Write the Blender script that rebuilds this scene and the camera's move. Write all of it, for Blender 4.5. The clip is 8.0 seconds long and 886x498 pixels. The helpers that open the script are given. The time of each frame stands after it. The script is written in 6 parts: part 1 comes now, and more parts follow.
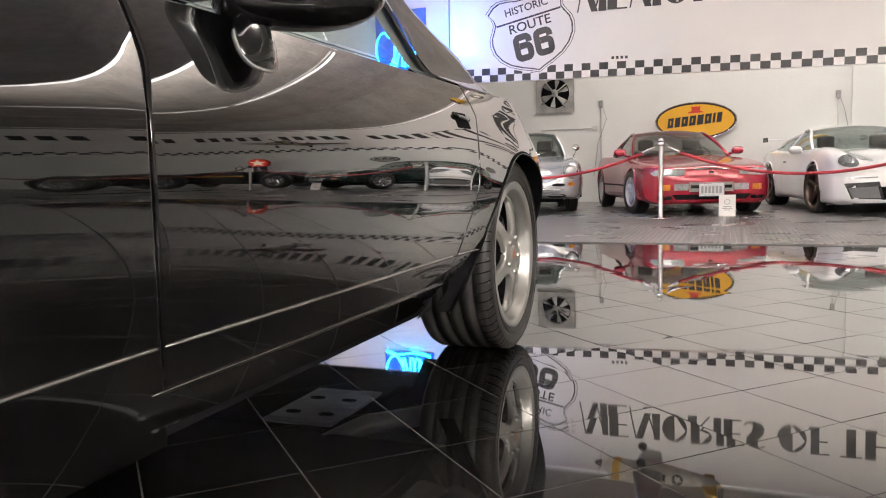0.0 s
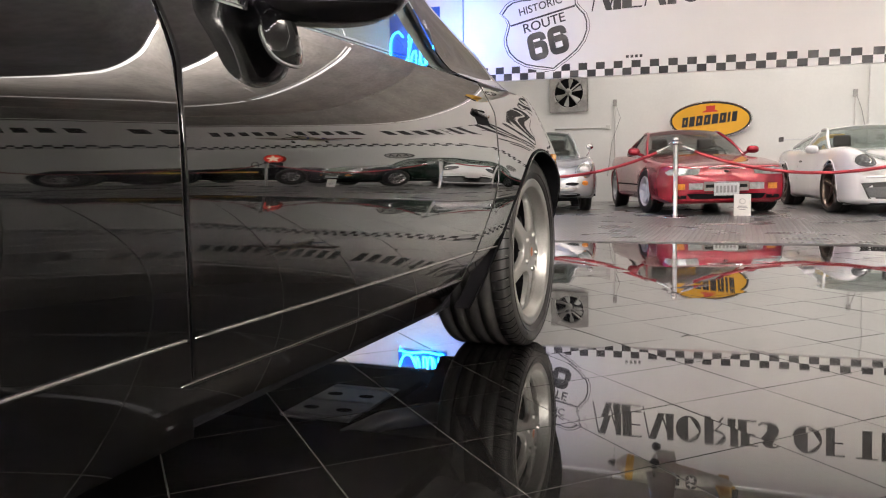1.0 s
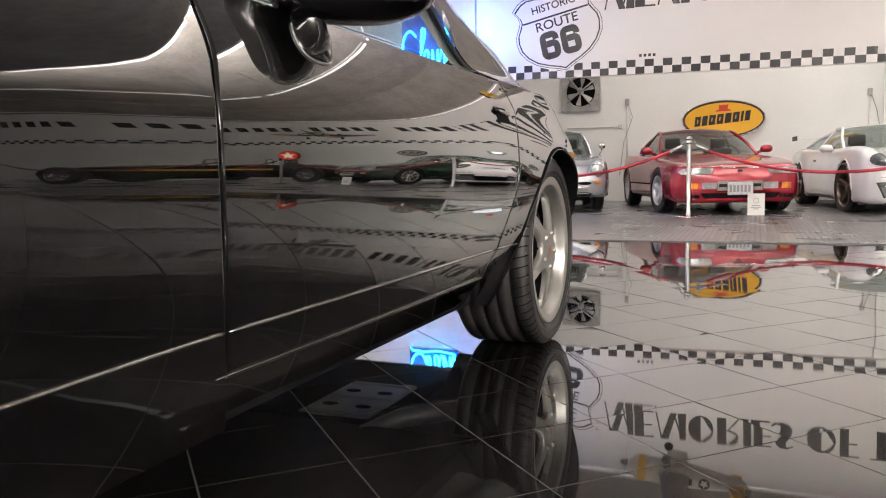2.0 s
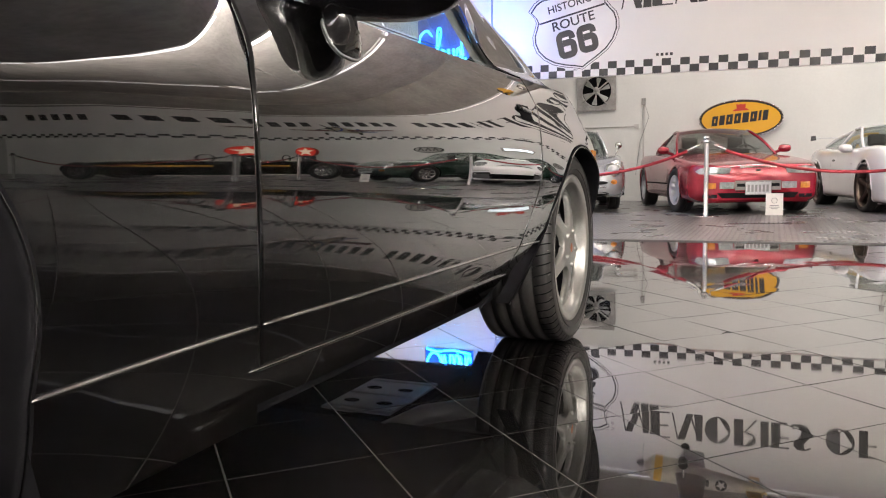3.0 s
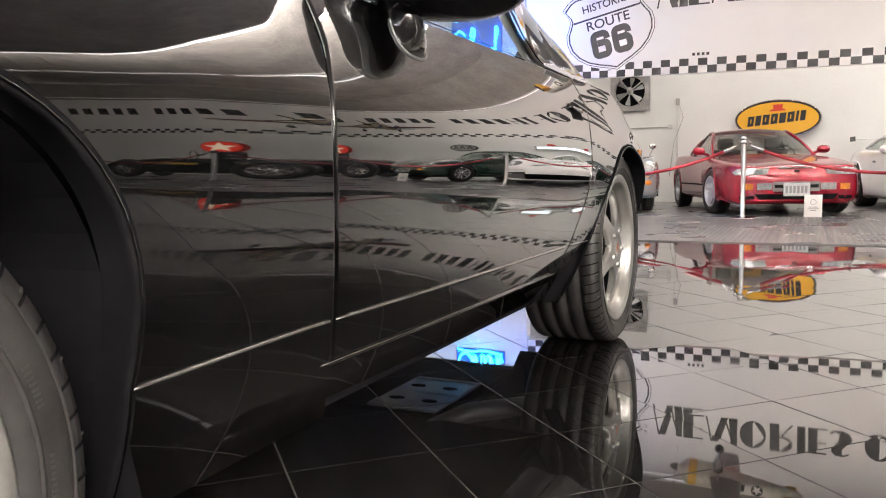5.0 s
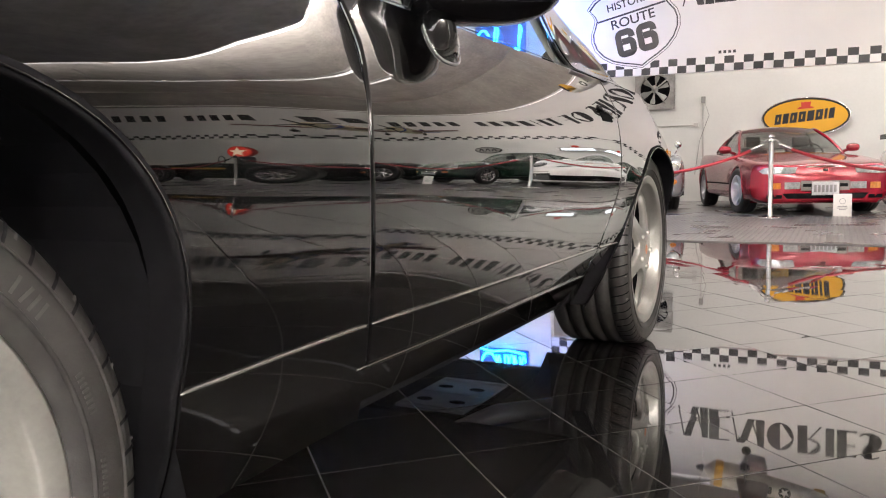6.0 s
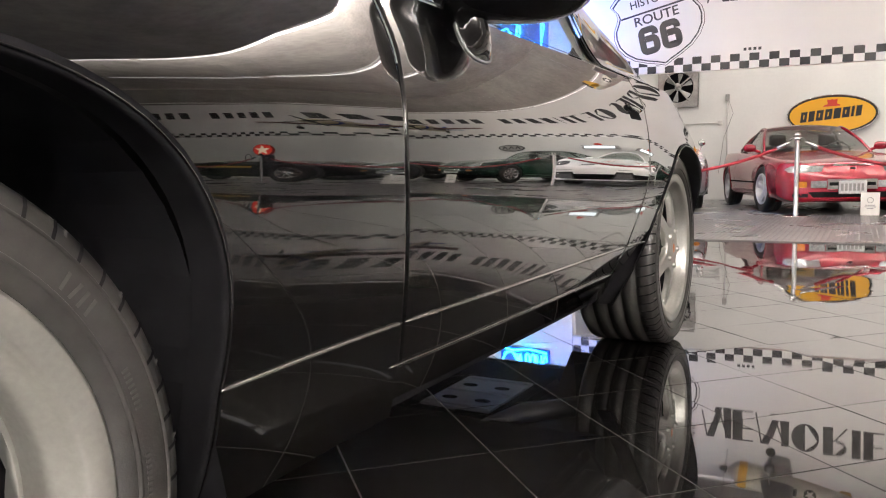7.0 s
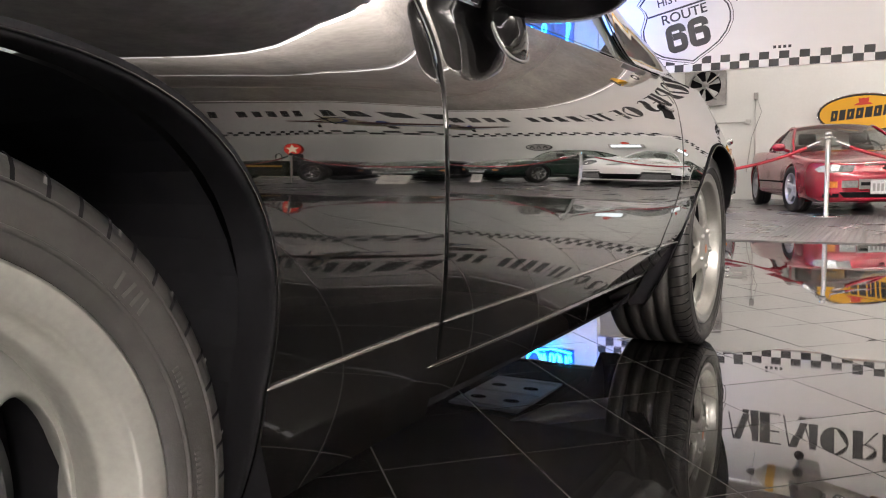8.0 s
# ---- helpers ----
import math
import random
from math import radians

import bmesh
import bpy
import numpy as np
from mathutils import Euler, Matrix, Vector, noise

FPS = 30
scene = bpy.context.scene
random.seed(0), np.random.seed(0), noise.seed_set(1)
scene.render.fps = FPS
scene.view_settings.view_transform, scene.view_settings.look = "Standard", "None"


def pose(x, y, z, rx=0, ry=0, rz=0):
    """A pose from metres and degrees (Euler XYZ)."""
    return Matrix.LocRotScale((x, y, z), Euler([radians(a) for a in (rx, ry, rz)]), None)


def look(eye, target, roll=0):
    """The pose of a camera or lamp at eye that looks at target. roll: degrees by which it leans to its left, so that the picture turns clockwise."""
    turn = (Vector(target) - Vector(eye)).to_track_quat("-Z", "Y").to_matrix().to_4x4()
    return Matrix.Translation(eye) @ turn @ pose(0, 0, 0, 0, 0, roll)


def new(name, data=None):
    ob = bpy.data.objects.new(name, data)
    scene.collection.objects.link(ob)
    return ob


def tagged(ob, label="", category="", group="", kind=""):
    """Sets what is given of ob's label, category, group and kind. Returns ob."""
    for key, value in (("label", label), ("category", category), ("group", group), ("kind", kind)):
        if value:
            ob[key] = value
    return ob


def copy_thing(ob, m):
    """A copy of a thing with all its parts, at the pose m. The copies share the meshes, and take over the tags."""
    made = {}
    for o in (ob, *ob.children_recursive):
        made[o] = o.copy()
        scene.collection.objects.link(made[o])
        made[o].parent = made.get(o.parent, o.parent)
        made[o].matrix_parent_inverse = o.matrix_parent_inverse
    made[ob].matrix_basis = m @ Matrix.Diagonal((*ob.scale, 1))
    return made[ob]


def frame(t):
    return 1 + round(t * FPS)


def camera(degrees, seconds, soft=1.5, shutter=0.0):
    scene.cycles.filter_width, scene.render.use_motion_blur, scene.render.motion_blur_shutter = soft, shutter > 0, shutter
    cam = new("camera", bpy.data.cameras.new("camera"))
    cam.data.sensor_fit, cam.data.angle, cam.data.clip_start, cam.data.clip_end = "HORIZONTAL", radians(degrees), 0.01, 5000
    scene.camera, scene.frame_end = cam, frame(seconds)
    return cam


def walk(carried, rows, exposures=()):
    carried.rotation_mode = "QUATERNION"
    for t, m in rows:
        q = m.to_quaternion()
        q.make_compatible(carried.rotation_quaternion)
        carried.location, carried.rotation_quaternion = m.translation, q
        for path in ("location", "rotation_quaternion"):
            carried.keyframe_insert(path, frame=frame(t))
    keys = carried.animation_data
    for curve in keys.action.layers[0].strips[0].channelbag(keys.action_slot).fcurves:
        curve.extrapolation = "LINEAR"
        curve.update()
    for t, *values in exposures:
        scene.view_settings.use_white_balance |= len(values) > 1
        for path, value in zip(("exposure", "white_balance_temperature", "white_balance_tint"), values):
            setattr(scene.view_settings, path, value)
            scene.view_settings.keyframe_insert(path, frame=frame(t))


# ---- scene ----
cam = camera(60.3, 8.0, soft=1.1)

PATH = [
    (0, (0.733, 0.19, 0.618), (0.03, 2.052, 0.421), -1.3),
    (0.5, (0.726, 0.184, 0.616), (0.007, 2.04, 0.418), -1.2),
    (1, (0.716, 0.176, 0.611), (-0.016, 2.027, 0.413), -1.2),
    (1.5, (0.702, 0.165, 0.609), (-0.04, 2.012, 0.411), -1.2),
    (3, (0.669, 0.137, 0.599), (-0.12, 1.964, 0.401), -1.1),
    (3.5, (0.654, 0.131, 0.595), (-0.148, 1.952, 0.4), -1.2),
    (4, (0.646, 0.122, 0.591), (-0.168, 1.938, 0.394), -1.2),
    (4.5, (0.63, 0.11, 0.592), (-0.202, 1.918, 0.396), -1.0),
    (6, (0.602, 0.087, 0.606), (-0.306, 1.858, 0.409), -1.1),
    (6.5, (0.594, 0.084, 0.608), (-0.337, 1.842, 0.41), -1.1),
    (7, (0.584, 0.078, 0.606), (-0.37, 1.824, 0.406), -1.1),
    (7.5, (0.572, 0.076, 0.606), (-0.408, 1.808, 0.404), -1.0),
    (8, (0.562, 0.069, 0.608), (-0.444, 1.786, 0.406), -1.0),
]
EXPOSURES = [(0, 0.10), (1.5, 0.09), (3, 0.12), (4.5, 0.31), (6.5, 0.30), (8, 0.24)]
walk(cam, [(t, look(eye, target, roll)) for t, eye, target, roll in PATH], EXPOSURES)

# ---------------------------------------------------------------- world and lamps
world = bpy.data.worlds.new("world")
scene.world = world
world.use_nodes = True
world.node_tree.nodes["Background"].inputs[0].default_value = (0.9, 0.95, 1.0, 1)
world.node_tree.nodes["Background"].inputs[1].default_value = 0.05

ROOM_W, ROOM_E, ROOM_S, ROOM_N = -8.0, 15.0, -7.0, 14.85
FASCIA_Y, CEIL, LAMP_Z = 10.86, 4.9, 4.1
LAMP_W = 118.0


def strip_lamp(x, y, length, along_x, power, width=0.07, up=0.5, z=LAMP_Z):
    """One linear ceiling tube: rectangular lamps that shine down and, scaled by up, towards the ceiling."""
    for share, turn, dz in ((1.0, 0, -0.02), (up, 180, 0.02)):
        data = bpy.data.lights.new("tube_light", "AREA")
        data.shape, data.size, data.size_y = "RECTANGLE", length, width
        data.energy, data.color = power * share, (1.0, 0.945, 0.915)
        ob = new("tube_light", data)
        ob.matrix_world = pose(x, y, z + dz, turn, 0, 0 if along_x else 90)


TUBES = []
for k in range(5):
    TUBES.append((-4.4 + 3.1 * k, 7.3, 2.96, True, 0.016, 0.05, 2.0))
    # unseen rows behind the camera, added to fill bulkhead, wheels and ceiling panel
    for y in (-2.6, -4.2, -5.8):
        if k < 3 and y > -5.4:
            continue
        TUBES.append((-4.4 + 3.1 * k, y, 2.96, True, 1.6, 0.10, 4.6))
for k in range(3):
    TUBES.append((8.4 - 3.1 * k, 5.50, 2.96, True, 0.06, 0.07, 60.0))
    TUBES.append((-0.9 - 3.1 * k, 5.50, 2.96, True, 0.06, 0.07, 60.0))
    TUBES.append((11.5, 4.6 - 3.1 * k, 2.96, False, 0.25, 0.10, 0.8))
for k in range(6):
    TUBES.append((-1.2 + 3.1 * k, 12.4, 2.96, True, 0.45, 0.07, 0.5))
TOP_TUBES = [(-1.5 + 3.1 * k, FASCIA_Y - 0.14) for k in range(5)]
for x, y in TOP_TUBES:
    strip_lamp(x, y, 3.04, True, LAMP_W * 0.006, 0.03, 0.5, 3.68)
for x, y, length, along, share, width, up in TUBES:
    strip_lamp(x, y, length, along, LAMP_W * share, width, up, LAMP_Z if y > 5.4 or x > 10 else 3.2)

# ---------------------------------------------------------------- materials


def nodes_of(name):
    m = bpy.data.materials.new(name)
    m.use_nodes = True
    nt = m.node_tree
    return m, nt, nt.nodes["Principled BSDF"]


def plain(name, color, rough=0.5, metal=0.0, spec=0.5, coat=0.0, grain=0.0, grain_scale=40.0, bump=0.0, bump_scale=200.0,
          stain=0.0, stain_scale=2.0, ior=1.5, trans=0.0, rough_var=0.0):
    """A surface with colour variation at two scales, roughness variation and fine relief."""
    m, nt, b = nodes_of(name)
    b.inputs["Base Color"].default_value = (*color, 1)
    b.inputs["Roughness"].default_value = rough
    b.inputs["Metallic"].default_value = metal
    b.inputs["Specular IOR Level"].default_value = spec
    b.inputs["Coat Weight"].default_value = coat
    b.inputs["Coat Roughness"].default_value = 0.02
    b.inputs["IOR"].default_value = ior
    b.inputs["Transmission Weight"].default_value = trans
    coord = nt.nodes.new("ShaderNodeTexCoord")
    if grain or stain or rough_var:
        n1 = nt.nodes.new("ShaderNodeTexNoise")
        n1.inputs["Scale"].default_value, n1.inputs["Detail"].default_value = grain_scale, 5
        n2 = nt.nodes.new("ShaderNodeTexNoise")
        n2.inputs["Scale"].default_value, n2.inputs["Detail"].default_value = stain_scale, 4
        for n in (n1, n2):
            nt.links.new(coord.outputs["Object"], n.inputs["Vector"])
        value = None
        for n, amount in ((n1, grain), (n2, stain)):
            r = nt.nodes.new("ShaderNodeMapRange")
            r.inputs["From Min"].default_value, r.inputs["From Max"].default_value = 0.3, 0.7
            r.inputs["To Min"].default_value, r.inputs["To Max"].default_value = 1 - amount, 1 + amount
            nt.links.new(n.outputs["Fac"], r.inputs["Value"])
            if value is None:
                value = r.outputs["Result"]
            else:
                mul = nt.nodes.new("ShaderNodeMath")
                mul.operation = "MULTIPLY"
                nt.links.new(value, mul.inputs[0])
                nt.links.new(r.outputs["Result"], mul.inputs[1])
                value = mul.outputs[0]
        mix = nt.nodes.new("ShaderNodeVectorMath")
        mix.operation = "SCALE"
        mix.inputs[0].default_value = color
        nt.links.new(value, mix.inputs["Scale"])
        nt.links.new(mix.outputs["Vector"], b.inputs["Base Color"])
        if rough_var:
            r = nt.nodes.new("ShaderNodeMapRange")
            r.inputs["From Min"].default_value, r.inputs["From Max"].default_value = 0.3, 0.7
            r.inputs["To Min"].default_value, r.inputs["To Max"].default_value = max(rough - rough_var, 0.0), rough + rough_var
            nt.links.new(n2.outputs["Fac"], r.inputs["Value"])
            nt.links.new(r.outputs["Result"], b.inputs["Roughness"])
    if bump:
        n = nt.nodes.new("ShaderNodeTexNoise")
        n.inputs["Scale"].default_value, n.inputs["Detail"].default_value = bump_scale, 3
        nt.links.new(coord.outputs["Object"], n.inputs["Vector"])
        bn = nt.nodes.new("ShaderNodeBump")
        bn.inputs["Strength"].default_value, bn.inputs["Distance"].default_value = bump, 0.002
        nt.links.new(n.outputs["Fac"], bn.inputs["Height"])
        nt.links.new(bn.outputs["Normal"], b.inputs["Normal"])
    return m


def glowing(name, color, strength):
    m, nt, b = nodes_of(name)
    b.inputs["Base Color"].default_value = (*color, 1)
    b.inputs["Emission Color"].default_value = (*color, 1)
    b.inputs["Emission Strength"].default_value = strength
    return m


def gloss_layer(m, nt, b, rough, rough_far, scale, stops):
    """A clear polished layer over a dark body, growing towards grazing view, with faint wipe marks."""
    b.inputs["Specular IOR Level"].default_value = 0.0
    gloss = nt.nodes.new("ShaderNodeBsdfGlossy")
    weight = nt.nodes.new("ShaderNodeLayerWeight")
    weight.inputs["Blend"].default_value = 0.5
    ramp = nt.nodes.new("ShaderNodeValToRGB")
    el = ramp.color_ramp.elements
    while len(el) < len(stops):
        el.new(0.5)
    for e, (p, v) in zip(el, stops):
        e.position, e.color = p, (v, v, v, 1)
    nt.links.new(weight.outputs["Facing"], ramp.inputs["Fac"])
    coord = nt.nodes.new("ShaderNodeTexCoord")
    haze = nt.nodes.new("ShaderNodeTexNoise")
    haze.inputs["Scale"].default_value, haze.inputs["Detail"].default_value = scale, 6
    nt.links.new(coord.outputs["Object"], haze.inputs["Vector"])
    r = nt.nodes.new("ShaderNodeMapRange")
    r.inputs["From Min"].default_value, r.inputs["From Max"].default_value = 0.4, 0.8
    r.inputs["To Min"].default_value, r.inputs["To Max"].default_value = rough, rough_far
    nt.links.new(haze.outputs["Fac"], r.inputs["Value"])
    nt.links.new(r.outputs["Result"], gloss.inputs["Roughness"])
    mix = nt.nodes.new("ShaderNodeMixShader")
    nt.links.new(ramp.outputs["Color"], mix.inputs[0])
    nt.links.new(b.outputs[0], mix.inputs[1])
    nt.links.new(gloss.outputs[0], mix.inputs[2])
    nt.links.new(mix.outputs[0], nt.nodes["Material Output"].inputs["Surface"])


def lacquer(name, color, rough, stops):
    """Deep polished car lacquer."""
    m, nt, b = nodes_of(name)
    b.inputs["Base Color"].default_value = (*color, 1)
    b.inputs["Roughness"].default_value = 0.4
    gloss_layer(m, nt, b, rough, rough * 2.2, 14.0, stops)
    return m


def tile_material():
    """Polished black floor tile: a little cloud in the body, wipe marks in the gloss, each tile its own shade."""
    m, nt, b = nodes_of("polished_black_tile")
    info = nt.nodes.new("ShaderNodeObjectInfo")
    isl = nt.nodes.new("ShaderNodeNewGeometry")
    add = nt.nodes.new("ShaderNodeMath")
    add.operation = "ADD"
    nt.links.new(info.outputs["Random"], add.inputs[0])
    nt.links.new(isl.outputs["Random Per Island"], add.inputs[1])
    coord = nt.nodes.new("ShaderNodeTexCoord")
    n = nt.nodes.new("ShaderNodeTexNoise")
    n.inputs["Scale"].default_value, n.inputs["Detail"].default_value = 9.0, 6
    nt.links.new(coord.outputs["Object"], n.inputs["Vector"])
    mix = nt.nodes.new("ShaderNodeMath")
    mix.operation = "MULTIPLY_ADD"
    mix.inputs[1].default_value = 0.35
    nt.links.new(n.outputs["Fac"], mix.inputs[0])
    sc = nt.nodes.new("ShaderNodeMath")
    sc.operation = "MULTIPLY"
    sc.inputs[1].default_value = 0.12
    nt.links.new(add.outputs[0], sc.inputs[0])
    nt.links.new(sc.outputs[0], mix.inputs[2])
    ramp = nt.nodes.new("ShaderNodeValToRGB")
    ramp.color_ramp.elements[0].position, ramp.color_ramp.elements[1].position = 0.1, 0.45
    ramp.color_ramp.elements[0].color = (0.0040, 0.0036, 0.0033, 1)
    ramp.color_ramp.elements[1].color = (0.0092, 0.0082, 0.0075, 1)
    nt.links.new(mix.outputs[0], ramp.inputs["Fac"])
    nt.links.new(ramp.outputs["Color"], b.inputs["Base Color"])
    n2 = nt.nodes.new("ShaderNodeTexNoise")
    n2.inputs["Scale"].default_value, n2.inputs["Detail"].default_value = 3.0, 5
    nt.links.new(coord.outputs["Object"], n2.inputs["Vector"])
    r = nt.nodes.new("ShaderNodeMapRange")
    r.inputs["From Min"].default_value, r.inputs["From Max"].default_value = 0.35, 0.75
    r.inputs["To Min"].default_value, r.inputs["To Max"].default_value = 0.30, 0.42
    nt.links.new(n2.outputs["Fac"], r.inputs["Value"])
    nt.links.new(r.outputs["Result"], b.inputs["Roughness"])
    gloss_layer(m, nt, b, 0.012, 0.045, 3.0, [(0.0, 0.012), (0.4, 0.014), (0.53, 0.022), (0.58, 0.07), (0.63, 0.19), (0.69, 0.46), (0.8, 0.72), (1.0, 1.0)])
    # fine scratches spread a faint haze over the polish
    b.inputs["Specular IOR Level"].default_value = 0.03
    return m


MAT_PAINT = lacquer("black_car_paint", (0.0015, 0.0015, 0.0016), 0.012, [(0.0, 0.035), (0.3, 0.078), (0.45, 0.165), (0.56, 0.345), (0.66, 0.60), (0.8, 0.76), (1.0, 1.0)])
MAT_TILE = tile_material()
MAT_GROUT = plain("pale_grout", (0.06, 0.058, 0.055), rough=0.8, grain=0.15, grain_scale=120, stain=0.2, stain_scale=3)
MAT_WALL = plain("painted_wall", (0.765, 0.767, 0.733), rough=0.6, grain=0.015, grain_scale=25, stain=0.03, stain_scale=1.3, bump=0.15, bump_scale=60)
MAT_FASCIA = plain("white_fascia_board", (0.82, 0.81, 0.80), rough=0.35, stain=0.02, stain_scale=1.0, bump=0.05, bump_scale=8)
MAT_INK = plain("black_vinyl", (0.018, 0.018, 0.02), rough=0.4, grain=0.1)
MAT_CEIL = plain("dark_ceiling", (0.64, 0.585, 0.53), rough=0.8, grain=0.1, grain_scale=12, stain=0.15)
MAT_RUBBER = plain("tyre_rubber", (0.019, 0.0178, 0.0168), rough=0.42, spec=0.4, grain=0.25, grain_scale=60, stain=0.15, stain_scale=9, bump=0.1, bump_scale=300, rough_var=0.08)
MAT_RUBBER_DUSTY = plain("tyre_tread_rubber", (0.036, 0.034, 0.032), rough=0.6, grain=0.3, grain_scale=50, stain=0.25, stain_scale=8)
MAT_SILVER = plain("silver_wheel_paint", (0.33, 0.325, 0.30), rough=0.34, metal=0.7, coat=0.25, stain=0.06, stain_scale=12, grain=0.05, grain_scale=150)
MAT_CHROME = plain("chrome", (0.72, 0.72, 0.72), rough=0.08, metal=1.0)
MAT_STEEL = plain("brushed_steel", (0.52, 0.52, 0.52), rough=0.28, metal=1.0, grain=0.1, grain_scale=80)
MAT_BLACK = plain("black_plastic", (0.012, 0.012, 0.012), rough=0.45, grain=0.15, grain_scale=90)
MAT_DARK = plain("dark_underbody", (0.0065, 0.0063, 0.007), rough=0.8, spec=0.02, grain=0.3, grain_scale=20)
MAT_TRIM = plain("dark_bright_trim", (0.30, 0.29, 0.28), rough=0.18, metal=1.0)


def pane(name, color, ior=1.5):
    """Thin glass: clear with a tint, and a mirror-like gloss that grows at flat angles."""
    m, nt, b = nodes_of(name)
    nt.nodes.remove(b)
    out = nt.nodes["Material Output"]
    tr = nt.nodes.new("ShaderNodeBsdfTransparent")
    tr.inputs["Color"].default_value = (*color, 1)
    gl = nt.nodes.new("ShaderNodeBsdfGlossy")
    gl.inputs["Roughness"].default_value = 0.01
    lw = nt.nodes.new("ShaderNodeLayerWeight")
    lw.inputs["Blend"].default_value = 0.5
    pw = nt.nodes.new("ShaderNodeMath")
    pw.operation, pw.inputs[1].default_value = "POWER", 5.0
    nt.links.new(lw.outputs["Facing"], pw.inputs[0])
    f0 = ((ior - 1) / (ior + 1)) ** 2 * 2
    fr = nt.nodes.new("ShaderNodeMath")
    fr.operation, fr.inputs[1].default_value, fr.inputs[2].default_value = "MULTIPLY_ADD", 1 - f0, f0
    nt.links.new(pw.outputs[0], fr.inputs[0])
    mx = nt.nodes.new("ShaderNodeMixShader")
    nt.links.new(fr.outputs[0], mx.inputs["Fac"])
    nt.links.new(tr.outputs["BSDF"], mx.inputs[1])
    nt.links.new(gl.outputs["BSDF"], mx.inputs[2])
    nt.links.new(mx.outputs["Shader"], out.inputs["Surface"])
    return m


MAT_GLASS = pane("tinted_glass", (0.74, 0.82, 0.77), 1.6)

# ---------------------------------------------------------------- mesh helpers


def link(name, verts, faces, mat, parent=None, label="", smooth=False, normals=None):
    """A mesh object from vertices and faces, under a parent if there is one."""
    me = bpy.data.meshes.new(name)
    me.from_pydata([tuple(v) for v in verts], [], faces)
    if smooth:
        me.polygons.foreach_set("use_smooth", [True] * len(me.polygons))
    if normals is not None:
        me.normals_split_custom_set_from_vertices([tuple(n) for n in normals])
    me.materials.append(mat)
    me.update()
    ob = new(name, me)
    if parent is not None:
        ob.parent = parent
    if label:
        ob["label"] = label
    return ob


def part(name, bm, mat, parent=None, label="", smooth=False):
    me = bpy.data.meshes.new(name)
    bm.to_mesh(me)
    bm.free()
    if smooth:
        me.polygons.foreach_set("use_smooth", [True] * len(me.polygons))
    me.materials.append(mat)
    ob = new(name, me)
    if parent is not None:
        ob.parent = parent
    if label:
        ob["label"] = label
    return ob


def box_bm(x0, x1, y0, y1, z0, z1, bevel=0.0, segs=2, bm=None):
    bm = bm or bmesh.new()
    made = bmesh.ops.create_cube(bm, size=1.0)["verts"]
    for v in made:
        v.co = Vector(((x0 + x1) / 2 + v.co.x * (x1 - x0), (y0 + y1) / 2 + v.co.y * (y1 - y0), (z0 + z1) / 2 + v.co.z * (z1 - z0)))
    if bevel:
        edges = list({e for v in made for e in v.link_edges})
        bmesh.ops.bevel(bm, geom=edges, offset=bevel, segments=segs, affect="EDGES", profile=0.5)
    return bm


def box(name, x0, x1, y0, y1, z0, z1, mat, parent=None, label="", bevel=0.0, segs=2):
    return part(name, box_bm(x0, x1, y0, y1, z0, z1, bevel, segs), mat, parent, label)


def tube(name, pts, radius, mat, parent=None, label="", sides=10, closed=False, caps=True):
    """A round bar swept along points; radius may be a list."""
    pts = [Vector(p) for p in pts]
    n = len(pts)
    rad = radius if isinstance(radius, (list, tuple)) else [radius] * n
    verts, faces = [], []
    up = None
    for i, p in enumerate(pts):
        a = pts[i - 1] if (i > 0 or closed) else p
        b = pts[(i + 1) % n] if (i < n - 1 or closed) else p
        d = (b - a).normalized()
        if up is None:
            up = d.orthogonal().normalized()
        up = (up - d * up.dot(d)).normalized()
        side = d.cross(up)
        for k in range(sides):
            a2 = 2 * math.pi * k / sides
            verts.append(p + (up * math.cos(a2) + side * math.sin(a2)) * rad[i])
    for i in range(n if closed else n - 1):
        j = (i + 1) % n
        for k in range(sides):
            l = (k + 1) % sides
            faces.append((i * sides + k, i * sides + l, j * sides + l, j * sides + k))
    if caps and not closed:
        faces.append(tuple(range(sides - 1, -1, -1)))
        faces.append(tuple((n - 1) * sides + k for k in range(sides)))
    return link(name, verts, faces, mat, parent, label, smooth=True)


def lathe(name, profile, mat, parent=None, label="", segs=48, axis="Z", smooth=True, close=False):
    """A turned body from (radius, height) pairs; axis Z or X."""
    verts, faces = [], []
    n = len(profile)
    for k in range(segs):
        a = 2 * math.pi * k / segs
        for r, h in profile:
            if axis == "Z":
                verts.append((r * math.cos(a), r * math.sin(a), h))
            else:
                verts.append((h, r * math.cos(a), r * math.sin(a)))
    for k in range(segs):
        l = (k + 1) % segs
        for i in range(n if close else n - 1):
            j = (i + 1) % n
            f = (k * n + i, l * n + i, l * n + j, k * n + j)
            faces.append(f)
    return link(name, verts, faces, mat, parent, label, smooth=smooth)


def prism(name, outline, y0, y1, mat, parent=None, label="", plane="XZ"):
    """A flat shape with thickness, from an outline in x and z (or y and z), between two depths."""
    bm = bmesh.new()
    vs = [bm.verts.new((p[0], y0, p[1]) if plane == "XZ" else (y0, p[0], p[1])) for p in outline]
    f = bm.faces.new(vs)
    ext = bmesh.ops.extrude_face_region(bm, geom=[f])["geom"]
    for v in ext:
        if isinstance(v, bmesh.types.BMVert):
            if plane == "XZ":
                v.co.y = y1
            else:
                v.co.x = y1
    bmesh.ops.recalc_face_normals(bm, faces=bm.faces)
    return part(name, bm, mat, parent, label)


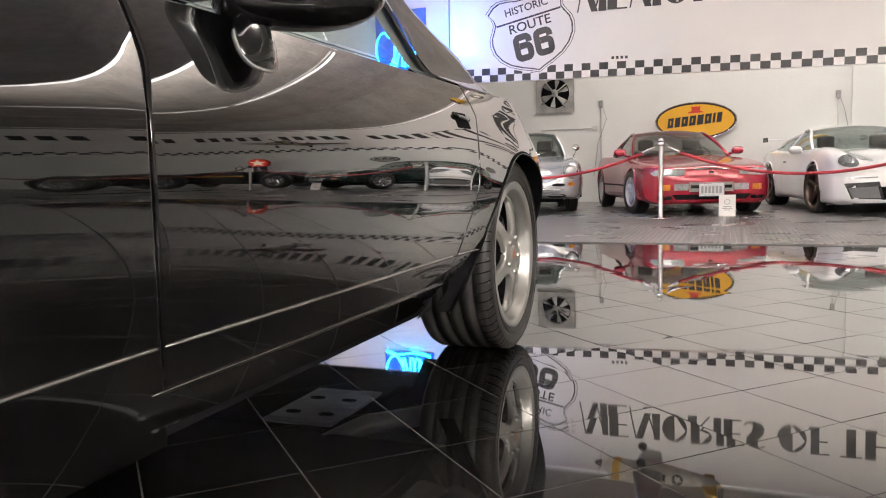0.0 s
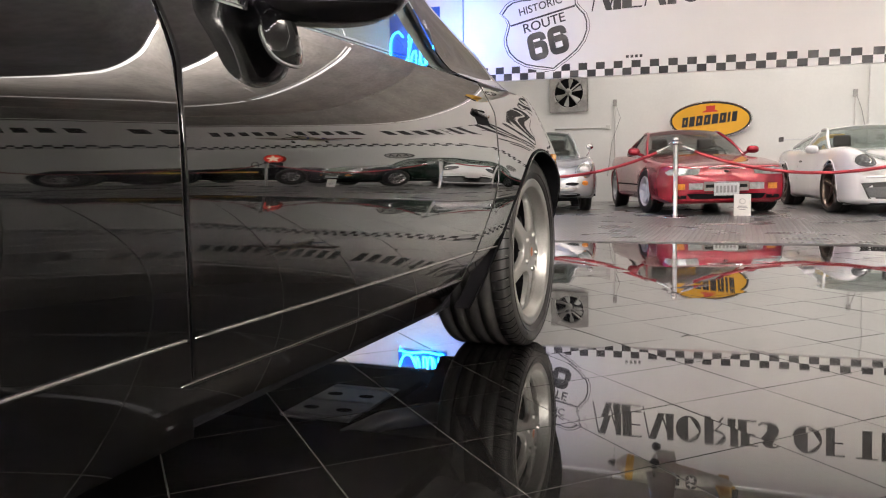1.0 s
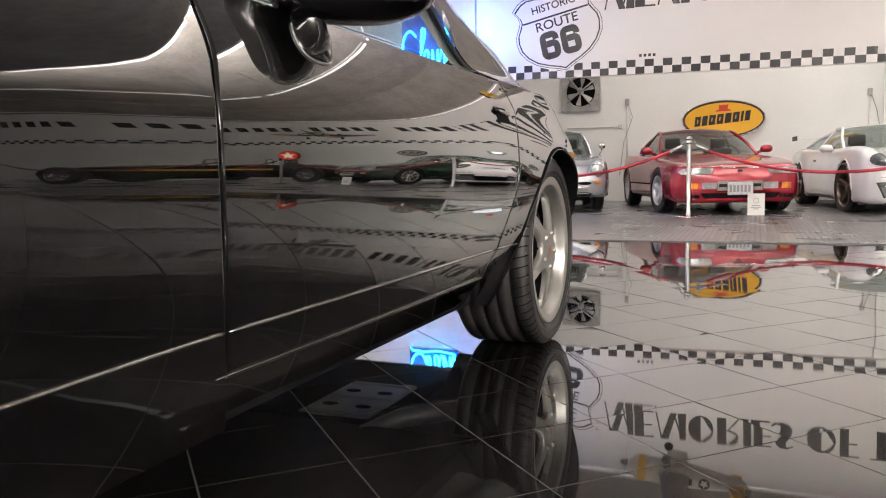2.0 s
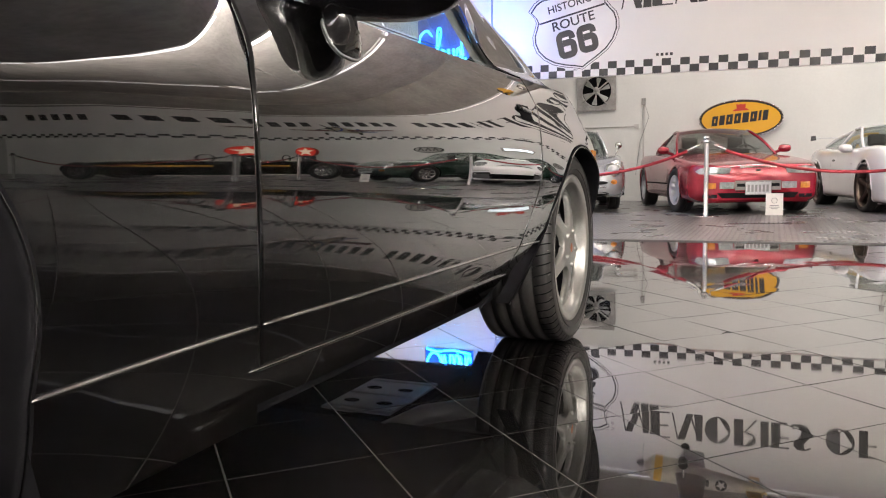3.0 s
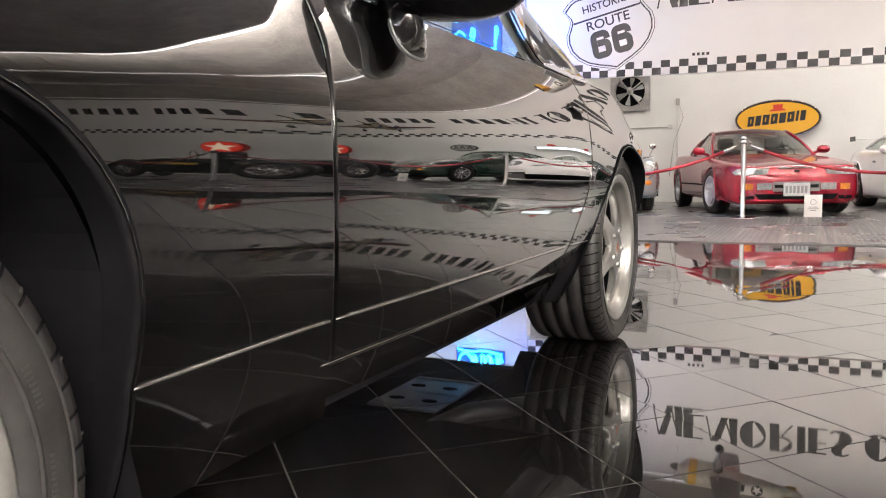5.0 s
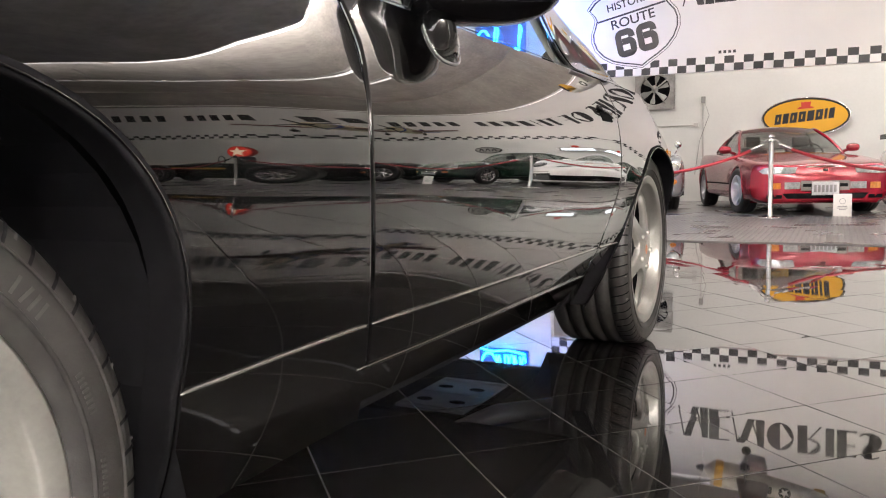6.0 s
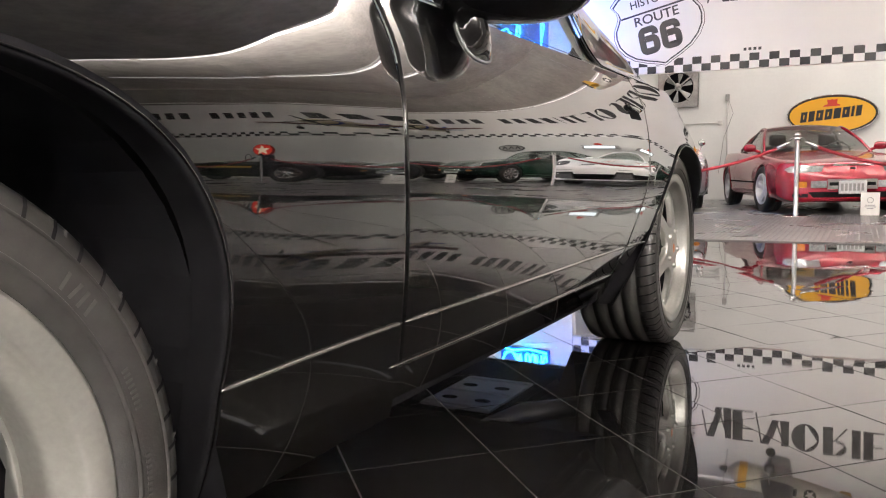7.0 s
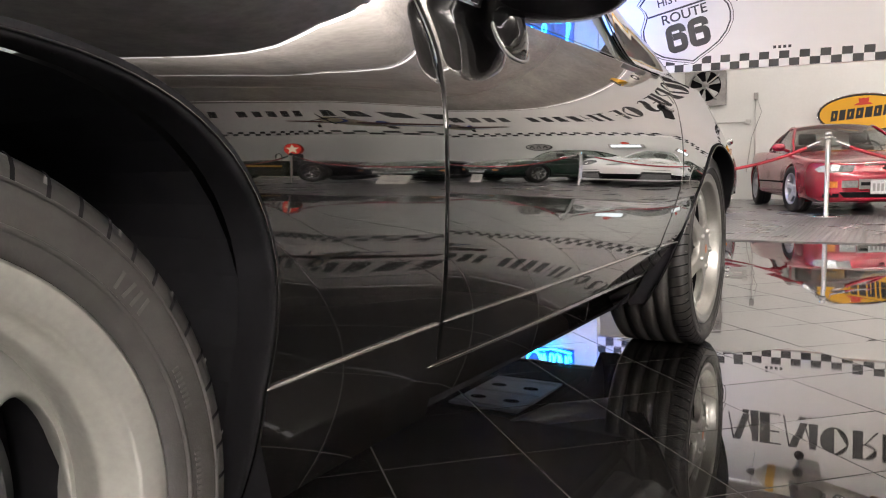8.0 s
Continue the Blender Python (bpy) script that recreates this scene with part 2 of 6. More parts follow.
def thing(name, m, label, category, group="", kind=""):
    ob = new(name)
    ob.empty_display_size = 0.1
    ob.matrix_world = m
    return tagged(ob, label, category, group, kind)


def lettering(name, text, x, z, height, y, mat, parent, bold=0.0, width=None, align="CENTER"):
    """Flat raised letters facing the room, from the built-in font."""
    cu = bpy.data.curves.new(name, "FONT")
    cu.body, cu.size, cu.extrude, cu.offset, cu.align_x = text, height / 0.73, 0.002, bold, align
    cu.resolution_u = 4
    tmp = bpy.data.objects.new("tmp", cu)
    scene.collection.objects.link(tmp)
    dg = bpy.context.evaluated_depsgraph_get()
    me = bpy.data.meshes.new_from_object(tmp.evaluated_get(dg))
    bpy.data.objects.remove(tmp)
    bpy.data.curves.remove(cu)
    me.transform(Matrix.Rotation(math.pi / 2, 4, "X"))
    if width:
        xs = [v.co.x for v in me.vertices]
        me.transform(Matrix.Diagonal((width / (max(xs) - min(xs)), 1, 1, 1)))
    me.transform(Matrix.Translation((x, y, z)))
    me.materials.clear()
    me.materials.append(mat)
    ob = new(name, me)
    ob.parent = parent
    return ob


# ---------------------------------------------------------------- the hall


def structure(name, ob, label, category):
    ob.name = name
    return tagged(ob, label, category, kind="structure")


# for the unseen south wall: kept dark so little light bounces back from it
MAT_DARKWALL = plain("dark_painted_wall", (0.07, 0.068, 0.066), rough=0.7, grain=0.05, grain_scale=25, stain=0.1, stain_scale=1.3)
structure("wall_north", box("wall_north", ROOM_W, ROOM_E, ROOM_N, ROOM_N + 0.2, -0.1, CEIL + 0.2, MAT_WALL), "off-white painted plaster wall behind the row of parked cars", "wall")
structure("wall_south", box("wall_south", ROOM_W, ROOM_E, ROOM_S - 0.2, ROOM_S, -0.1, CEIL + 0.2, MAT_DARKWALL), "unseen dark grey wall closing the hall, dark to cut bounced light", "wall")
structure("wall_west", box("wall_west", ROOM_W - 0.2, ROOM_W, ROOM_S - 0.2, ROOM_N + 0.2, -0.1, CEIL + 0.2, MAT_WALL), "off-white painted wall closing the hall", "wall")
structure("wall_east", box("wall_east", ROOM_E, ROOM_E + 0.2, ROOM_S - 0.2, ROOM_N + 0.2, -0.1, CEIL + 0.2, MAT_WALL), "off-white painted wall closing the hall", "wall")
structure("wall_partition", box("wall_partition", ROOM_W, -3.13, FASCIA_Y, FASCIA_Y + 0.16, 0, CEIL, MAT_WALL), "cream painted partition wall carrying a blue neon sign", "wall")
structure("pilaster", box("pilaster", 2.63, 5.4, ROOM_N - 0.09, ROOM_N, 0, CEIL, MAT_WALL), "off-white wall section standing slightly proud of the plaster", "wall")
structure("ceiling", box("ceiling", ROOM_W - 0.2, ROOM_E + 0.2, ROOM_S - 0.2, ROOM_N + 0.2, CEIL, CEIL + 0.15, MAT_CEIL), "grey-brown matt ceiling of the showroom", "ceiling")
structure("baseboard", box("baseboard", -3.1, 2.62, ROOM_N - 0.012, ROOM_N, 0.012, 0.09, MAT_WALL), "low painted baseboard at the foot of the wall", "baseboard")

MAT_PANEL = plain("dark_ceiling_panel", (0.80, 0.755, 0.715), rough=0.7, grain=0.1, grain_scale=12, stain=0.15)
structure("ceiling_panel", box("ceiling_panel", -5.6, 9.9, -5.45, 5.38, LAMP_Z - 0.06, LAMP_Z + 0.02, MAT_PANEL, bevel=0.01), "dark dropped ceiling panel framed by linear lamps", "ceiling")
for x, y, length, along, share, width, up in TUBES:
    sx, sy = (length / 2, 0.05) if along else (0.05, length / 2)
    tl = thing("tube_lamp", pose(x, y, CEIL), "linear white tube lamp under the ceiling; rows at y < 0 are added fill", "lamp", "tube lamps")
    drop = CEIL - (LAMP_Z if y > 5.4 or x > 10 else 3.2)
    box("lamp_body", -sx, sx, -sy, sy, -drop - 0.012, -drop + 0.012, MAT_FASCIA, tl)
    for q in (-0.8, 0.8):
        tube("hanger", [((q * sx if along else 0), (0 if along else q * sy), 0), ((q * sx if along else 0), (0 if along else q * sy), -drop + 0.01)], 0.004, MAT_STEEL, tl, sides=6)

for x, y in TOP_TUBES:
    tl = thing("tube_lamp", pose(x, y, 3.68), "thin white tube lamp along the top of the bulkhead", "lamp", "bulkhead lamps")
    box("lamp_body", -1.52, 1.52, -0.035, 0.035, -0.012, 0.012, MAT_FASCIA, tl)
    for q in (-1.2, 1.2):
        box("bracket", q - 0.02, q + 0.02, 0.02, 0.15, 0.012, 0.030, MAT_STEEL, tl)

# ---- floor: grout bed, loose tiles, dark rubber sheet under the far row
ground = structure("floor", box("floor", ROOM_W - 0.2, ROOM_E + 0.2, ROOM_S - 0.2, ROOM_N + 0.2, -0.1, -0.0010, MAT_GROUT), "polished black tile floor laid diagonally with thin pale grout lines", "floor")
TILE, TILE_GAP, TILE_TURN = 0.310, 0.0034, radians(45.4)
TILE_ORIGIN = Vector((0.117, 1.750, 0))


def tile_mesh():
    h, c = (TILE - TILE_GAP) / 2, 0.0002
    verts = [(sx * h, sy * h, -0.008) for sx, sy in ((-1, -1), (1, -1), (1, 1), (-1, 1))]
    verts += [(sx * h, sy * h, -c) for sx, sy in ((-1, -1), (1, -1), (1, 1), (-1, 1))]
    verts += [(sx * (h - c), sy * (h - c), 0) for sx, sy in ((-1, -1), (1, -1), (1, 1), (-1, 1))]
    faces = [(8, 9, 10, 11)]
    for k in range(4):
        l = (k + 1) % 4
        faces += [(k, l, 4 + l, 4 + k), (4 + k, 4 + l, 8 + l, 8 + k)]
    return verts, faces


tv, tf = tile_mesh()
tile_data = bpy.data.meshes.new("tile")
tile_data.from_pydata(tv, [], tf)
tile_data.materials.append(MAT_TILE)
rest_v, rest_f = [], []
rnd = random.Random(5)
near_tiles = []
for i in range(-60, 90):
    for j in range(-90, 60):
        p = TILE_ORIGIN + Matrix.Rotation(TILE_TURN, 3, "Z") @ Vector(((i + 0.5) * TILE, (j + 0.5) * TILE, 0))
        if not (ROOM_W < p.x < ROOM_E and ROOM_S < p.y < 6.95):
            continue
        tilt = (rnd.gauss(0, 0.088), rnd.gauss(0, 0.088))
        m = Matrix.Translation(p + Vector((0, 0, rnd.uniform(-0.0001, 0)))) @ pose(0, 0, 0, tilt[0], tilt[1], math.degrees(TILE_TURN) + rnd.gauss(0, 0.05))
        if -1.0 < p.x < 3.0 and 0.9 < p.y < 6.0 and len(near_tiles) < 300:
            near_tiles.append(m)
        else:
            base = len(rest_v)
            rest_v += [m @ Vector(v) for v in tv]
            rest_f += [tuple(base + k for k in f) for f in tf]
for m in near_tiles:
    ob = new("tile", tile_data)
    ob.parent = ground
    ob.matrix_world = m
tagged(link("far_tiles", rest_v, rest_f, MAT_TILE, ground), kind="stuff")


def rubber_floor_material():
    """Dark grey rubber sheet with raised coin studs, slightly shiny."""
    m, nt, b = nodes_of("studded_rubber_floor")
    b.inputs["Base Color"].default_value = (0.15, 0.147, 0.15, 1)
    b.inputs["Roughness"].default_value = 0.27
    coord = nt.nodes.new("ShaderNodeTexCoord")
    mp = nt.nodes.new("ShaderNodeMapping")
    mp.inputs["Rotation"].default_value = (0, 0, radians(0))
    nt.links.new(coord.outputs["Object"], mp.inputs["Vector"])
    waves = []
    for axis in ("X", "Y"):
        wv = nt.nodes.new("ShaderNodeTexWave")
        wv.wave_type, wv.bands_direction = "BANDS", axis
        wv.inputs["Scale"].default_value = 6.4
        nt.links.new(mp.outputs["Vector"], wv.inputs["Vector"])
        waves.append(wv)
    mul = nt.nodes.new("ShaderNodeMath")
    mul.operation = "MULTIPLY"
    nt.links.new(waves[0].outputs["Fac"], mul.inputs[0])
    nt.links.new(waves[1].outputs["Fac"], mul.inputs[1])
    r = nt.nodes.new("ShaderNodeMapRange")
    r.inputs["From Min"].default_value, r.inputs["From Max"].default_value = 0.2, 0.45
    nt.links.new(mul.outputs[0], r.inputs["Value"])
    bn = nt.nodes.new("ShaderNodeBump")
    bn.inputs["Strength"].default_value, bn.inputs["Distance"].default_value = 0.15, 0.002
    nt.links.new(r.outputs["Result"], bn.inputs["Height"])
    nt.links.new(bn.outputs["Normal"], b.inputs["Normal"])
    n = nt.nodes.new("ShaderNodeTexNoise")
    n.inputs["Scale"].default_value, n.inputs["Detail"].default_value = 1.4, 6
    nt.links.new(coord.outputs["Object"], n.inputs["Vector"])
    rr = nt.nodes.new("ShaderNodeMapRange")
    rr.inputs["To Min"].default_value, rr.inputs["To Max"].default_value = 0.18, 0.4
    nt.links.new(n.outputs["Fac"], rr.inputs["Value"])
    nt.links.new(rr.outputs["Result"], b.inputs["Roughness"])
    return m


MAT_MAT = rubber_floor_material()
structure("floor_rubber", box("floor_rubber", ROOM_W, ROOM_E, 6.68, ROOM_N, -0.001, 0.010, MAT_MAT, bevel=0.003), "dark grey studded rubber flooring under the far cars", "floor")

dv, df = [], []
for i in range(230):
    for j in range(40):
        x, y = -4.0 + 0.046 * i, 6.75 + 0.092 * j + (0.046 if i % 2 else 0.0)
        base = len(dv)
        dv += [(x - 0.016, y, 0.0100), (x, y - 0.040, 0.0100), (x + 0.016, y, 0.0100), (x, y + 0.040, 0.0100), (x, y - 0.016, 0.0135), (x, y + 0.016, 0.0135)]
        df += [(base, base + 1, base + 4), (base + 1, base + 2, base + 4), (base + 2, base + 3, base + 5), (base + 3, base, base + 5), (base, base + 4, base + 5), (base + 2, base + 5, base + 4)]
tagged(link("raised_studs", dv, df, MAT_MAT, bpy.data.objects["floor_rubber"], "raised lozenge studs of the rubber flooring"), kind="stuff")

# ---- fascia with checked border, shield and lettering
MAT_HEADER = plain("grey_brown_header", (0.30, 0.275, 0.25), rough=0.7, grain=0.1, grain_scale=12, stain=0.15)
fascia = thing("fascia", pose(0, FASCIA_Y, 1.868, 0, 0.92, 0), "white hanging bulkhead with black checked border, shield and lettering", "bulkhead", kind="structure")
box("board", -3.12, ROOM_E - 0.02, 0, 0.10, 0, 1.86, MAT_FASCIA, fascia)
box("header", -3.12, ROOM_E - 0.02, 0.012, 0.10, 1.86, CEIL - 1.83, MAT_HEADER, fascia, "grey-brown header above the white board")
CW, CH = 0.1195, 0.0955
cv, cf = [], []
nchk = int((ROOM_E - 0.1 + 3.10) / CW)
for k in range(nchk):
    for row in range(2):
        if (k + row) % 2 == 0:
            continue
        x0 = -3.115 + k * CW
        base = len(cv)
        cv += [(x0, -0.0015, row * CH + 0.001), (x0 + CW, -0.0015, row * CH + 0.001), (x0 + CW, -0.0015, row * CH + CH), (x0, -0.0015, row * CH + CH)]
        cf.append((base, base + 1, base + 2, base + 3))
link("checked_border", cv, cf, MAT_INK, fascia, "black squares of a two-row checked border")


def shield_outline(scale):
    """Half the highway-shield outline, mirrored."""
    half = [(0.0, 0.0), (0.10, 0.045), (0.25, 0.10), (0.42, 0.18), (0.55, 0.29), (0.635, 0.42), (0.66, 0.55), (0.645, 0.66), (0.585, 0.76), (0.545, 0.84),
            (0.56, 0.92), (0.63, 1.03), (0.52, 1.12), (0.42, 1.155), (0.28, 1.145), (0.15, 1.115), (0.0, 1.105)]
    cx, cz = 0.0, 0.6
    pts = [(cx + (x - cx) * scale, cz + (z - cz) * scale) for x, z in half]
    return pts + [(-x, z) for x, z in reversed(pts[1:-1])]


def ring(name, s0, s1, dx, dz, mat, parent):
    a, b = shield_outline(s0), shield_outline(s1)
    n = len(a)
    verts = [(x + dx, -0.0045, z + dz) for x, z in a] + [(x + dx, -0.0045, z + dz) for x, z in b]
    return link(name, verts, [(k, (k + 1) % n, n + (k + 1) % n, n + k) for k in range(n)], mat, parent)


SX, SZ = 0.0, 0.0
shield = new("shield")
shield.parent = fascia
# hung askew: its base line rises to one side and its axis leans to the other
sa, sb = radians(9.4), radians(16.4)
shield.matrix_local = Matrix(((0.94 * math.cos(sa), 0, -0.97 * math.sin(sb), -1.785), (0, 1, 0, 0), (0.94 * math.sin(sa), 0, 0.97 * math.cos(sb), 0.100), (0, 0, 0, 1)))
prism("shield_face", shield_outline(1.03), -0.003, 0.0, MAT_FASCIA, shield, "white highway shield panel")
ring("shield_outline", 1.0, 0.985, SX, SZ, MAT_INK, shield)
ring("shield_outline", 0.950, 0.918, SX, SZ, MAT_INK, shield)
box("shield_rule", -0.50, 0.50, -0.005, -0.003, 0.795, 0.820, MAT_INK, shield)
lettering("shield_word", "HISTORIC", 0.0, 0.905, 0.110, -0.005, MAT_INK, shield, bold=0.0015, width=0.66)
lettering("shield_word", "ROUTE", 0.0, 0.645, 0.135, -0.005, MAT_INK, shield, bold=0.002, width=0.64)


def ribbon(name, path, th, y, mat, parent):
    """A flat stroke of even width along a path in x and z."""
    left, right = [], []
    for i, (x, z) in enumerate(path):
        a, b = path[max(i - 1, 0)], path[min(i + 1, len(path) - 1)]
        dx, dz = b[0] - a[0], b[1] - a[1]
        q = math.hypot(dx, dz)
        left.append((x - dz / q * th / 2, y, z + dx / q * th / 2))
        right.append((x + dz / q * th / 2, y, z - dx / q * th / 2))
    n = len(path)
    return link(name, left + right, [(k, k + 1, n + k + 1, n + k) for k in range(n - 1)], mat, parent)


def block_six(x, z, w, h, th):
    """The path of a square-shouldered numeral six, from its upper tip round to the middle bar."""
    c = 0.055
    def corner(cx, cz, a0):
        return [(cx + c * math.cos(radians(a0 + 15 * k)), cz + c * math.sin(radians(a0 + 15 * k))) for k in range(7)]
    l, r, b, t = x + th / 2, x + w - th / 2, z + th / 2, z + h - th / 2
    m = z + h * 0.56
    path = [(r, t - 0.085)] + corner(r - c, t - c, 0) + corner(l + c, t - c, 90) + corner(l + c, b + c, 180) + corner(r - c, b + c, 270)
    return path + corner(r - c, m - c, 0) + [(l + th / 2 + 0.001, m)]


for dx in (-0.305, 0.012):
    ribbon("shield_number", block_six(dx, 0.215, 0.290, 0.395, 0.092), 0.092, -0.005, MAT_INK, shield)

# ---------------------------------------------------------------- black coupe beside the camera
AX_F, AX_R, AXZ = 0.268, 2.768, 0.330
CAR_MID = -0.93

# slope of the flank's normal by height, integrated to the section of the side
_z = np.linspace(0.10, 0.98, 881)
_th = np.interp(_z, [0.10, 0.20, 0.24, 0.31, 0.40, 0.45, 0.52, 0.575, 0.628, 0.645, 0.66, 0.672, 0.684, 0.692, 0.70, 0.71, 0.73, 0.76, 0.80, 0.85, 0.90, 0.98],
                [-0.74, -0.64, -0.57, -0.46, -0.325, -0.250, -0.126, -0.060, 0.0, 0.026, 0.059, 0.094, 0.138, 0.180, 0.226, 0.275, 0.334, 0.385, 0.450, 0.53, 0.61, 0.70])
_ker = np.exp(-0.5 * (np.arange(-40, 41) / 7.0) ** 2)
_th = np.convolve(np.pad(_th, 40, mode="edge"), _ker / _ker.sum(), mode="valid")
_x = -np.cumsum(np.tan(_th)) * 0.001
_x -= np.interp(0.385, _z, _x)


def smooth01(a, b, v):
    t = min(max((v - a) / (b - a), 0.0), 1.0)
    return t * t * (3 - 2 * t)


# a slight ridge in plan where the fender meets the door: slopes along the car, summed up
_ry = np.linspace(0.60, 1.60, 501)
_rs = np.interp(_ry, [0.68, 0.76, 1.0305, 1.0315, 1.09, 1.24, 1.45], [0.0, -0.014, -0.014, 0.018, 0.017, 0.008, 0.0])
_rx = np.cumsum(_rs) * 0.002
_rx -= _rx[-1]


def door_front(z):
    return 1.032 - 1.14 * float(np.interp(z, _z, _x)) - 0.05 * smooth01(0.76, 0.92, z)


def flank(y, z):
    """How far out the side stands at a place along the car and a height."""
    x = float(np.interp(z, _z, _x))
    high = 1.0 - 0.75 * smooth01(0.70, 0.92, z)
    x += 0.034 * math.exp(-((y - 0.27) / 0.42) ** 2) * high
    x += 0.060 * math.exp(-(((y - 2.80) / 0.34) ** 2)) * (1.0 - smooth01(0.55, 0.81, z))
    edge = y - door_front(z) + 1.031
    x += float(np.interp(edge, _ry, _rx))
    if 0.90 < edge < 1.031:
        x -= 0.30 * (edge - 0.90) ** 2 * smooth01(0.70, 0.80, z)
    x -= 0.004 * ((y - 1.75) / 0.7) ** 2 * (1 - 0.3 * smooth01(0.75, 1.15, abs(y - 1.75)))
    x -= 0.25 * smooth01(-0.1, -0.95, y) ** 1 * 0.6 if y < -0.1 else 0.0
    x -= 0.16 * smooth01(3.0, 3.75, y)
    return x


def flank_normal(y, z, e=0.002):
    dy = (flank(y + e, z) - flank(y - e, z)) / (2 * e)
    dz = (flank(y, z + e) - flank(y, z - e)) / (2 * e)
    return Vector((1, -dy, -dz)).normalized()


def door_rear(z):
    return 2.205 + 0.235 * smooth01(0.30, 0.62, z) + 0.02 * smooth01(0.6, 0.9, z) - 2.6 * max(float(np.interp(z, _z, _x)), 0.0)


EDGE = 0.0038


def rolled(d):
    """How far a panel's edge rolls in at a distance d from it."""
    if d >= EDGE:
        return 0.0
    return EDGE - math.sqrt(max(EDGE * EDGE - (EDGE - d) ** 2, 0.0))


def spaced(a, b, step, edge_a=True, edge_b=True):
    n = max(int((b - a) / step), 2)
    v = list(np.linspace(a, b, n + 1))
    ext = [0.0004, 0.0012, 0.0025, 0.005, 0.009]
    if edge_a:
        v += [a + e for e in ext]
    if edge_b:
        v += [b - e for e in ext]
    return sorted(v)


def arch_radius(arch, dy, dz):
    """Radius of a wheel opening towards a direction; the front one runs on straight behind the wheel down to the sill."""
    cy, cz, r = arch
    a = math.atan2(dz, dy)
    if cy < 1 and dz >= 0:
        return (abs(math.cos(a) / 0.366) ** 2.65 + abs(math.sin(a) / 0.320) ** 2.65) ** (-1 / 2.65)
    if cy < 1 and dy > 0:
        return min(0.366 / max(math.cos(a) + 0.205 * math.sin(a), 0.25), 0.9)
    return r


def panel(name, ylo, yhi, z0, z1, parent, arches=(), rim=(True, True, True, True), label="", step=0.012, tail=None):
    """A body panel between two upright edges (functions of height), with rolled edges and wheel openings cut out."""
    zs = spaced(z0, z1, step, rim[2], rim[3])
    us = spaced(0.0, 1.0, step / (yhi(z0) - ylo(z0)), False, False)
    span0 = yhi(z0) - ylo(z0)
    us = sorted(set(us + [e / span0 for e in (0.0004, 0.0012, 0.0025, 0.005, 0.009)] + [1 - e / span0 for e in (0.0004, 0.0012, 0.0025, 0.005, 0.009)]))

    def depth(y, z):
        d = []
        if rim[0]:
            d.append(y - ylo(z))
        if rim[1]:
            d.append(yhi(z) - y)
        if rim[2]:
            d.append(z - z0)
        if rim[3]:
            d.append(z1 - z)
        return flank(y, z) - max([rolled(max(v, 0.0)) for v in d] or [0.0])

    verts, normals, inside = [], [], []
    for z in zs:
        a, b = ylo(z), yhi(z)
        for u in us:
            y = a + (b - a) * u
            hid = False
            for arch in arches:
                cy, cz, _ = arch
                q = math.hypot(y - cy, z - cz)
                r = arch_radius(arch, y - cy, z - cz)
                if q < r:
                    hid = True
                    if q > r - 0.03:
                        y, zz = cy + (y - cy) * r / q, cz + (z - cz) * r / q
                    else:
                        zz = z
            if tail is not None and not hid and y > 2.0:
                lim = tail(y)
                if z < lim:
                    hid = True
                    zz = lim if z > lim - 0.03 else z
            zv = zz if hid else z
            inside.append(hid)
            verts.append(Vector((depth(y, zv), y, zv)))
            e = 0.0006
            dy = (depth(y + e, zv) - depth(y - e, zv)) / (2 * e)
            dz = (depth(y, zv + e) - depth(y, zv - e)) / (2 * e)
            normals.append(Vector((1, -dy, -dz)).normalized())
    nu = len(us)
    faces = []
    for i in range(len(zs) - 1):
        for k in range(nu - 1):
            f = (i * nu + k, i * nu + k + 1, (i + 1) * nu + k + 1, (i + 1) * nu + k)
            if not all(inside[v] for v in f):
                faces.append(f)
    used = sorted({v for f in faces for v in f})
    remap = {v: n for n, v in enumerate(used)}
    return link(name, [verts[v] for v in used], [tuple(remap[v] for v in f) for f in faces], MAT_PAINT, parent, label, smooth=True, normals=[normals[v] for v in used])


coupe = thing("sports_coupe", pose(0, 0, 0), "glossy black two-door sports coupe parked on the tile floor", "car")
BELT = 0.892


def tail_edge(y):
    """The lower edge that sweeps up in front of the rear wheel."""
    if y > 3.0:
        return 0.40
    return 0.236 + 0.075 * smooth01(2.08, 2.26, y) + 0.13 * smooth01(2.24, 2.47, y) if y < 2.6 else 0.0


arch_f, arch_r = (0.270, 0.388, 0.370), (AX_R, 0.325, 0.352)
panel("front_fender", lambda z: -0.95, lambda z: door_front(z) - 0.0019, 0.19, BELT, coupe, [arch_f], (False, True, False, False))
panel("door", lambda z: door_front(z) + 0.0019, lambda z: door_rear(z) - 0.0019, 0.312, BELT - 0.004, coupe, [], (True, True, True, True))
panel("rear_quarter", lambda z: door_rear(z) + 0.0019, lambda z: 3.75, 0.305, BELT, coupe, [arch_r], (True, False, False, False), tail=tail_edge)
panel("sill", lambda z: 1.033, lambda z: 2.46, 0.236, 0.306, coupe, [arch_r], (False, False, False, True), "black painted sill below the door", tail=tail_edge)
# dark jamb behind the gaps
for side_fn in (door_front, door_rear):
    jv, jf = [], []
    zs = np.linspace(0.2, BELT, 40)
    base = len(jv)
    for z in zs:
        y = side_fn(z)
        x = flank(y, z)
        jv += [(x - 0.012, y - 0.012, z), (x - 0.012, y + 0.012, z)]
    jf += [(base + 2 * k, base + 2 * k + 1, base + 2 * k + 3, base + 2 * k + 2) for k in range(39)]
    link("door_jamb", jv, jf, MAT_DARK, coupe)


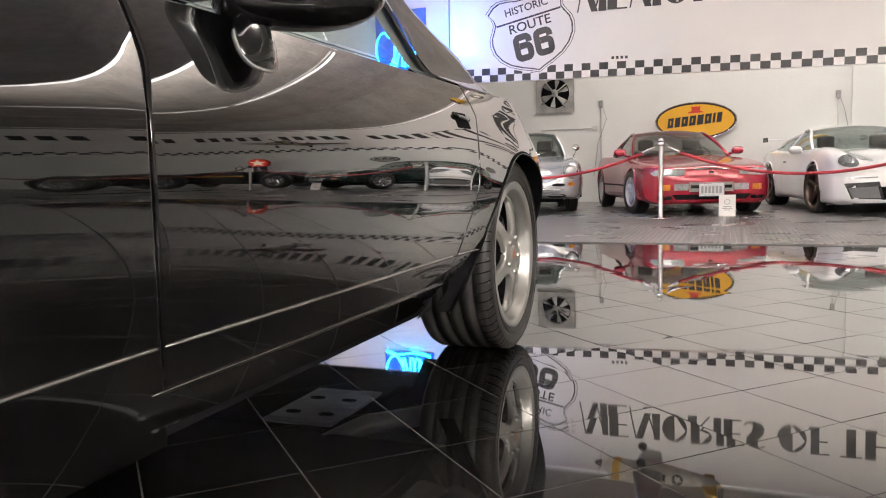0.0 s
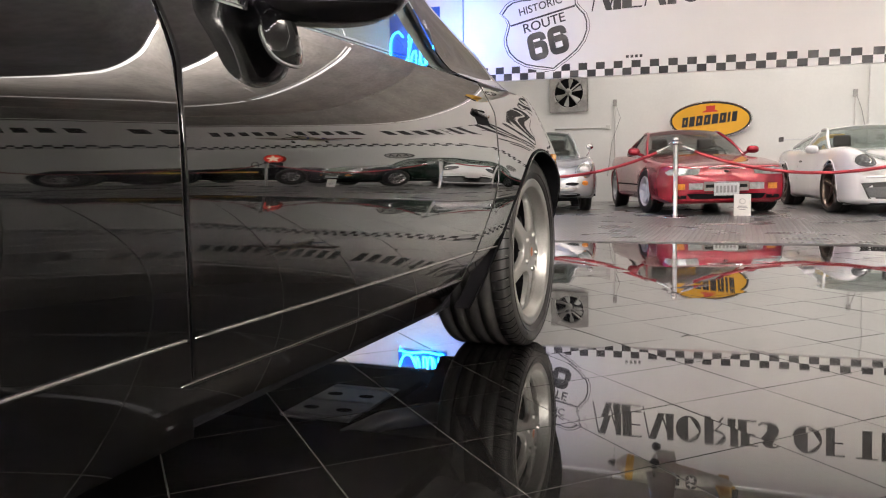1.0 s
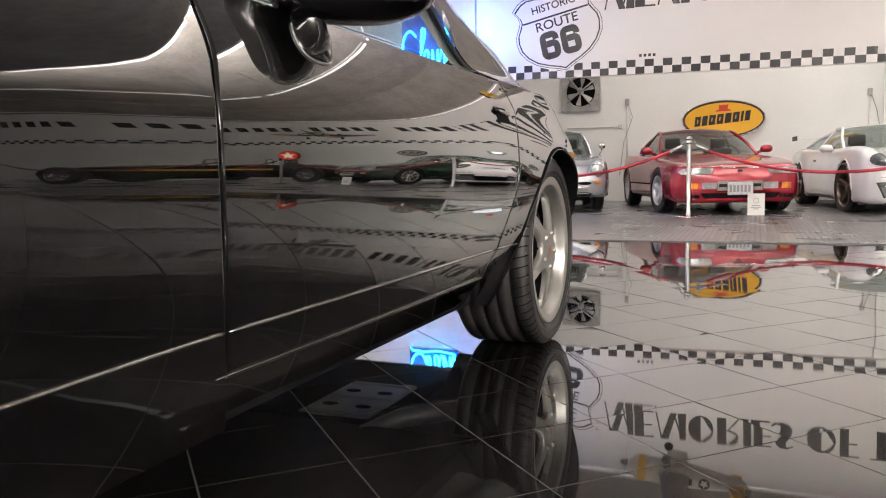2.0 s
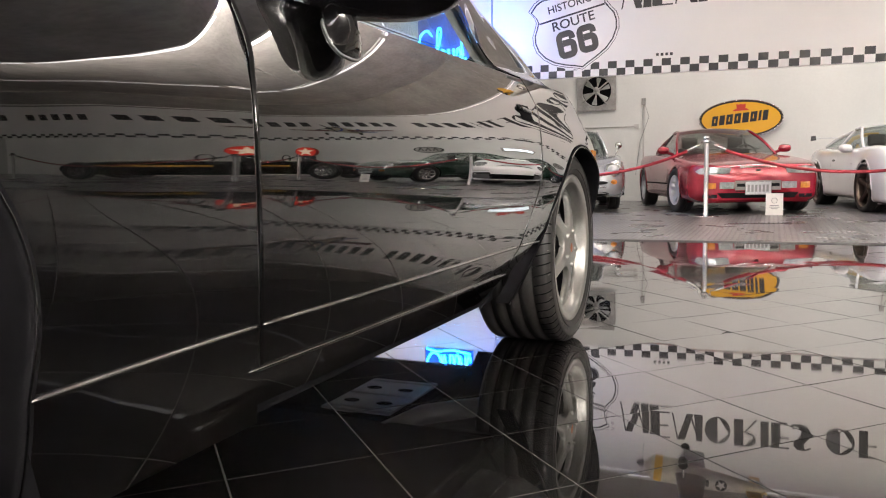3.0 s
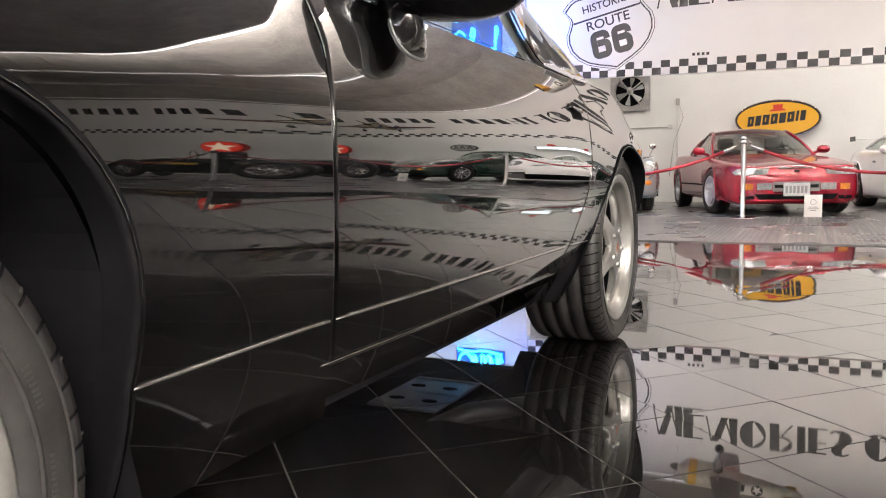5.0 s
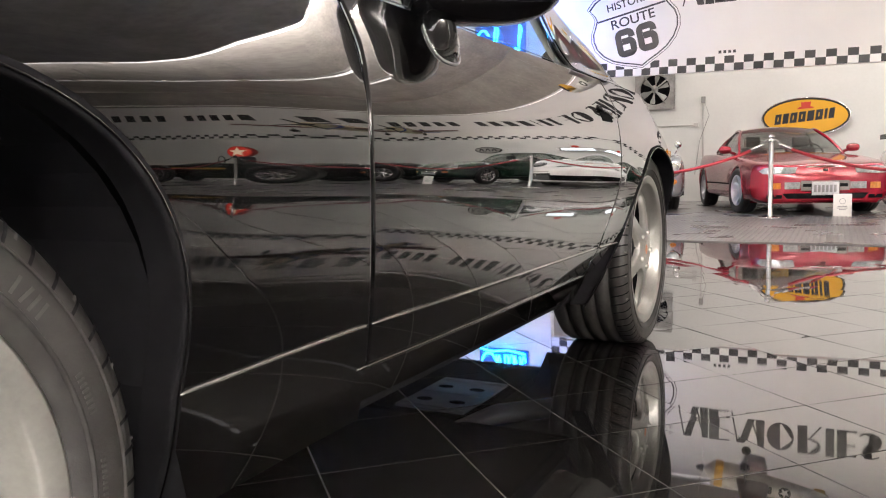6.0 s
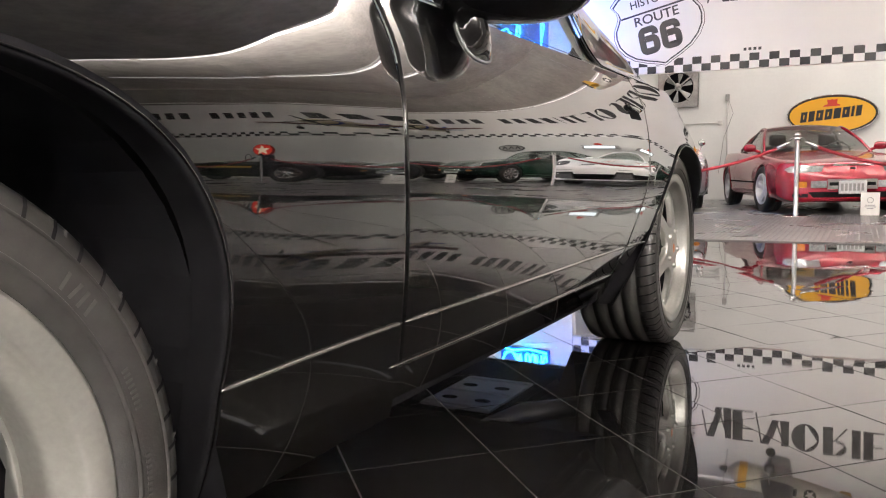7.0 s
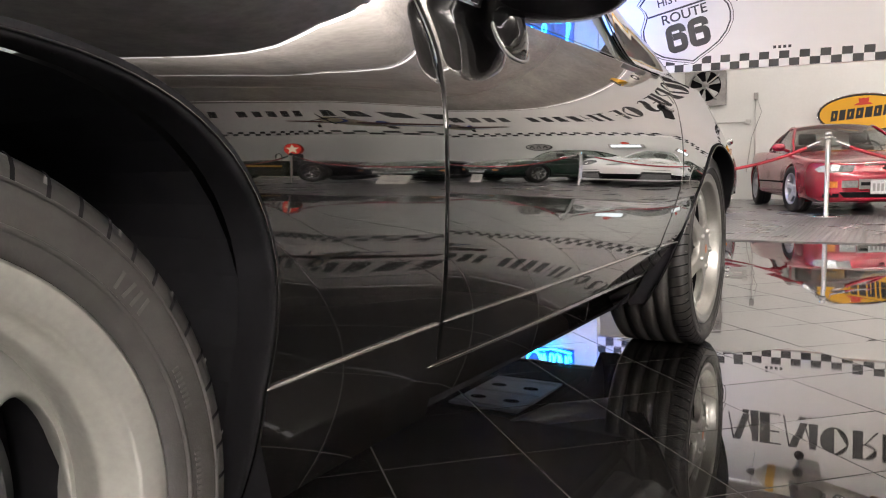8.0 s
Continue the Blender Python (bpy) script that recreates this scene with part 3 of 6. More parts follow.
def moulding(name, y0, y1, z, r, parent, mat):
    pts = [(flank(y, z) + r * 0.15, y, z) for y in np.linspace(y0, y1, 30)]
    return tube(name, pts, [r * (0.4 if k in (0, 29) else 1) for k in range(30)], mat, parent, sides=10)


moulding("rub_strip", 0.640, 1.026, 0.3845, 0.0042, coupe, MAT_TRIM)
moulding("rub_strip", 1.036, 2.236, 0.3845, 0.0042, coupe, MAT_TRIM)
moulding("rub_strip", 2.246, 2.41, 0.3845, 0.0042, coupe, MAT_TRIM)
# bright metal line drawn in as the highlight on the door's lower edge
moulding("door_lower_seam", 1.04, 2.20, 0.3095, 0.0022, coupe, MAT_TRIM)


def arch_lip(name, arch, a0, a1, parent):
    """The rolled lip round a wheel opening and the flange behind it."""
    cy, cz, r = arch
    verts, faces = [], []
    n = 64
    prof = [(-0.011, -0.0004), (-0.007, 0.0016), (-0.002, 0.0030), (0.0015, 0.0022), (0.003, -0.001), (0.003, -0.006), (0.001, -0.02), (-0.002, -0.05)]
    for k in range(n + 1):
        a = radians(a0 + (a1 - a0) * k / n)
        r = arch_radius(arch, math.cos(a), math.sin(a))
        for dr, dx in prof:
            rr = r - dr
            y, z = cy + rr * math.cos(a), cz + rr * math.sin(a)
            y2, z2 = cy + r * math.cos(a), cz + r * math.sin(a)
            verts.append((flank(y2, max(z2, 0.15)) + dx, y, z))
    m = len(prof)
    for k in range(n):
        for i in range(m - 1):
            faces.append((k * m + i, k * m + i + 1, (k + 1) * m + i + 1, (k + 1) * m + i))
    tube("arch_edge", [verts[k * m + 2] for k in range(n + 1)], 0.0016, MAT_PAINT, parent, sides=8)
    return link(name, verts, faces, MAT_DARK, parent, smooth=True)


arch_lip("arch_lip", arch_f, -26, 205, coupe)
arch_lip("arch_lip", arch_r, -25, 205, coupe)


def wheel_house(name, arch, x0, x1, parent):
    cy, cz, r = arch
    verts, faces = [], []
    n = 40
    for k in range(n + 1):
        a = radians(-30 + (240 if cy < 1 else 178) * k / n)
        r = arch_radius(arch, math.cos(a), math.sin(a))
        y, z = cy + (r + 0.004) * math.cos(a), cz + (r + 0.004) * math.sin(a)
        verts += [(x0, y, z), (x1, y, z)]
    faces = [(2 * k, 2 * k + 1, 2 * k + 3, 2 * k + 2) for k in range(n)]
    faces.append(tuple(2 * k for k in range(n + 1)))
    return link(name, verts, faces, MAT_DARK, parent)


wheel_house("wheel_house", arch_f, -0.45, -0.012, coupe)
wheel_house("wheel_house", arch_r, -0.45, 0.02, coupe)

# ---- upper body: shoulder, pillars, roof and rear deck, as one loft on each side


def roof_z(y):
    return float(np.interp(y, [-0.95, -0.4, 0.2, 0.62, 1.0, 1.35, 1.7, 2.1, 2.5, 2.9, 3.3, 3.75], [0.915, 0.93, 0.94, 0.95, 1.08, 1.21, 1.265, 1.255, 1.215, 1.12, 1.0, 0.87]))


def belt_point(y):
    z = BELT - 0.05 * smooth01(2.7, 3.7, y)
    return flank(y, z), z


def upper_section(y):
    """From the belt over the roof to the middle of the car."""
    bx, bz = belt_point(y)
    top = max(roof_z(y), bz + 0.02)
    rail = float(np.interp(y, [2.2, 2.5, 2.8, 3.2], [-0.189, -0.244, -0.267, -0.562]))
    power = float(np.interp(y, [2.3, 2.9], [0.431, 0.734]))
    low = top - 0.055 * smooth01(0.0, 0.12, top - bz)
    out = []
    for t in np.linspace(0, 1, 33):
        if t < 0.6:
            s = t / 0.6
            x = bx + (rail - bx) * (s ** power)
            z = bz + (low - bz) * s + 0.050 * math.sin(math.pi * s) * smooth01(0.0, 0.15, top - bz)
        else:
            s = (t - 0.6) / 0.4
            x = rail + (CAR_MID - rail) * s
            z = top - (top - low) * (1 - s) ** 2.2
        out.append((x, z))
    return out


def nose_drop(x, y, z):
    k = smooth01(0.1, -0.95, y) if y < 0.1 else 0.0
    return x, y, z - k * 0.42 * max(z - 0.25, 0.0)


def upper_strip(name, lo, hi, k0, k1, mat, parent, label="", n=40, far=False, inset=0.0):
    """A strip of the upper body between two edges (functions of height) and two rows of the section."""
    verts, faces = [], []
    w = k1 - k0 + 1
    for i in range(n):
        u = i / (n - 1)
        for k in range(k0, k1 + 1):
            y = lo(0.9) + (hi(0.9) - lo(0.9)) * u
            for _ in range(3):
                x, z = upper_section(y)[k]
                y = lo(z) + (hi(z) - lo(z)) * u
            x, z = upper_section(y)[k]
            verts.append(nose_drop((2 * CAR_MID - x + inset) if far else (x - inset), y, z))
    for i in range(n - 1):
        for k in range(w - 1):
            f = (i * w + k, (i + 1) * w + k, (i + 1) * w + k + 1, i * w + k + 1)
            faces.append(tuple(reversed(f)) if far else f)
    return link(name, verts, faces, mat, parent, label, smooth=True)


def glass_rear(z):
    return 2.335 - 1.05 * (z - 0.89)


def glass_front(z):
    return 0.66 + 2.0 * (z - 0.89)


MAT_INNER = plain("grey_pillar_lining", (0.30, 0.31, 0.29), rough=0.8, grain=0.15, grain_scale=120)
upper_strip("inner_pillar", lambda z: glass_rear(z) - 0.06, lambda z: glass_rear(z) + 0.13, 0, 20, MAT_INNER, coupe, "grey lining inside the rear pillar", n=8, inset=0.03)
for far in (False, True):
    upper_strip("side_window", lambda z: glass_front(z) + 0.03, lambda z: glass_rear(z), 1, 18, MAT_GLASS, coupe, "grey-green tinted side glass", far=far, inset=0.012)
    upper_strip("window_seal", lambda z: glass_rear(z) - 0.004, lambda z: glass_rear(z) + 0.030, 0, 19, MAT_BLACK, coupe, "black rubber window seal", n=6, far=far, inset=0.004)
    upper_strip("roof_pillar", lambda z: glass_rear(z) + 0.030, lambda z: 3.74, 0, 20, MAT_PAINT, coupe, "black rear pillar flowing into the haunch", n=70, far=far)
    upper_strip("front_pillar", lambda z: glass_front(z) - 0.03, lambda z: glass_front(z) + 0.03, 0, 19, MAT_PAINT, coupe, n=5, far=far)
    upper_strip("roof", lambda z: 1.32, lambda z: 2.42, 19, 32, MAT_PAINT, coupe, far=far)
    upper_strip("windscreen", lambda z: 0.64, lambda z: 1.32, 19, 32, MAT_GLASS, coupe, far=far, inset=0.004)
    upper_strip("rear_hatch_glass", lambda z: 2.42, lambda z: 3.45, 20, 32, MAT_GLASS, coupe, "large sloping rear hatch glass", far=far)
    upper_strip("tail_panel", lambda z: 3.45, lambda z: 3.74, 20, 32, MAT_PAINT, coupe, far=far)
    upper_strip("bonnet", lambda z: -0.95, lambda z: 0.64, 0, 32, MAT_PAINT, coupe, far=far)
for ob in coupe.children:
    if ob.data and ob.data.materials and ob.data.materials[0] == MAT_GLASS:
        ob.visible_shadow = False
MAT_GREYSEAL = plain("grey_belt_seal", (0.10, 0.10, 0.098), rough=0.5, grain=0.1)
tube("belt_seal", [(flank(y, BELT) - 0.004, y, BELT + 0.002) for y in np.linspace(0.72, 2.27, 40)], 0.0013, MAT_GREYSEAL, coupe, "black rubber belt seal", sides=8)


def other_side(ob):
    """The same panel on the far flank."""
    me = ob.data
    v = [(2 * CAR_MID - p.co.x, p.co.y, p.co.z) for p in me.vertices]
    return link(ob.name.split(".")[0], v, [tuple(reversed(p.vertices)) for p in me.polygons], me.materials[0], coupe, smooth=True)


for ob in [o for o in coupe.children if o.name.split(".")[0] in ("front_fender", "door", "rear_quarter", "sill")]:
    if ob.name.startswith("front_fender"):
        for v in ob.data.vertices:
            if v.co.y < 0.1:
                v.co = nose_drop(*v.co)
    other_side(ob)
for name, y0, y1, out in (("front_bumper", -0.95, -1.08, 0), ("rear_bumper", 3.75, 3.86, 0)):
    loop = [(flank(y0, z), z) for z in np.linspace(0.22 if y0 < 0 else 0.40, BELT if y0 < 0 else belt_point(y0)[1], 14)] + upper_section(y0)[1:]
    loop += [(2 * CAR_MID - x, z) for x, z in reversed(loop[:-1])]
    loop = [nose_drop(x, y0, z)[::2] for x, z in loop]
    verts, faces = [], []
    cz = sum(z for _, z in loop) / len(loop)
    rings = ((0.0, 1.0), (0.35, 0.985), (0.7, 0.95), (0.92, 0.88), (1.0, 0.78))
    for f, sc in rings:
        verts += [(CAR_MID + (x - CAR_MID) * sc, y0 + (y1 - y0) * f, cz + (z - cz) * sc) for x, z in loop]
    nl = len(loop)
    for r in range(len(rings) - 1):
        faces += [(r * nl + k, r * nl + (k + 1) % nl, (r + 1) * nl + (k + 1) % nl, (r + 1) * nl + k) for k in range(nl)]
    faces.append(tuple((len(rings) - 1) * nl + k for k in range(nl)))
    link(name, verts, faces, MAT_PAINT, coupe, smooth=True)
MAT_SHIELD = plain("grey_heat_shield", (0.30, 0.30, 0.31), rough=0.4, metal=0.6, stain=0.25, stain_scale=8)
box("floor_pan", 2 * CAR_MID + 0.10, -0.10, 0.75, 2.30, 0.208, 0.26, MAT_DARK, coupe, bevel=0.01)
box("rear_subframe", 2 * CAR_MID + 0.45, -0.45, 2.36, 2.95, 0.215, 0.30, MAT_DARK, coupe, "dark rear subframe under the car", bevel=0.03)
tube("trailing_arm", [(-0.52, 2.20, 0.25), (-0.40, 2.42, 0.215), (-0.26, 2.60, 0.225), (-0.20, 2.74, 0.29)], [0.030, 0.034, 0.034, 0.03], MAT_SHIELD, coupe, "grey suspension arm", sides=12)
box("rear_pan", 2 * CAR_MID + 0.46, -0.46, 2.30, 3.7, 0.40, 0.46, MAT_DARK, coupe, bevel=0.01)
box("front_pan", 2 * CAR_MID + 0.46, -0.46, -0.9, 0.75, 0.225, 0.26, MAT_DARK, coupe, bevel=0.01)
MAT_CABIN = plain("dark_cabin_lining", (0.02, 0.02, 0.021), rough=0.8, grain=0.2)
box("cabin_tub", 2 * CAR_MID + 0.12, -0.12, 0.75, 2.7, 0.26, 0.80, MAT_CABIN, coupe, bevel=0.02)
# perforated heat shield on the underside
shield_plate = box("heat_shield", -0.755, -0.485, 2.335, 2.735, 0.196, 0.206, MAT_SHIELD, coupe, "grey perforated heat shield under the floor", bevel=0.004)
for k in range(2):
    for j in range(2):
        o = prism("shield_hole", [(0.030 * math.cos(2 * math.pi * q / 20), 0.020 * math.sin(2 * math.pi * q / 20)) for q in range(20)], 0.0, 0.002, MAT_DARK, shield_plate)
        o.matrix_local = Matrix.Translation((-0.69 + 0.13 * j, 2.44 + 0.17 * k, 0.195)) @ pose(0, 0, 0, 90, 0, 0)
for y in (2.365, 2.53, 2.70):
    tube("shield_rib", [(-0.745, y, 0.197), (-0.495, y, 0.197)], 0.006, MAT_SHIELD, shield_plate, sides=8)

# ---- door mirror, handle, side lamp
mirror = new("door_mirror")
mirror.parent = coupe
MAXIS = Vector((0.66, 0.75, 0.0)).normalized()
mv, mf = [], []
nu, nv = 28, 36
MC = Vector((0.031, 1.378, 0.934))
MSIDE = Vector((MAXIS.y, -MAXIS.x, 0))
for i in range(nu + 1):
    s = -1 + 2 * i / nu
    f = max(1 - abs(s) ** (3.2 if s > 0 else 7.0), 0.0) ** 0.5
    for k in range(nv):
        a = 2 * math.pi * k / nv
        ca, sa = math.cos(a), math.sin(a)
        q = (abs(ca) ** 2.6 + abs(sa) ** 2.6) ** (-1 / 2.6)
        w = 0.060 + 0.004 * s
        mv.append(MC + MAXIS * (0.160 * s) + MSIDE * (w * f * q * ca) + Vector((0, 0, (0.064 - 0.006 * s) * f * q * sa + 0.012 * s * s)))
for i in range(nu):
    for k in range(nv):
        l = (k + 1) % nv
        mf.append((i * nv + k, i * nv + l, (i + 1) * nv + l, (i + 1) * nv + k))
link("mirror_shell", mv, mf, MAT_PAINT, mirror, "glossy black mirror housing", smooth=True)
def on_flank(y, z, lift=0.0):
    n = flank_normal(y, z)
    return Vector((flank(y, z), y, z)) + n * lift


def mirror_foot():
    """The arm that rises from its footprint on the door to the underside of the housing, and the gasket round it."""
    n, base = 40, []
    rings = []
    for k in range(n):
        a = 2 * math.pi * k / n
        q = (abs(math.cos(a)) ** 2.6 + abs(math.sin(a)) ** 2.6) ** (-1 / 2.6)
        u, v = q * math.cos(a), q * math.sin(a)
        y, z = 1.318 + 0.052 * u + 0.010 * v, 0.834 + 0.036 * v - 0.004 * u
        foot = on_flank(y, z, -0.001)
        base.append(on_flank(y, z, 0.0015))
        across, back = Vector((0.85, 0.52, 0.0)) * u, Vector((-0.52, 0.85, 0.0)) * v
        seam = Vector((-0.032, 1.312, 0.879)) + across * 0.033 + back * 0.022 - Vector((0, 0, 0.006)) * u
        top = Vector((-0.028, 1.316, 0.935)) + across * 0.035 + back * 0.026
        out = Vector((0.010, -0.004, 0.0))
        rings.append([foot, foot.lerp(seam, 0.08) + out * 0.4, foot.lerp(seam, 0.3) + out * 0.8, foot.lerp(seam, 0.6) + out * 0.7, foot.lerp(seam, 0.85) + out * 0.3, seam, seam.lerp(top, 0.5), top])
    m = len(rings[0])
    verts = [p for r in rings for p in r]
    faces = [(k * m + i, ((k + 1) % n) * m + i, ((k + 1) % n) * m + i + 1, k * m + i + 1) for k in range(n) for i in range(m - 1)]
    link("mirror_foot", verts, faces, MAT_PAINT, mirror, "glossy black arm curving down to the door", smooth=True)
    tube("gasket", base, 0.0022, MAT_GASKET, mirror, "grey rubber gasket round the foot of the mirror", closed=True, sides=8)
    tube("seam", [r[5] for r in rings], 0.0009, MAT_GASKET, mirror, closed=True, sides=6)


MAT_GASKET = plain("grey_rubber_gasket", (0.16, 0.16, 0.155), rough=0.35, grain=0.1)
mirror_foot()
handle = new("door_handle")
handle.parent = coupe
hy, hz = 2.285, 0.768
hv = [on_flank(hy + dy, hz + dz, 0.0015) for dz in (-0.022, 0.022) for dy in (-0.055, 0.055)]
link("handle_recess", [hv[0], hv[1], hv[3], hv[2]], [(0, 1, 2, 3)], MAT_DARK, handle, "dark recess behind the handle")
tube("handle_bar", [on_flank(hy - 0.055, hz + 0.012, 0.002), on_flank(hy - 0.04, hz + 0.008, 0.003), on_flank(hy + 0.04, hz + 0.004, 0.003), on_flank(hy + 0.055, hz + 0.004, 0.002)], 0.008, MAT_PAINT, handle, sides=10)
lampv = on_flank(2.95, 0.66, 0.002)
MAT_AMBER = plain("amber_lens", (0.55, 0.20, 0.02), rough=0.15, trans=0.2)
bm = box_bm(-0.004, 0.004, -0.03, 0.03, -0.012, 0.012, 0.003, 2)
o = part("side_lamp", bm, MAT_AMBER, coupe, "small amber side lamp")
o.location = lampv

# ---- wheels of the coupe


def tyre_profile(w, r, rim):
    """Half-width w, outer radius r, rim radius: (radius, x) pairs from inside bead to outside bead."""
    pr = []
    side = [(rim, -0.86), (rim + 0.012, -0.97), (rim + 0.03, -1.0), (r - 0.035, -1.0), (r - 0.016, -0.965), (r - 0.005, -0.91)]
    pr += [(a, b * w) for a, b in side]
    groove, depth = 0.0045, 0.007
    cuts = (-0.56, -0.19, 0.19, 0.56)
    pr.append((r - 0.001, -0.84 * w))
    for c in cuts:
        pr += [(r, c * w - groove), (r - depth, c * w - groove + 0.001), (r - depth, c * w + groove - 0.001), (r, c * w + groove)]
    pr.append((r - 0.001, 0.84 * w))
    pr += [(a, -b * w) for a, b in reversed(side)]
    return pr


def shoulder_cuts(name, w, r, count, parent, mat):
    """Cross sipes on the outer ribs: thin dark slots laid into the shoulder."""
    verts, faces = [], []
    path = [(r - 0.022, 0.985), (r - 0.012, 0.95), (r - 0.0045, 0.905), (r - 0.0005, 0.84), (r + 0.0004, 0.60)]
    for s in (1,):
        for k in range(count):
            a = 2 * math.pi * (k + (0.5 if s < 0 else 0)) / count
            base = len(verts)
            for rr, f in path:
                lean = (0.985 - f) * 0.10
                for da in (-0.0065, 0.0065):
                    b = a + lean + da
                    verts.append((s * f * w + s * 0.0008, (rr + 0.0008) * math.cos(b), (rr + 0.0008) * math.sin(b)))
            for i in range(len(path) - 1):
                faces.append((base + 2 * i, base + 2 * i + 1, base + 2 * i + 3, base + 2 * i + 2))
    return link(name, verts, faces, mat, parent)


def cup_wheel(parent, m, w, r, rim, face, spin):
    """A five-spoke cup wheel: tyre, dished rim barrel, spoked face, cap, bolts, brake disc and caliper. +x is the outer side."""
    wheel = new("wheel")
    wheel.parent = parent
    wheel.matrix_local = m
    tyre = lathe("tyre", tyre_profile(w, r, rim), MAT_RUBBER, wheel, "black rubber tyre with worn tread", segs=120, axis="X", smooth=False)
    tyre.data.polygons.foreach_set("use_smooth", [True] * len(tyre.data.polygons))
    tagged(shoulder_cuts("tread_pattern", w, r, 64, wheel, MAT_DARK), kind="stuff")
    # sidewall marks: raised bands that cannot be read
    sv, sf = [], []
    for a0, span, r0, h, count, fill in ((43, 9, rim + 0.033, 0.016, 4, 0.30), (22.5, 9, rim + 0.034, 0.007, 8, 0.45), (5, 10, rim + 0.034, 0.005, 9, 0.5), (120, 14, rim + 0.033, 0.016, 6, 0.30), (170, 9, rim + 0.034, 0.007, 8, 0.45), (250, 20, rim + 0.034, 0.010, 12, 0.35)):
        for k in range(count):
            a = radians(a0 - span * k / count) - spin
            b = radians(a0 - span * (k + fill) / count) - spin
            lean = (0.006, -0.006, 0.0)[k % 3] if h > 0.01 else 0.0
            base = len(sv)
            for ang in (a, b):
                for rr, q in ((r0, 0.0), (r0 + h, lean)):
                    sv += [(w + 0.0006, rr * math.cos(ang + q), rr * math.sin(ang + q)), (w - 0.002, rr * math.cos(ang + q), rr * math.sin(ang + q))]
            i = base
            sf += [(i, i + 2, i + 6, i + 4), (i, i + 1, i + 3, i + 2), (i + 4, i + 6, i + 7, i + 5), (i + 2, i + 3, i + 7, i + 6), (i, i + 4, i + 5, i + 1)]
    lathe("sidewall_ridge", [(rim + 0.024, w * 0.995), (rim + 0.0255, w + 0.0022), (rim + 0.028, w + 0.0022), (rim + 0.0295, w * 0.995)], MAT_RUBBER, wheel, segs=96, axis="X")
    lathe("sidewall_ridge", [(r - 0.024, w * 0.985), (r - 0.0225, w + 0.001), (r - 0.0205, w * 0.985)], MAT_RUBBER, wheel, segs=96, axis="X")
    tagged(link("sidewall_mark", sv, sf, MAT_RUBBER_DUSTY, wheel, "raised unreadable marks on the sidewall", smooth=False), kind="stuff")
    # pale rubber nubs round the shoulder of the tread
    nubs, nub_faces = [], []
    for k in range(26):
        a = 2 * math.pi * (k + 0.3) / 26
        base = len(nubs)
        for rr, f, da in ((r - 0.0125, 0.972, -0.0055), (r - 0.0125, 0.972, 0.0055), (r - 0.006, 0.935, 0.0045), (r - 0.006, 0.935, -0.0045)):
            nubs.append((f * w + 0.0012, rr * math.cos(a + da), rr * math.sin(a + da)))
        nub_faces.append((base, base + 1, base + 2, base + 3))
    tagged(link("shoulder_nub", nubs, nub_faces, MAT_NUB, wheel, "pale worn nubs on the tyre shoulder", smooth=False), kind="stuff")
    lip = [(rim - 0.004, w * 0.80), (rim + 0.004, w * 0.90), (rim + 0.006, w * 0.945), (rim + 0.002, w * 0.965), (rim - 0.006, w * 0.962), (rim - 0.019, w * 0.945),
           (rim - 0.0225, w * 0.925), (rim - 0.0255, w * 0.86), (rim - 0.030, w * 0.79), (rim - 0.0365, w * 0.735), (rim - 0.0415, w * 0.66), (rim - 0.040, face - 0.030)]
    lathe("rim", lip, MAT_SILVER, wheel, "silver painted dished rim", segs=120, axis="X")
    lathe("rim_barrel", [(rim - 0.040, face - 0.030), (rim - 0.045, -w * 0.3), (rim - 0.02, -w * 0.85)], MAT_DARK, wheel, "dark inner barrel of the rim", segs=80, axis="X")
    # spoked face: five sectors, each narrowing between two rounded windows
    R0, R1 = 0.030, rim - 0.036
    qa, qb = 0.078, rim - 0.046
    rows = [(R0 + (qa - R0) * k / 6, -1.0) for k in range(6)]
    rows += [(qa + (qb - qa) * t, t) for t in [0.5 - 0.5 * math.cos(math.pi * k / 44) for k in range(45)]]
    rows += [(qb + (R1 - qb) * k / 6, -1.0) for k in range(1, 7)]
    across = [-1 + 2 * k / 28 for k in range(29)]
    fifth = math.pi / 5
    bm = bmesh.new()
    for k in range(5):
        mid = 2 * math.pi * k / 5
        grid, low = [], []
        for q, t in rows:
            half = max(fifth - 0.027 / q, 0.0) * max(1 - abs(2 * t - 1) ** 6, 0.0) ** 0.36 if t >= 0 else 0.0
            line = []
            for u in across:
                d = u * (fifth - half)
                x = face + 0.012 * math.cos(min(q / R1, 1) * math.pi / 2) - 0.022 * (q / R1) ** 2.2
                gap = (1 - abs(u)) * (fifth - half) * q
                if half > 0:
                    x -= 0.007 * max(1 - gap / 0.010, 0.0) ** 2
                line.append(bm.verts.new((x, q * math.cos(mid + d), q * math.sin(mid + d))))
            grid.append(line)
            low.append([bm.verts.new((v.co.x - 0.013, v.co.y, v.co.z)) for v in (line[0], line[-1])] if t >= 0 else None)
        for j in range(len(rows) - 1):
            for i in range(len(across) - 1):
                bm.faces.new((grid[j][i], grid[j + 1][i], grid[j + 1][i + 1], grid[j][i + 1]))
            if low[j] and low[j + 1]:
                bm.faces.new((grid[j][0], low[j][0], low[j + 1][0], grid[j + 1][0]))
                bm.faces.new((grid[j][-1], grid[j + 1][-1], low[j + 1][1], low[j][1]))
    bmesh.ops.remove_doubles(bm, verts=bm.verts, dist=0.00002)
    bmesh.ops.recalc_face_normals(bm, faces=bm.faces)
    part("spokes", bm, MAT_SILVER, wheel, "five wide silver spokes", smooth=True)
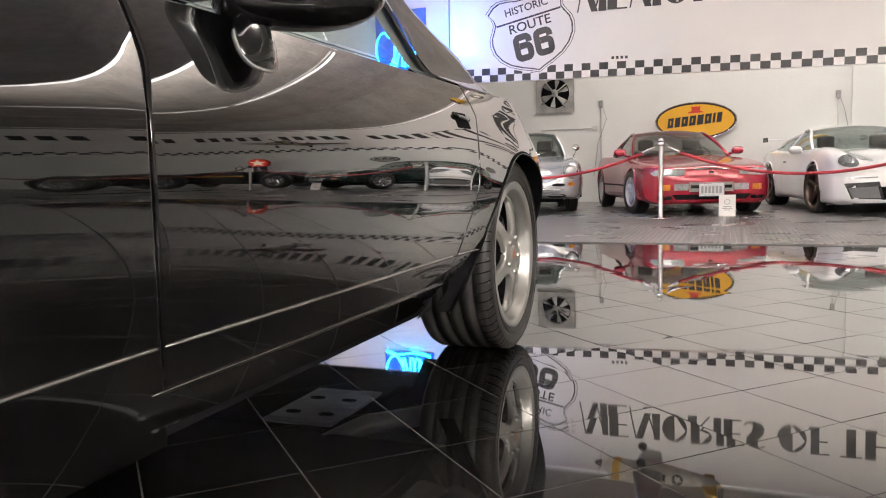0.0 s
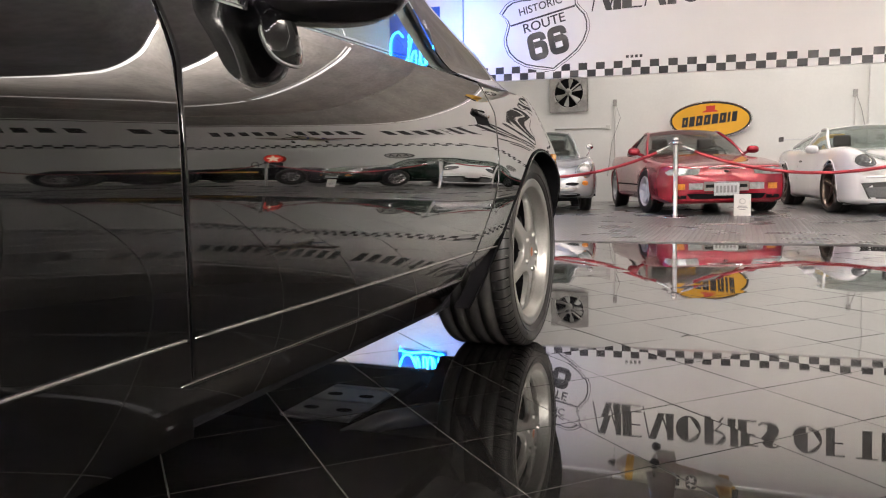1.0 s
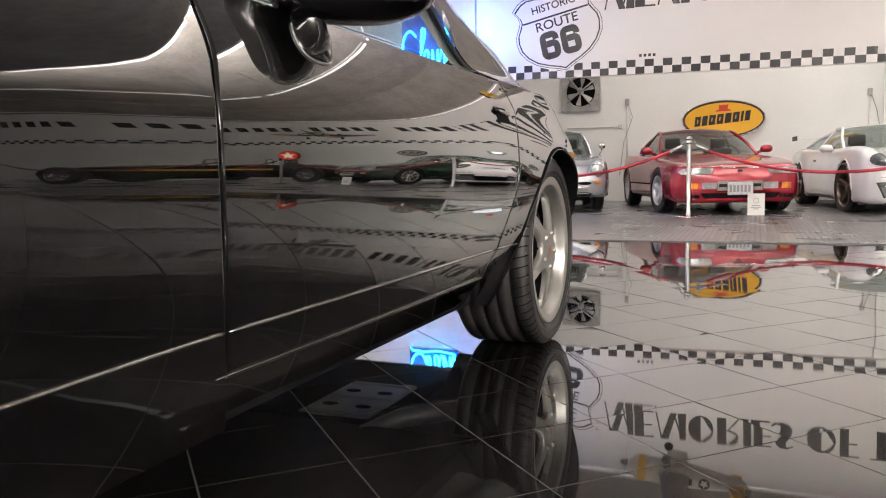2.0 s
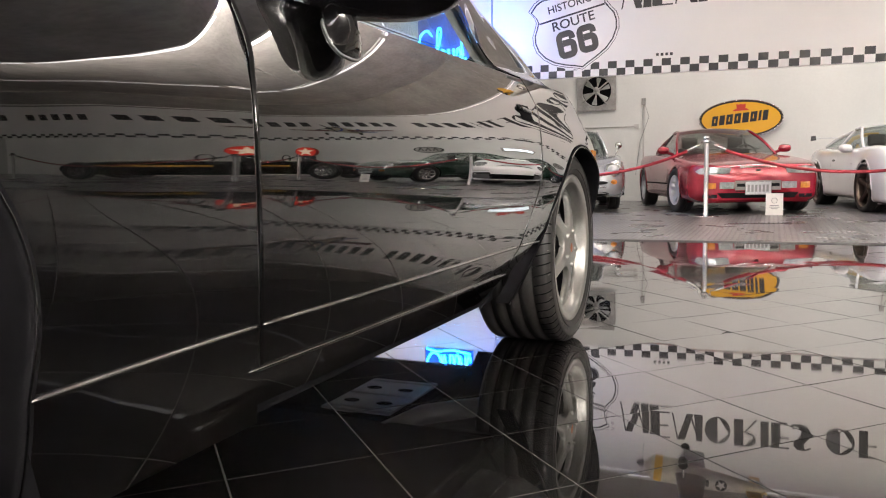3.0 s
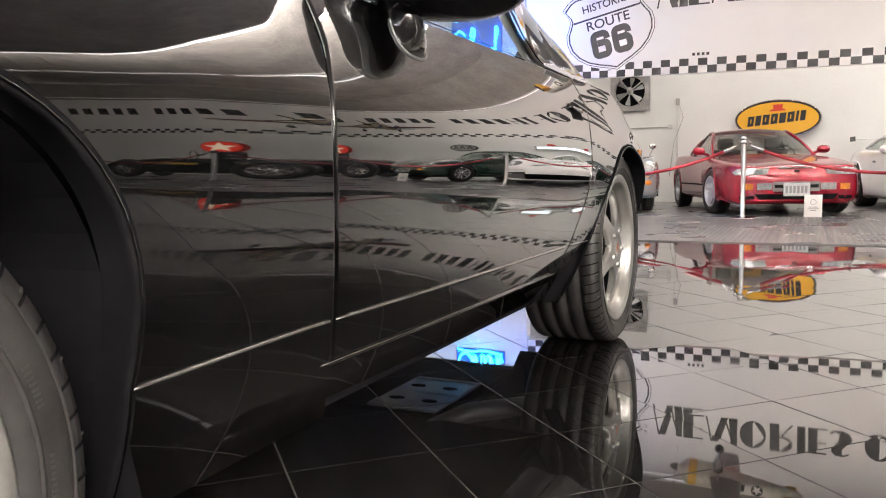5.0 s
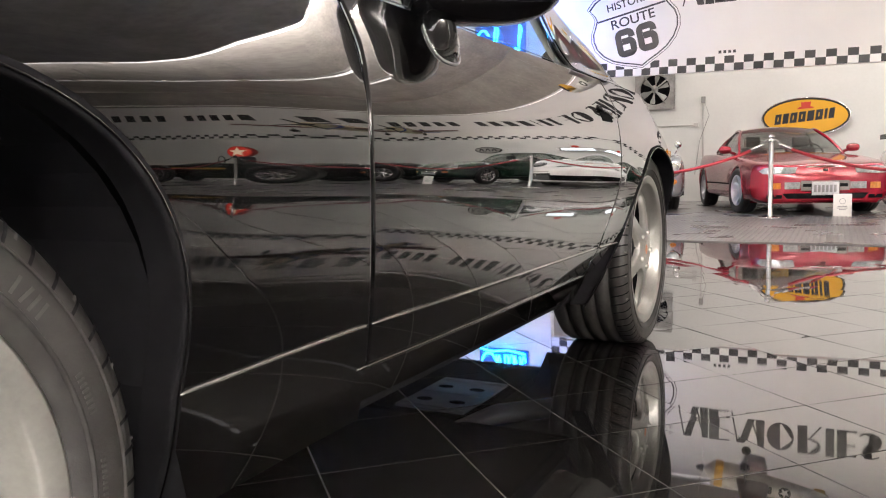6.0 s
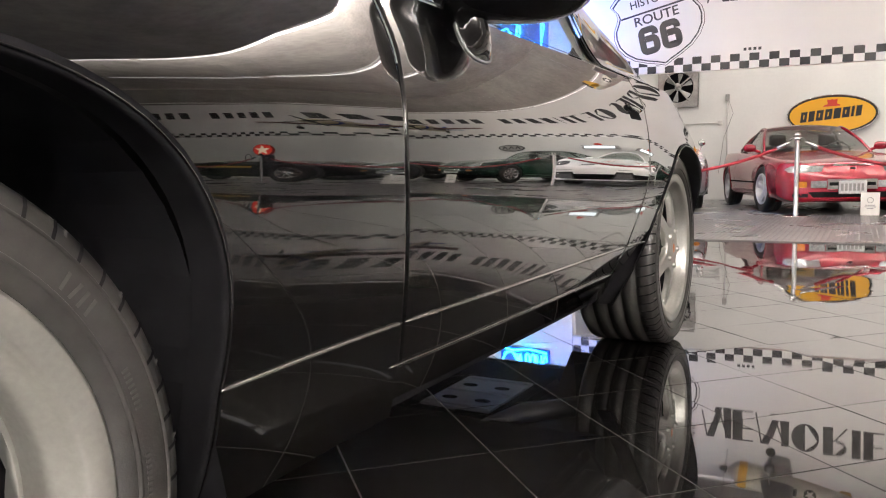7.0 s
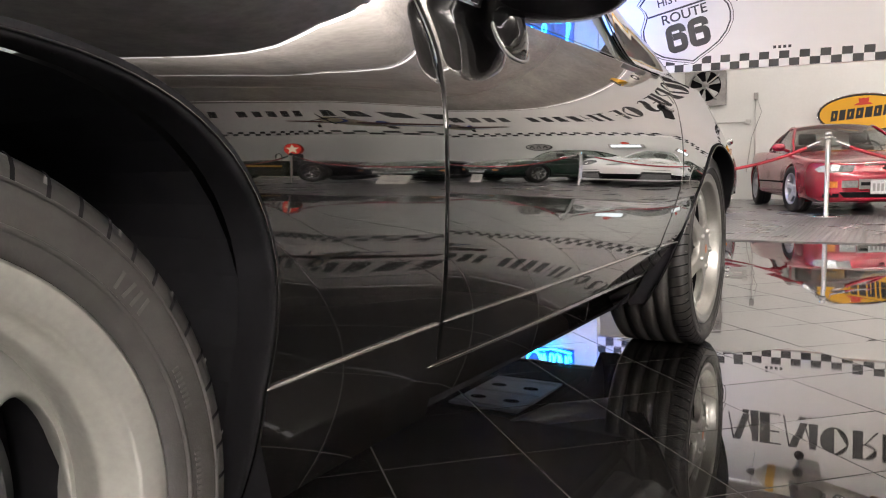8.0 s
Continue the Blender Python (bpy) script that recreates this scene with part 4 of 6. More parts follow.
    lathe("hub_cap", [(0.0001, face + 0.014), (0.022, face + 0.0135), (0.031, face + 0.011), (0.034, face + 0.006), (0.034, face - 0.01)], MAT_SILVER, wheel, segs=40, axis="X")
    lathe("cap_badge", [(0.0001, face + 0.0152), (0.013, face + 0.0148), (0.0165, face + 0.0138)], MAT_BADGE, wheel, "small gold and red badge on the hub", segs=24, axis="X")
    for k in range(5):
        a = 2 * math.pi * (k + 0.5) / 5 + math.pi
        bolt = lathe("wheel_bolt", [(0.0001, 0.012), (0.008, 0.012), (0.0095, 0.010), (0.0095, 0.0), (0.014, -0.001)], MAT_SILVER, wheel, segs=12, axis="X")
        bolt.location = (face + 0.006, 0.062 * math.cos(a), 0.062 * math.sin(a))
    lathe("brake_disc", [(0.06, 0.0), (0.156, 0.0), (0.156, -0.026), (0.06, -0.026)], MAT_DISC, wheel, "dark grey vented brake disc", segs=64, axis="X").location = (face - 0.085, 0, 0)
    cv, cf = [], []
    n = 16
    for k in range(n + 1):
        a = radians(-28 + 76 * k / n) - spin
        for rr, x in ((0.095, -0.115), (0.175, -0.115), (0.178, -0.07), (0.165, -0.058), (0.105, -0.058), (0.095, -0.07)):
            cv.append((face + x, rr * math.cos(a), rr * math.sin(a)))
    for k in range(n):
        for i in range(6):
            j = (i + 1) % 6
            cf.append((k * 6 + i, k * 6 + j, (k + 1) * 6 + j, (k + 1) * 6 + i))
    cf += [tuple(range(6)), tuple(n * 6 + i for i in range(5, -1, -1))]
    link("brake_caliper", cv, cf, MAT_BLACK, wheel, "black brake caliper")
    for k in range(6):
        a = radians(8 + 5.2 * k) - spin
        mk = box("caliper_mark", -0.0008, 0.0008, -0.005, 0.005, -0.0085, 0.0085, MAT_CARD_WHITE, wheel, "pale unreadable marks on the caliper")
        mk.matrix_local = Matrix.Translation((face - 0.0565, 0.135 * math.cos(a), 0.135 * math.sin(a))) @ Matrix.Rotation(a, 4, "X")
    return wheel


MAT_NUB = plain("worn_pale_rubber", (0.10, 0.096, 0.09), rough=0.6, stain=0.4, stain_scale=30)
MAT_CARD_WHITE = plain("pale_mark", (0.7, 0.7, 0.68), rough=0.5)
MAT_BADGE = plain("gold_red_badge", (0.55, 0.16, 0.05), rough=0.3, metal=0.4, stain=0.4, stain_scale=60)
MAT_DISC = plain("brake_disc_iron", (0.12, 0.115, 0.11), rough=0.4, metal=0.9, grain=0.2, grain_scale=60)
cup_wheel(coupe, pose(-0.100, 0.264, 0.328, 43), 0.113, 0.328, 0.246, 0.062, radians(43))
cup_wheel(coupe, pose(-0.100, AX_R, AXZ, -8), 0.135, 0.330, 0.250, 0.112, radians(-8))
for y in (AX_F, AX_R):
    cup_wheel(coupe, pose(2 * CAR_MID + 0.118, y, AXZ, 0, 0, 180), 0.113, 0.330, 0.250, 0.070, 0)

# ---------------------------------------------------------------- lettering on the fascia


def deco_letter(ch):
    """Heavy-sided display capitals, one unit high: lists of outlines (x, z) and a width."""
    def bar(x0, x1, z0=0.0, z1=1.0):
        return [(x0, z0), (x1, z0), (x1, z1), (x0, z1)]

    def arc(cx, cz, rx, rz, a0, a1, th, n=18):
        out = [(cx + rx * math.cos(radians(a0 + (a1 - a0) * k / n)), cz + rz * math.sin(radians(a0 + (a1 - a0) * k / n))) for k in range(n + 1)]
        inn = [(cx + (rx - th) * math.cos(radians(a1 + (a0 - a1) * k / n)), cz + (rz - th) * math.sin(radians(a1 + (a0 - a1) * k / n))) for k in range(n + 1)]
        return out + inn

    def half(cx, cz, rx, rz, n=18):
        return [(cx + rx * math.cos(radians(90 + 180 * k / n)), cz + rz * math.sin(radians(90 + 180 * k / n))) for k in range(n + 1)]
    t = 0.055
    if ch == "M":
        return [[(0.0, 0), (0.05, 0), (0.22, 1), (0.17, 1)], [(0.17, 1), (0.50, 0.0), (0.72, 0.0), (0.42, 1)], [(0.58, 0.0), (0.86, 1), (0.91, 1), (0.64, 0.0)], [(0.74, 0), (1.02, 0), (1.0, 1), (0.80, 1)]], 1.10
    if ch == "E":
        return [bar(0, 0.30), bar(0.30, 0.62, 0, t), bar(0.30, 0.58, 0.5, 0.5 + t), bar(0.30, 0.62, 1 - t, 1)], 0.72
    if ch == "F":
        return [bar(0, 0.30), bar(0.30, 0.58, 0.5, 0.5 + t), bar(0.30, 0.64, 1 - t, 1)], 0.74
    if ch == "O":
        return [half(0.46, 0.5, 0.46, 0.5), arc(0.46, 0.5, 0.46, 0.5, -90, 90, t)], 1.02
    if ch == "R":
        return [bar(0, 0.30), arc(0.36, 0.72, 0.34, 0.28, -90, 90, t), bar(0.30, 0.38, 1 - t, 1), bar(0.30, 0.38, 0.44, 0.44 + t), [(0.34, 0.44), (0.40, 0.44), (0.74, 0.0), (0.67, 0.0)]], 0.82
    if ch == "I":
        return [bar(0, 0.30)], 0.40
    if ch == "S":
        return [[(0.08, 0.84), (0.20, 0.98), (0.42, 1.0), (0.62, 0.92), (0.60, 0.87), (0.44, 0.94), (0.30, 0.88), (0.62, 0.46), (0.66, 0.26), (0.56, 0.08), (0.36, 0.0), (0.12, 0.02), (0.0, 0.12), (0.02, 0.17), (0.16, 0.08), (0.30, 0.10), (0.36, 0.18), (0.30, 0.32), (0.10, 0.60)]], 0.78
    if ch == "T":
        return [bar(0.20, 0.52), bar(0.0, 0.72, 1 - t, 1)], 0.80
    if ch == "H":
        return [bar(0, 0.32), bar(0.32, 0.66, 0.5, 0.5 + t), bar(0.66, 0.72)], 0.84
    return [], 0.36


def deco_letter_at(ch, x0, x1, z, height, parent):
    shapes, _ = deco_letter(ch)
    span = max(px for sh in shapes for px, _ in sh)
    bm = bmesh.new()
    for k, sh in enumerate(shapes):
        bm.faces.new([bm.verts.new((x0 + px / span * (x1 - x0), -0.003 - 0.0004 * k, z + pz * height)) for px, pz in sh])
    bmesh.ops.triangulate(bm, faces=bm.faces[:])
    for f in bm.faces:
        if f.normal.y > 0:
            f.normal_flip()
    return part("letter", bm, MAT_INK, parent)


# opening quotation marks, the readable words, then blocks where the words run out of sight
for k in range(2):
    for j in range(2):
        lathe("quote_mark", [(0.0001, -0.003), (0.028, -0.003)], MAT_INK, fascia, segs=12).matrix_local = Matrix.Translation((-1.47 + 0.085 * k, -0.003, 1.15 + 0.085 * j)) @ pose(0, 0, 0, 90)
WORDS = [("M", -1.275, -0.875), ("E", -0.865, -0.600), ("M", -0.575, -0.165), ("O", -0.140, 0.190), ("R", 0.235, 0.525), ("I", 0.565, 0.665), ("E", 0.695, 0.925), ("S", 0.945, 1.205),
         ("O", 1.355, 1.690), ("F", 1.735, 1.955), ("T", 2.080, 2.330), ("H", 2.365, 2.640)]
for ch, x0, x1 in WORDS:
    deco_letter_at(ch, x0, x1, 0.895 + 0.018 * x0, 0.375, fascia)
end = 2.72
for k in range(26):
    if k % 6 == 4:
        continue
    x0 = end + 0.05 + 0.34 * k
    if x0 < 12.5:
        box("letter_block", x0, x0 + 0.20, -0.003, 0.0, 0.95, 1.31, MAT_INK, fascia)
for k in range(4):
    box("signature_bar", -0.80 + 0.06 * k, -0.765 + 0.06 * k, -0.003, 0.0, 0.225, 0.262, MAT_INK, fascia)

# ---------------------------------------------------------------- blue neon sign on the partition
MAT_NEON = glowing("cyan_neon_tube", (0.02, 0.50, 1.0), 28.0)
MAT_NEON_BACK = plain("blue_sign_panel", (0.008, 0.10, 0.45), rough=0.3, stain=0.1)
neon = thing("neon_sign", pose(-3.81, FASCIA_Y, 2.42), "glowing blue neon script sign on a blue backing panel", "neon sign")
box("backing_panel", -0.48, 0.33, -0.03, 0.0, -0.30, 0.62, MAT_NEON_BACK, neon, bevel=0.006)


def script_stroke(pts, n=14):
    """A smooth tube through a few points of a pen stroke."""
    pts = [Vector((0.84 * x - 0.075, -0.06, z)) for x, z in pts]
    out = []
    for i in range(len(pts) - 1):
        a, b, c, d = pts[max(i - 1, 0)], pts[i], pts[i + 1], pts[min(i + 2, len(pts) - 1)]
        for k in range(n):
            t = k / n
            out.append(0.5 * ((2 * b) + (c - a) * t + (2 * a - 5 * b + 4 * c - d) * t * t + (3 * b - a - 3 * c + d) * t ** 3))
    return out + [pts[-1]]


STROKES = [
    [(-0.20, 0.22), (-0.30, 0.30), (-0.42, 0.22), (-0.45, 0.0), (-0.36, -0.20), (-0.22, -0.22), (-0.12, -0.08)],
    [(-0.14, -0.20), (-0.06, 0.10), (-0.02, 0.28), (-0.08, 0.30), (-0.10, 0.0), (-0.08, -0.20), (-0.02, -0.02), (0.04, -0.02), (0.04, -0.20), (0.10, -0.20)],
    [(0.10, -0.20), (0.12, 0.0), (0.14, -0.18), (0.20, -0.20), (0.22, 0.0), (0.23, -0.20), (0.30, 0.0), (0.34, -0.04), (0.34, -0.20)],
    [(0.34, -0.20), (0.38, 0.10), (0.42, 0.26), (0.38, 0.30), (0.37, 0.0), (0.40, -0.20), (0.45, -0.14)],
    [(-0.44, -0.29), (-0.2, -0.26), (0.1, -0.29), (0.44, -0.25)],
]
for s in STROKES:
    tube("neon_tube", script_stroke(s), 0.011, MAT_NEON, neon, sides=8)
# added point lamps stand in for the sign's glow, one of them beside the panel
for x, z in ((-4.1, 2.45), (-3.0, 2.6)):
    glow = bpy.data.lights.new("neon_light", "POINT")
    glow.energy, glow.color, glow.shadow_soft_size = 46.0 if x > -3.5 else 16.0, (0.05, 0.20, 1.0), 0.012
    new("neon_light", glow).location = (x, FASCIA_Y - 0.5, z)

# ---------------------------------------------------------------- oval sign on the far wall
MAT_YELLOW = plain("yellow_sign_enamel", (0.80, 0.42, 0.02), rough=0.3, stain=0.04, stain_scale=3)
MAT_RED_SIGN = plain("red_sign_enamel", (0.62, 0.05, 0.03), rough=0.3, stain=0.05)


def disc(name, rx, rz, y0, y1, mat, parent, label="", n=64):
    return prism(name, [(rx * math.cos(2 * math.pi * k / n), rz * math.sin(2 * math.pi * k / n)) for k in range(n)], y0, y1, mat, parent, label)


oval = thing("oval_sign", pose(0.132, ROOM_N, 1.455), "yellow oval sign with black rim, red emblem and black letter shapes", "sign")
disc("sign_body", 0.70, 0.338, -0.10, 0.0, MAT_BLACK, oval)
disc("sign_face", 0.652, 0.292, -0.106, -0.099, MAT_YELLOW, oval, "glossy yellow face")
tube("sign_rim", [(0.69 * math.cos(2 * math.pi * k / 72), -0.10, 0.328 * math.sin(2 * math.pi * k / 72)) for k in range(72)], 0.009, MAT_CHROME, oval, closed=True, sides=8)
prism("emblem", [(-0.135, 0.135), (0.135, 0.145), (0.115, 0.168), (0.075, 0.180), (0.085, 0.258), (0.028, 0.248), (0.0, 0.258), (-0.028, 0.246), (-0.075, 0.254), (-0.065, 0.178), (-0.115, 0.160)], -0.112, -0.105, MAT_RED_SIGN, oval, "red emblem shape")
x0 = -0.485
for k, w in enumerate((0.098, 0.090, 0.108, 0.108, 0.104, 0.108, 0.042, 0.084)):
    dz = 0.09 * (x0 + 0.485)
    prism("letter_shape", [(x0, -0.118 + dz), (x0 + w, -0.110 + dz), (x0 + w + 0.018, 0.064 + dz), (x0 + 0.018, 0.056 + dz)], -0.114, -0.105, MAT_INK, oval)
    if k in (0, 2, 3, 5):
        prism("letter_slot", [(x0 + 0.046, -0.06 + dz), (x0 + 0.062, -0.06 + dz), (x0 + 0.070, 0.01 + dz), (x0 + 0.054, 0.01 + dz)], -0.1155, -0.1135, MAT_YELLOW, oval)
    x0 += w + 0.026

# ---------------------------------------------------------------- wall fan
MAT_FANBOX = plain("grey_fan_housing", (0.36, 0.35, 0.33), rough=0.55, stain=0.25, stain_scale=5, grain=0.1)
MAT_FANBLADE = plain("galvanised_blade", (0.42, 0.42, 0.40), rough=0.45, metal=0.5, stain=0.15, stain_scale=6)
fan = thing("wall_fan", pose(-2.43, ROOM_N, 2.085), "grey square extractor fan with six blades set on the wall", "fan")
n = 64
fv, ff = [], []
for k in range(n):
    a = 2 * math.pi * k / n
    c, s = math.cos(a), math.sin(a)
    q = 0.365 / max(abs(c), abs(s))
    fv += [(q * c, -0.06, q * s), (0.285 * c, -0.06, 0.285 * s), (0.272 * c, -0.02, 0.272 * s), (0.272 * c, 0.0, 0.272 * s), (q * c, 0.0, q * s)]
for k in range(n):
    l = (k + 1) % n
    for i in range(4):
        ff.append((k * 5 + i, l * 5 + i, l * 5 + i + 1, k * 5 + i + 1))
link("housing", fv, ff, MAT_FANBOX, fan, "square grey sheet-metal housing")
prism("dark_opening", [(0.275 * math.cos(2 * math.pi * k / 40), 0.275 * math.sin(2 * math.pi * k / 40)) for k in range(40)], -0.012, -0.004, MAT_DARK, fan, "black opening behind the blades")
for k in range(6):
    a = 2 * math.pi * k / 6 + 0.35
    vs = []
    for rr, half in ((0.06, 0.10), (0.14, 0.16), (0.22, 0.20), (0.262, 0.17)):
        for s, yy in ((-1, -0.036), (1, -0.016)):
            vs.append((rr * math.cos(a + s * half), yy, rr * math.sin(a + s * half)))
    link("blade", vs, [(0, 1, 3, 2), (2, 3, 5, 4), (4, 5, 7, 6)], MAT_FANBLADE, fan)
lathe("hub", [(0.0001, 0.0), (0.05, 0.0), (0.06, 0.02), (0.06, 0.04)], MAT_FANBLADE, fan, segs=20).matrix_local = Matrix.Translation((0, -0.062, 0)) @ pose(0, 0, 0, 270)
for a in (38, 128):
    c, s = math.cos(radians(a)), math.sin(radians(a))
    tube("guard_strut", [(-0.33 * c, -0.07, -0.33 * s), (0.33 * c, -0.07, 0.33 * s)], 0.014, MAT_FANBOX, fan, sides=6)
lathe("motor", [(0.0001, 0.0), (0.045, 0.0), (0.05, 0.01), (0.05, 0.05)], MAT_FANBOX, fan, segs=16).matrix_local = Matrix.Translation((0.0, -0.105, 0.03)) @ pose(0, 0, 0, 270)

# ---------------------------------------------------------------- conduits and brackets on the far wall
MAT_CONDUIT = plain("painted_conduit", (0.62, 0.60, 0.57), rough=0.5, stain=0.08)
for x, z_hi, z_lo in ((-1.555, 1.87, 0.5), (2.43, 1.83, 0.5)):
    c = thing("wall_conduit", pose(x, ROOM_N, 0), "thin pale conduit and drop cable under a small junction box", "conduit", "wall conduits")
    box("junction_box", -0.035, 0.035, -0.06, 0.0, z_hi - 0.08, z_hi + 0.04, MAT_FANBOX, c, bevel=0.006)
    tube("conduit", [(0, -0.02, z_hi - 0.06), (0.0, -0.02, z_lo)], 0.013, MAT_CONDUIT, c, sides=8)
    tube("cable", [(0.0, -0.04, z_hi), (0.10, -0.04, z_hi - 0.3), (0.19 if x > 0 else -0.06, -0.03, z_hi - 0.75), (0.20 if x > 0 else -0.14, -0.02, z_lo)], 0.006, MAT_FANBOX, c, sides=6)
c = thing("wall_conduit", pose(-2.0, ROOM_N, 1.405), "thin pale horizontal conduit under the fan", "conduit", "wall conduits")
tube("conduit", [(-0.7, -0.016, 0), (0.30, -0.016, 0)], 0.010, MAT_CONDUIT, c, sides=8)
box("junction_box", 0.28, 0.36, -0.05, 0.0, -0.04, 0.04, MAT_CONDUIT, c, bevel=0.006)

# ---------------------------------------------------------------- stanchions and ropes
MAT_ROPE = plain("red_velvet_rope", (0.30, 0.022, 0.035), rough=0.75, grain=0.2, grain_scale=120, bump=0.4, bump_scale=400)
ROPE_Y = 9.95
POSTS = [(-3.34, ROPE_Y), (-0.068, ROPE_Y), (3.20, ROPE_Y), (6.47, ROPE_Y), (9.74, ROPE_Y)]


def stanchion(m):
    s = thing("stanchion", m, "polished steel rope stanchion on a round base", "stanchion", "rope stanchions")
    lathe("base", [(0.0001, 0.022), (0.03, 0.022), (0.045, 0.020), (0.12, 0.012), (0.150, 0.008), (0.155, 0.003), (0.155, 0.0), (0.0001, 0.0)], MAT_CHROME, s, segs=48)
    lathe("pole", [(0.032, 0.02), (0.032, 0.035), (0.026, 0.04), (0.026, 0.90)], MAT_STEEL, s, segs=24)
    lathe("collar", [(0.026, 0.885), (0.036, 0.89), (0.038, 0.90), (0.036, 0.925), (0.028, 0.93)], MAT_CHROME, s, segs=24)
    lathe("finial", [(0.026, 0.928), (0.034, 0.935), (0.036, 0.95), (0.033, 0.965), (0.018, 0.978), (0.0001, 0.981)], MAT_CHROME, s, segs=24)
    for sx in (-1, 1):
        tube("ring_hook", [(sx * 0.03, 0, 0.915), (sx * 0.055, 0, 0.915), (sx * 0.075, 0, 0.90), (sx * 0.075, 0, 0.885)], 0.006, MAT_CHROME, s, sides=8)
    return s


first = stanchion(pose(POSTS[0][0], POSTS[0][1], 0.010))
for x, y in POSTS[1:]:
    copy_thing(first, pose(x, y, 0.010))
for (xa, ya), (xb, yb) in zip(POSTS, POSTS[1:]):
    r = thing("barrier_rope", pose(xa, ya, 0), "dark red velvet barrier rope with chrome ends", "rope", "barrier ropes")
    L = xb - xa
    lo, hi = 0.07, L - 0.07
    sag = 0.36

    def rope_z(x):
        u = (x - lo) / (hi - lo)
        return 0.885 - sag * (4 * u * (1 - u)) ** 0.92

    xs = np.linspace(lo + 0.13, hi - 0.13, 44)
    tube("rope", [(x, 0.0, rope_z(x)) for x in xs], 0.019, MAT_ROPE, r, "dark red velvet rope", sides=12)
    for a, b in ((lo, lo + 0.15), (hi, hi - 0.15)):
        ex = np.linspace(a, b, 6)
        tube("rope_end", [(x, 0.0, rope_z(x)) for x in ex], [0.006, 0.016, 0.021, 0.023, 0.023, 0.022], MAT_CHROME, r, "chrome snap end", sides=12)

# ---------------------------------------------------------------- information card in front of the red car
MAT_CARD = plain("white_card", (0.80, 0.79, 0.76), rough=0.4, stain=0.02)
MAT_CARD_INK = plain("grey_print", (0.25, 0.25, 0.26), rough=0.5)


def info_card(m):
    c = thing("info_card", m, "white information card leaning on a small easel", "sign", "information cards")
    bm = box_bm(-0.098, 0.098, -0.003, 0.003, 0.0, 0.27, 0.001, 1)
    bmesh.ops.rotate(bm, verts=bm.verts, cent=(0, 0, 0), matrix=Matrix.Rotation(radians(-10), 3, "X"))
    part("card", bm, MAT_CARD, c)
    lean = Matrix.Rotation(radians(-10), 4, "X")
    tube("printed_ring", [lean @ Vector((0.032 * math.cos(2 * math.pi * k / 24), -0.0035, 0.18 + 0.032 * math.sin(2 * math.pi * k / 24))) for k in range(24)], 0.0025, MAT_CARD_INK, c, closed=True, sides=6)
    for z, w in ((0.115, 0.05), (0.095, 0.06), (0.075, 0.035)):
        o = box("printed_line", -w, w, -0.0045, -0.003, z, z + 0.008, MAT_CARD_INK, c)
        o.matrix_local = lean
    tube("easel_leg", [(0.0, 0.035, 0.19), (0.0, 0.12, 0.0)], 0.004, MAT_BLACK, c, sides=6)
    return c


info_card(pose(0.70, 10.28, 0.010))
info_card(pose(5.3, 10.25, 0.010))

# ---------------------------------------------------------------- cars of the far row
from mathutils.bvhtree import BVHTree


def knots(pairs):
    ys = [p[0] for p in pairs]
    vs = [p[1] for p in pairs]

    def f(y):
        """Smooth curve through the knots."""
        if y <= ys[0]:
            return vs[0]
        if y >= ys[-1]:
            return vs[-1]
        for i in range(len(ys) - 1):
            if y <= ys[i + 1]:
                h = ys[i + 1] - ys[i]
                t = (y - ys[i]) / h

                def slope(k):
                    if k == 0:
                        return (vs[1] - vs[0]) / (ys[1] - ys[0])
                    if k == len(ys) - 1:
                        return (vs[-1] - vs[-2]) / (ys[-1] - ys[-2])
                    return (vs[k + 1] - vs[k - 1]) / (ys[k + 1] - ys[k - 1])
                a, b = slope(i) * h, slope(i + 1) * h
                return (2 * t ** 3 - 3 * t ** 2 + 1) * vs[i] + (t ** 3 - 2 * t ** 2 + t) * a + (-2 * t ** 3 + 3 * t ** 2) * vs[i + 1] + (t ** 3 - t ** 2) * b
        return vs[-1]
    return f


def spline(pts, n):
    pts = [Vector(p) for p in pts]
    out = []
    m = len(pts) - 1
    for q in range(n + 1):
        u = q / n * m
        i = min(int(u), m - 1)
        t = u - i
        a, b, c, d = pts[max(i - 1, 0)], pts[i], pts[i + 1], pts[min(i + 2, m)]
        out.append(0.5 * ((2 * b) + (c - a) * t + (2 * a - 5 * b + 4 * c - d) * t * t + (3 * b - a - 3 * c + d) * t ** 3))
    return out


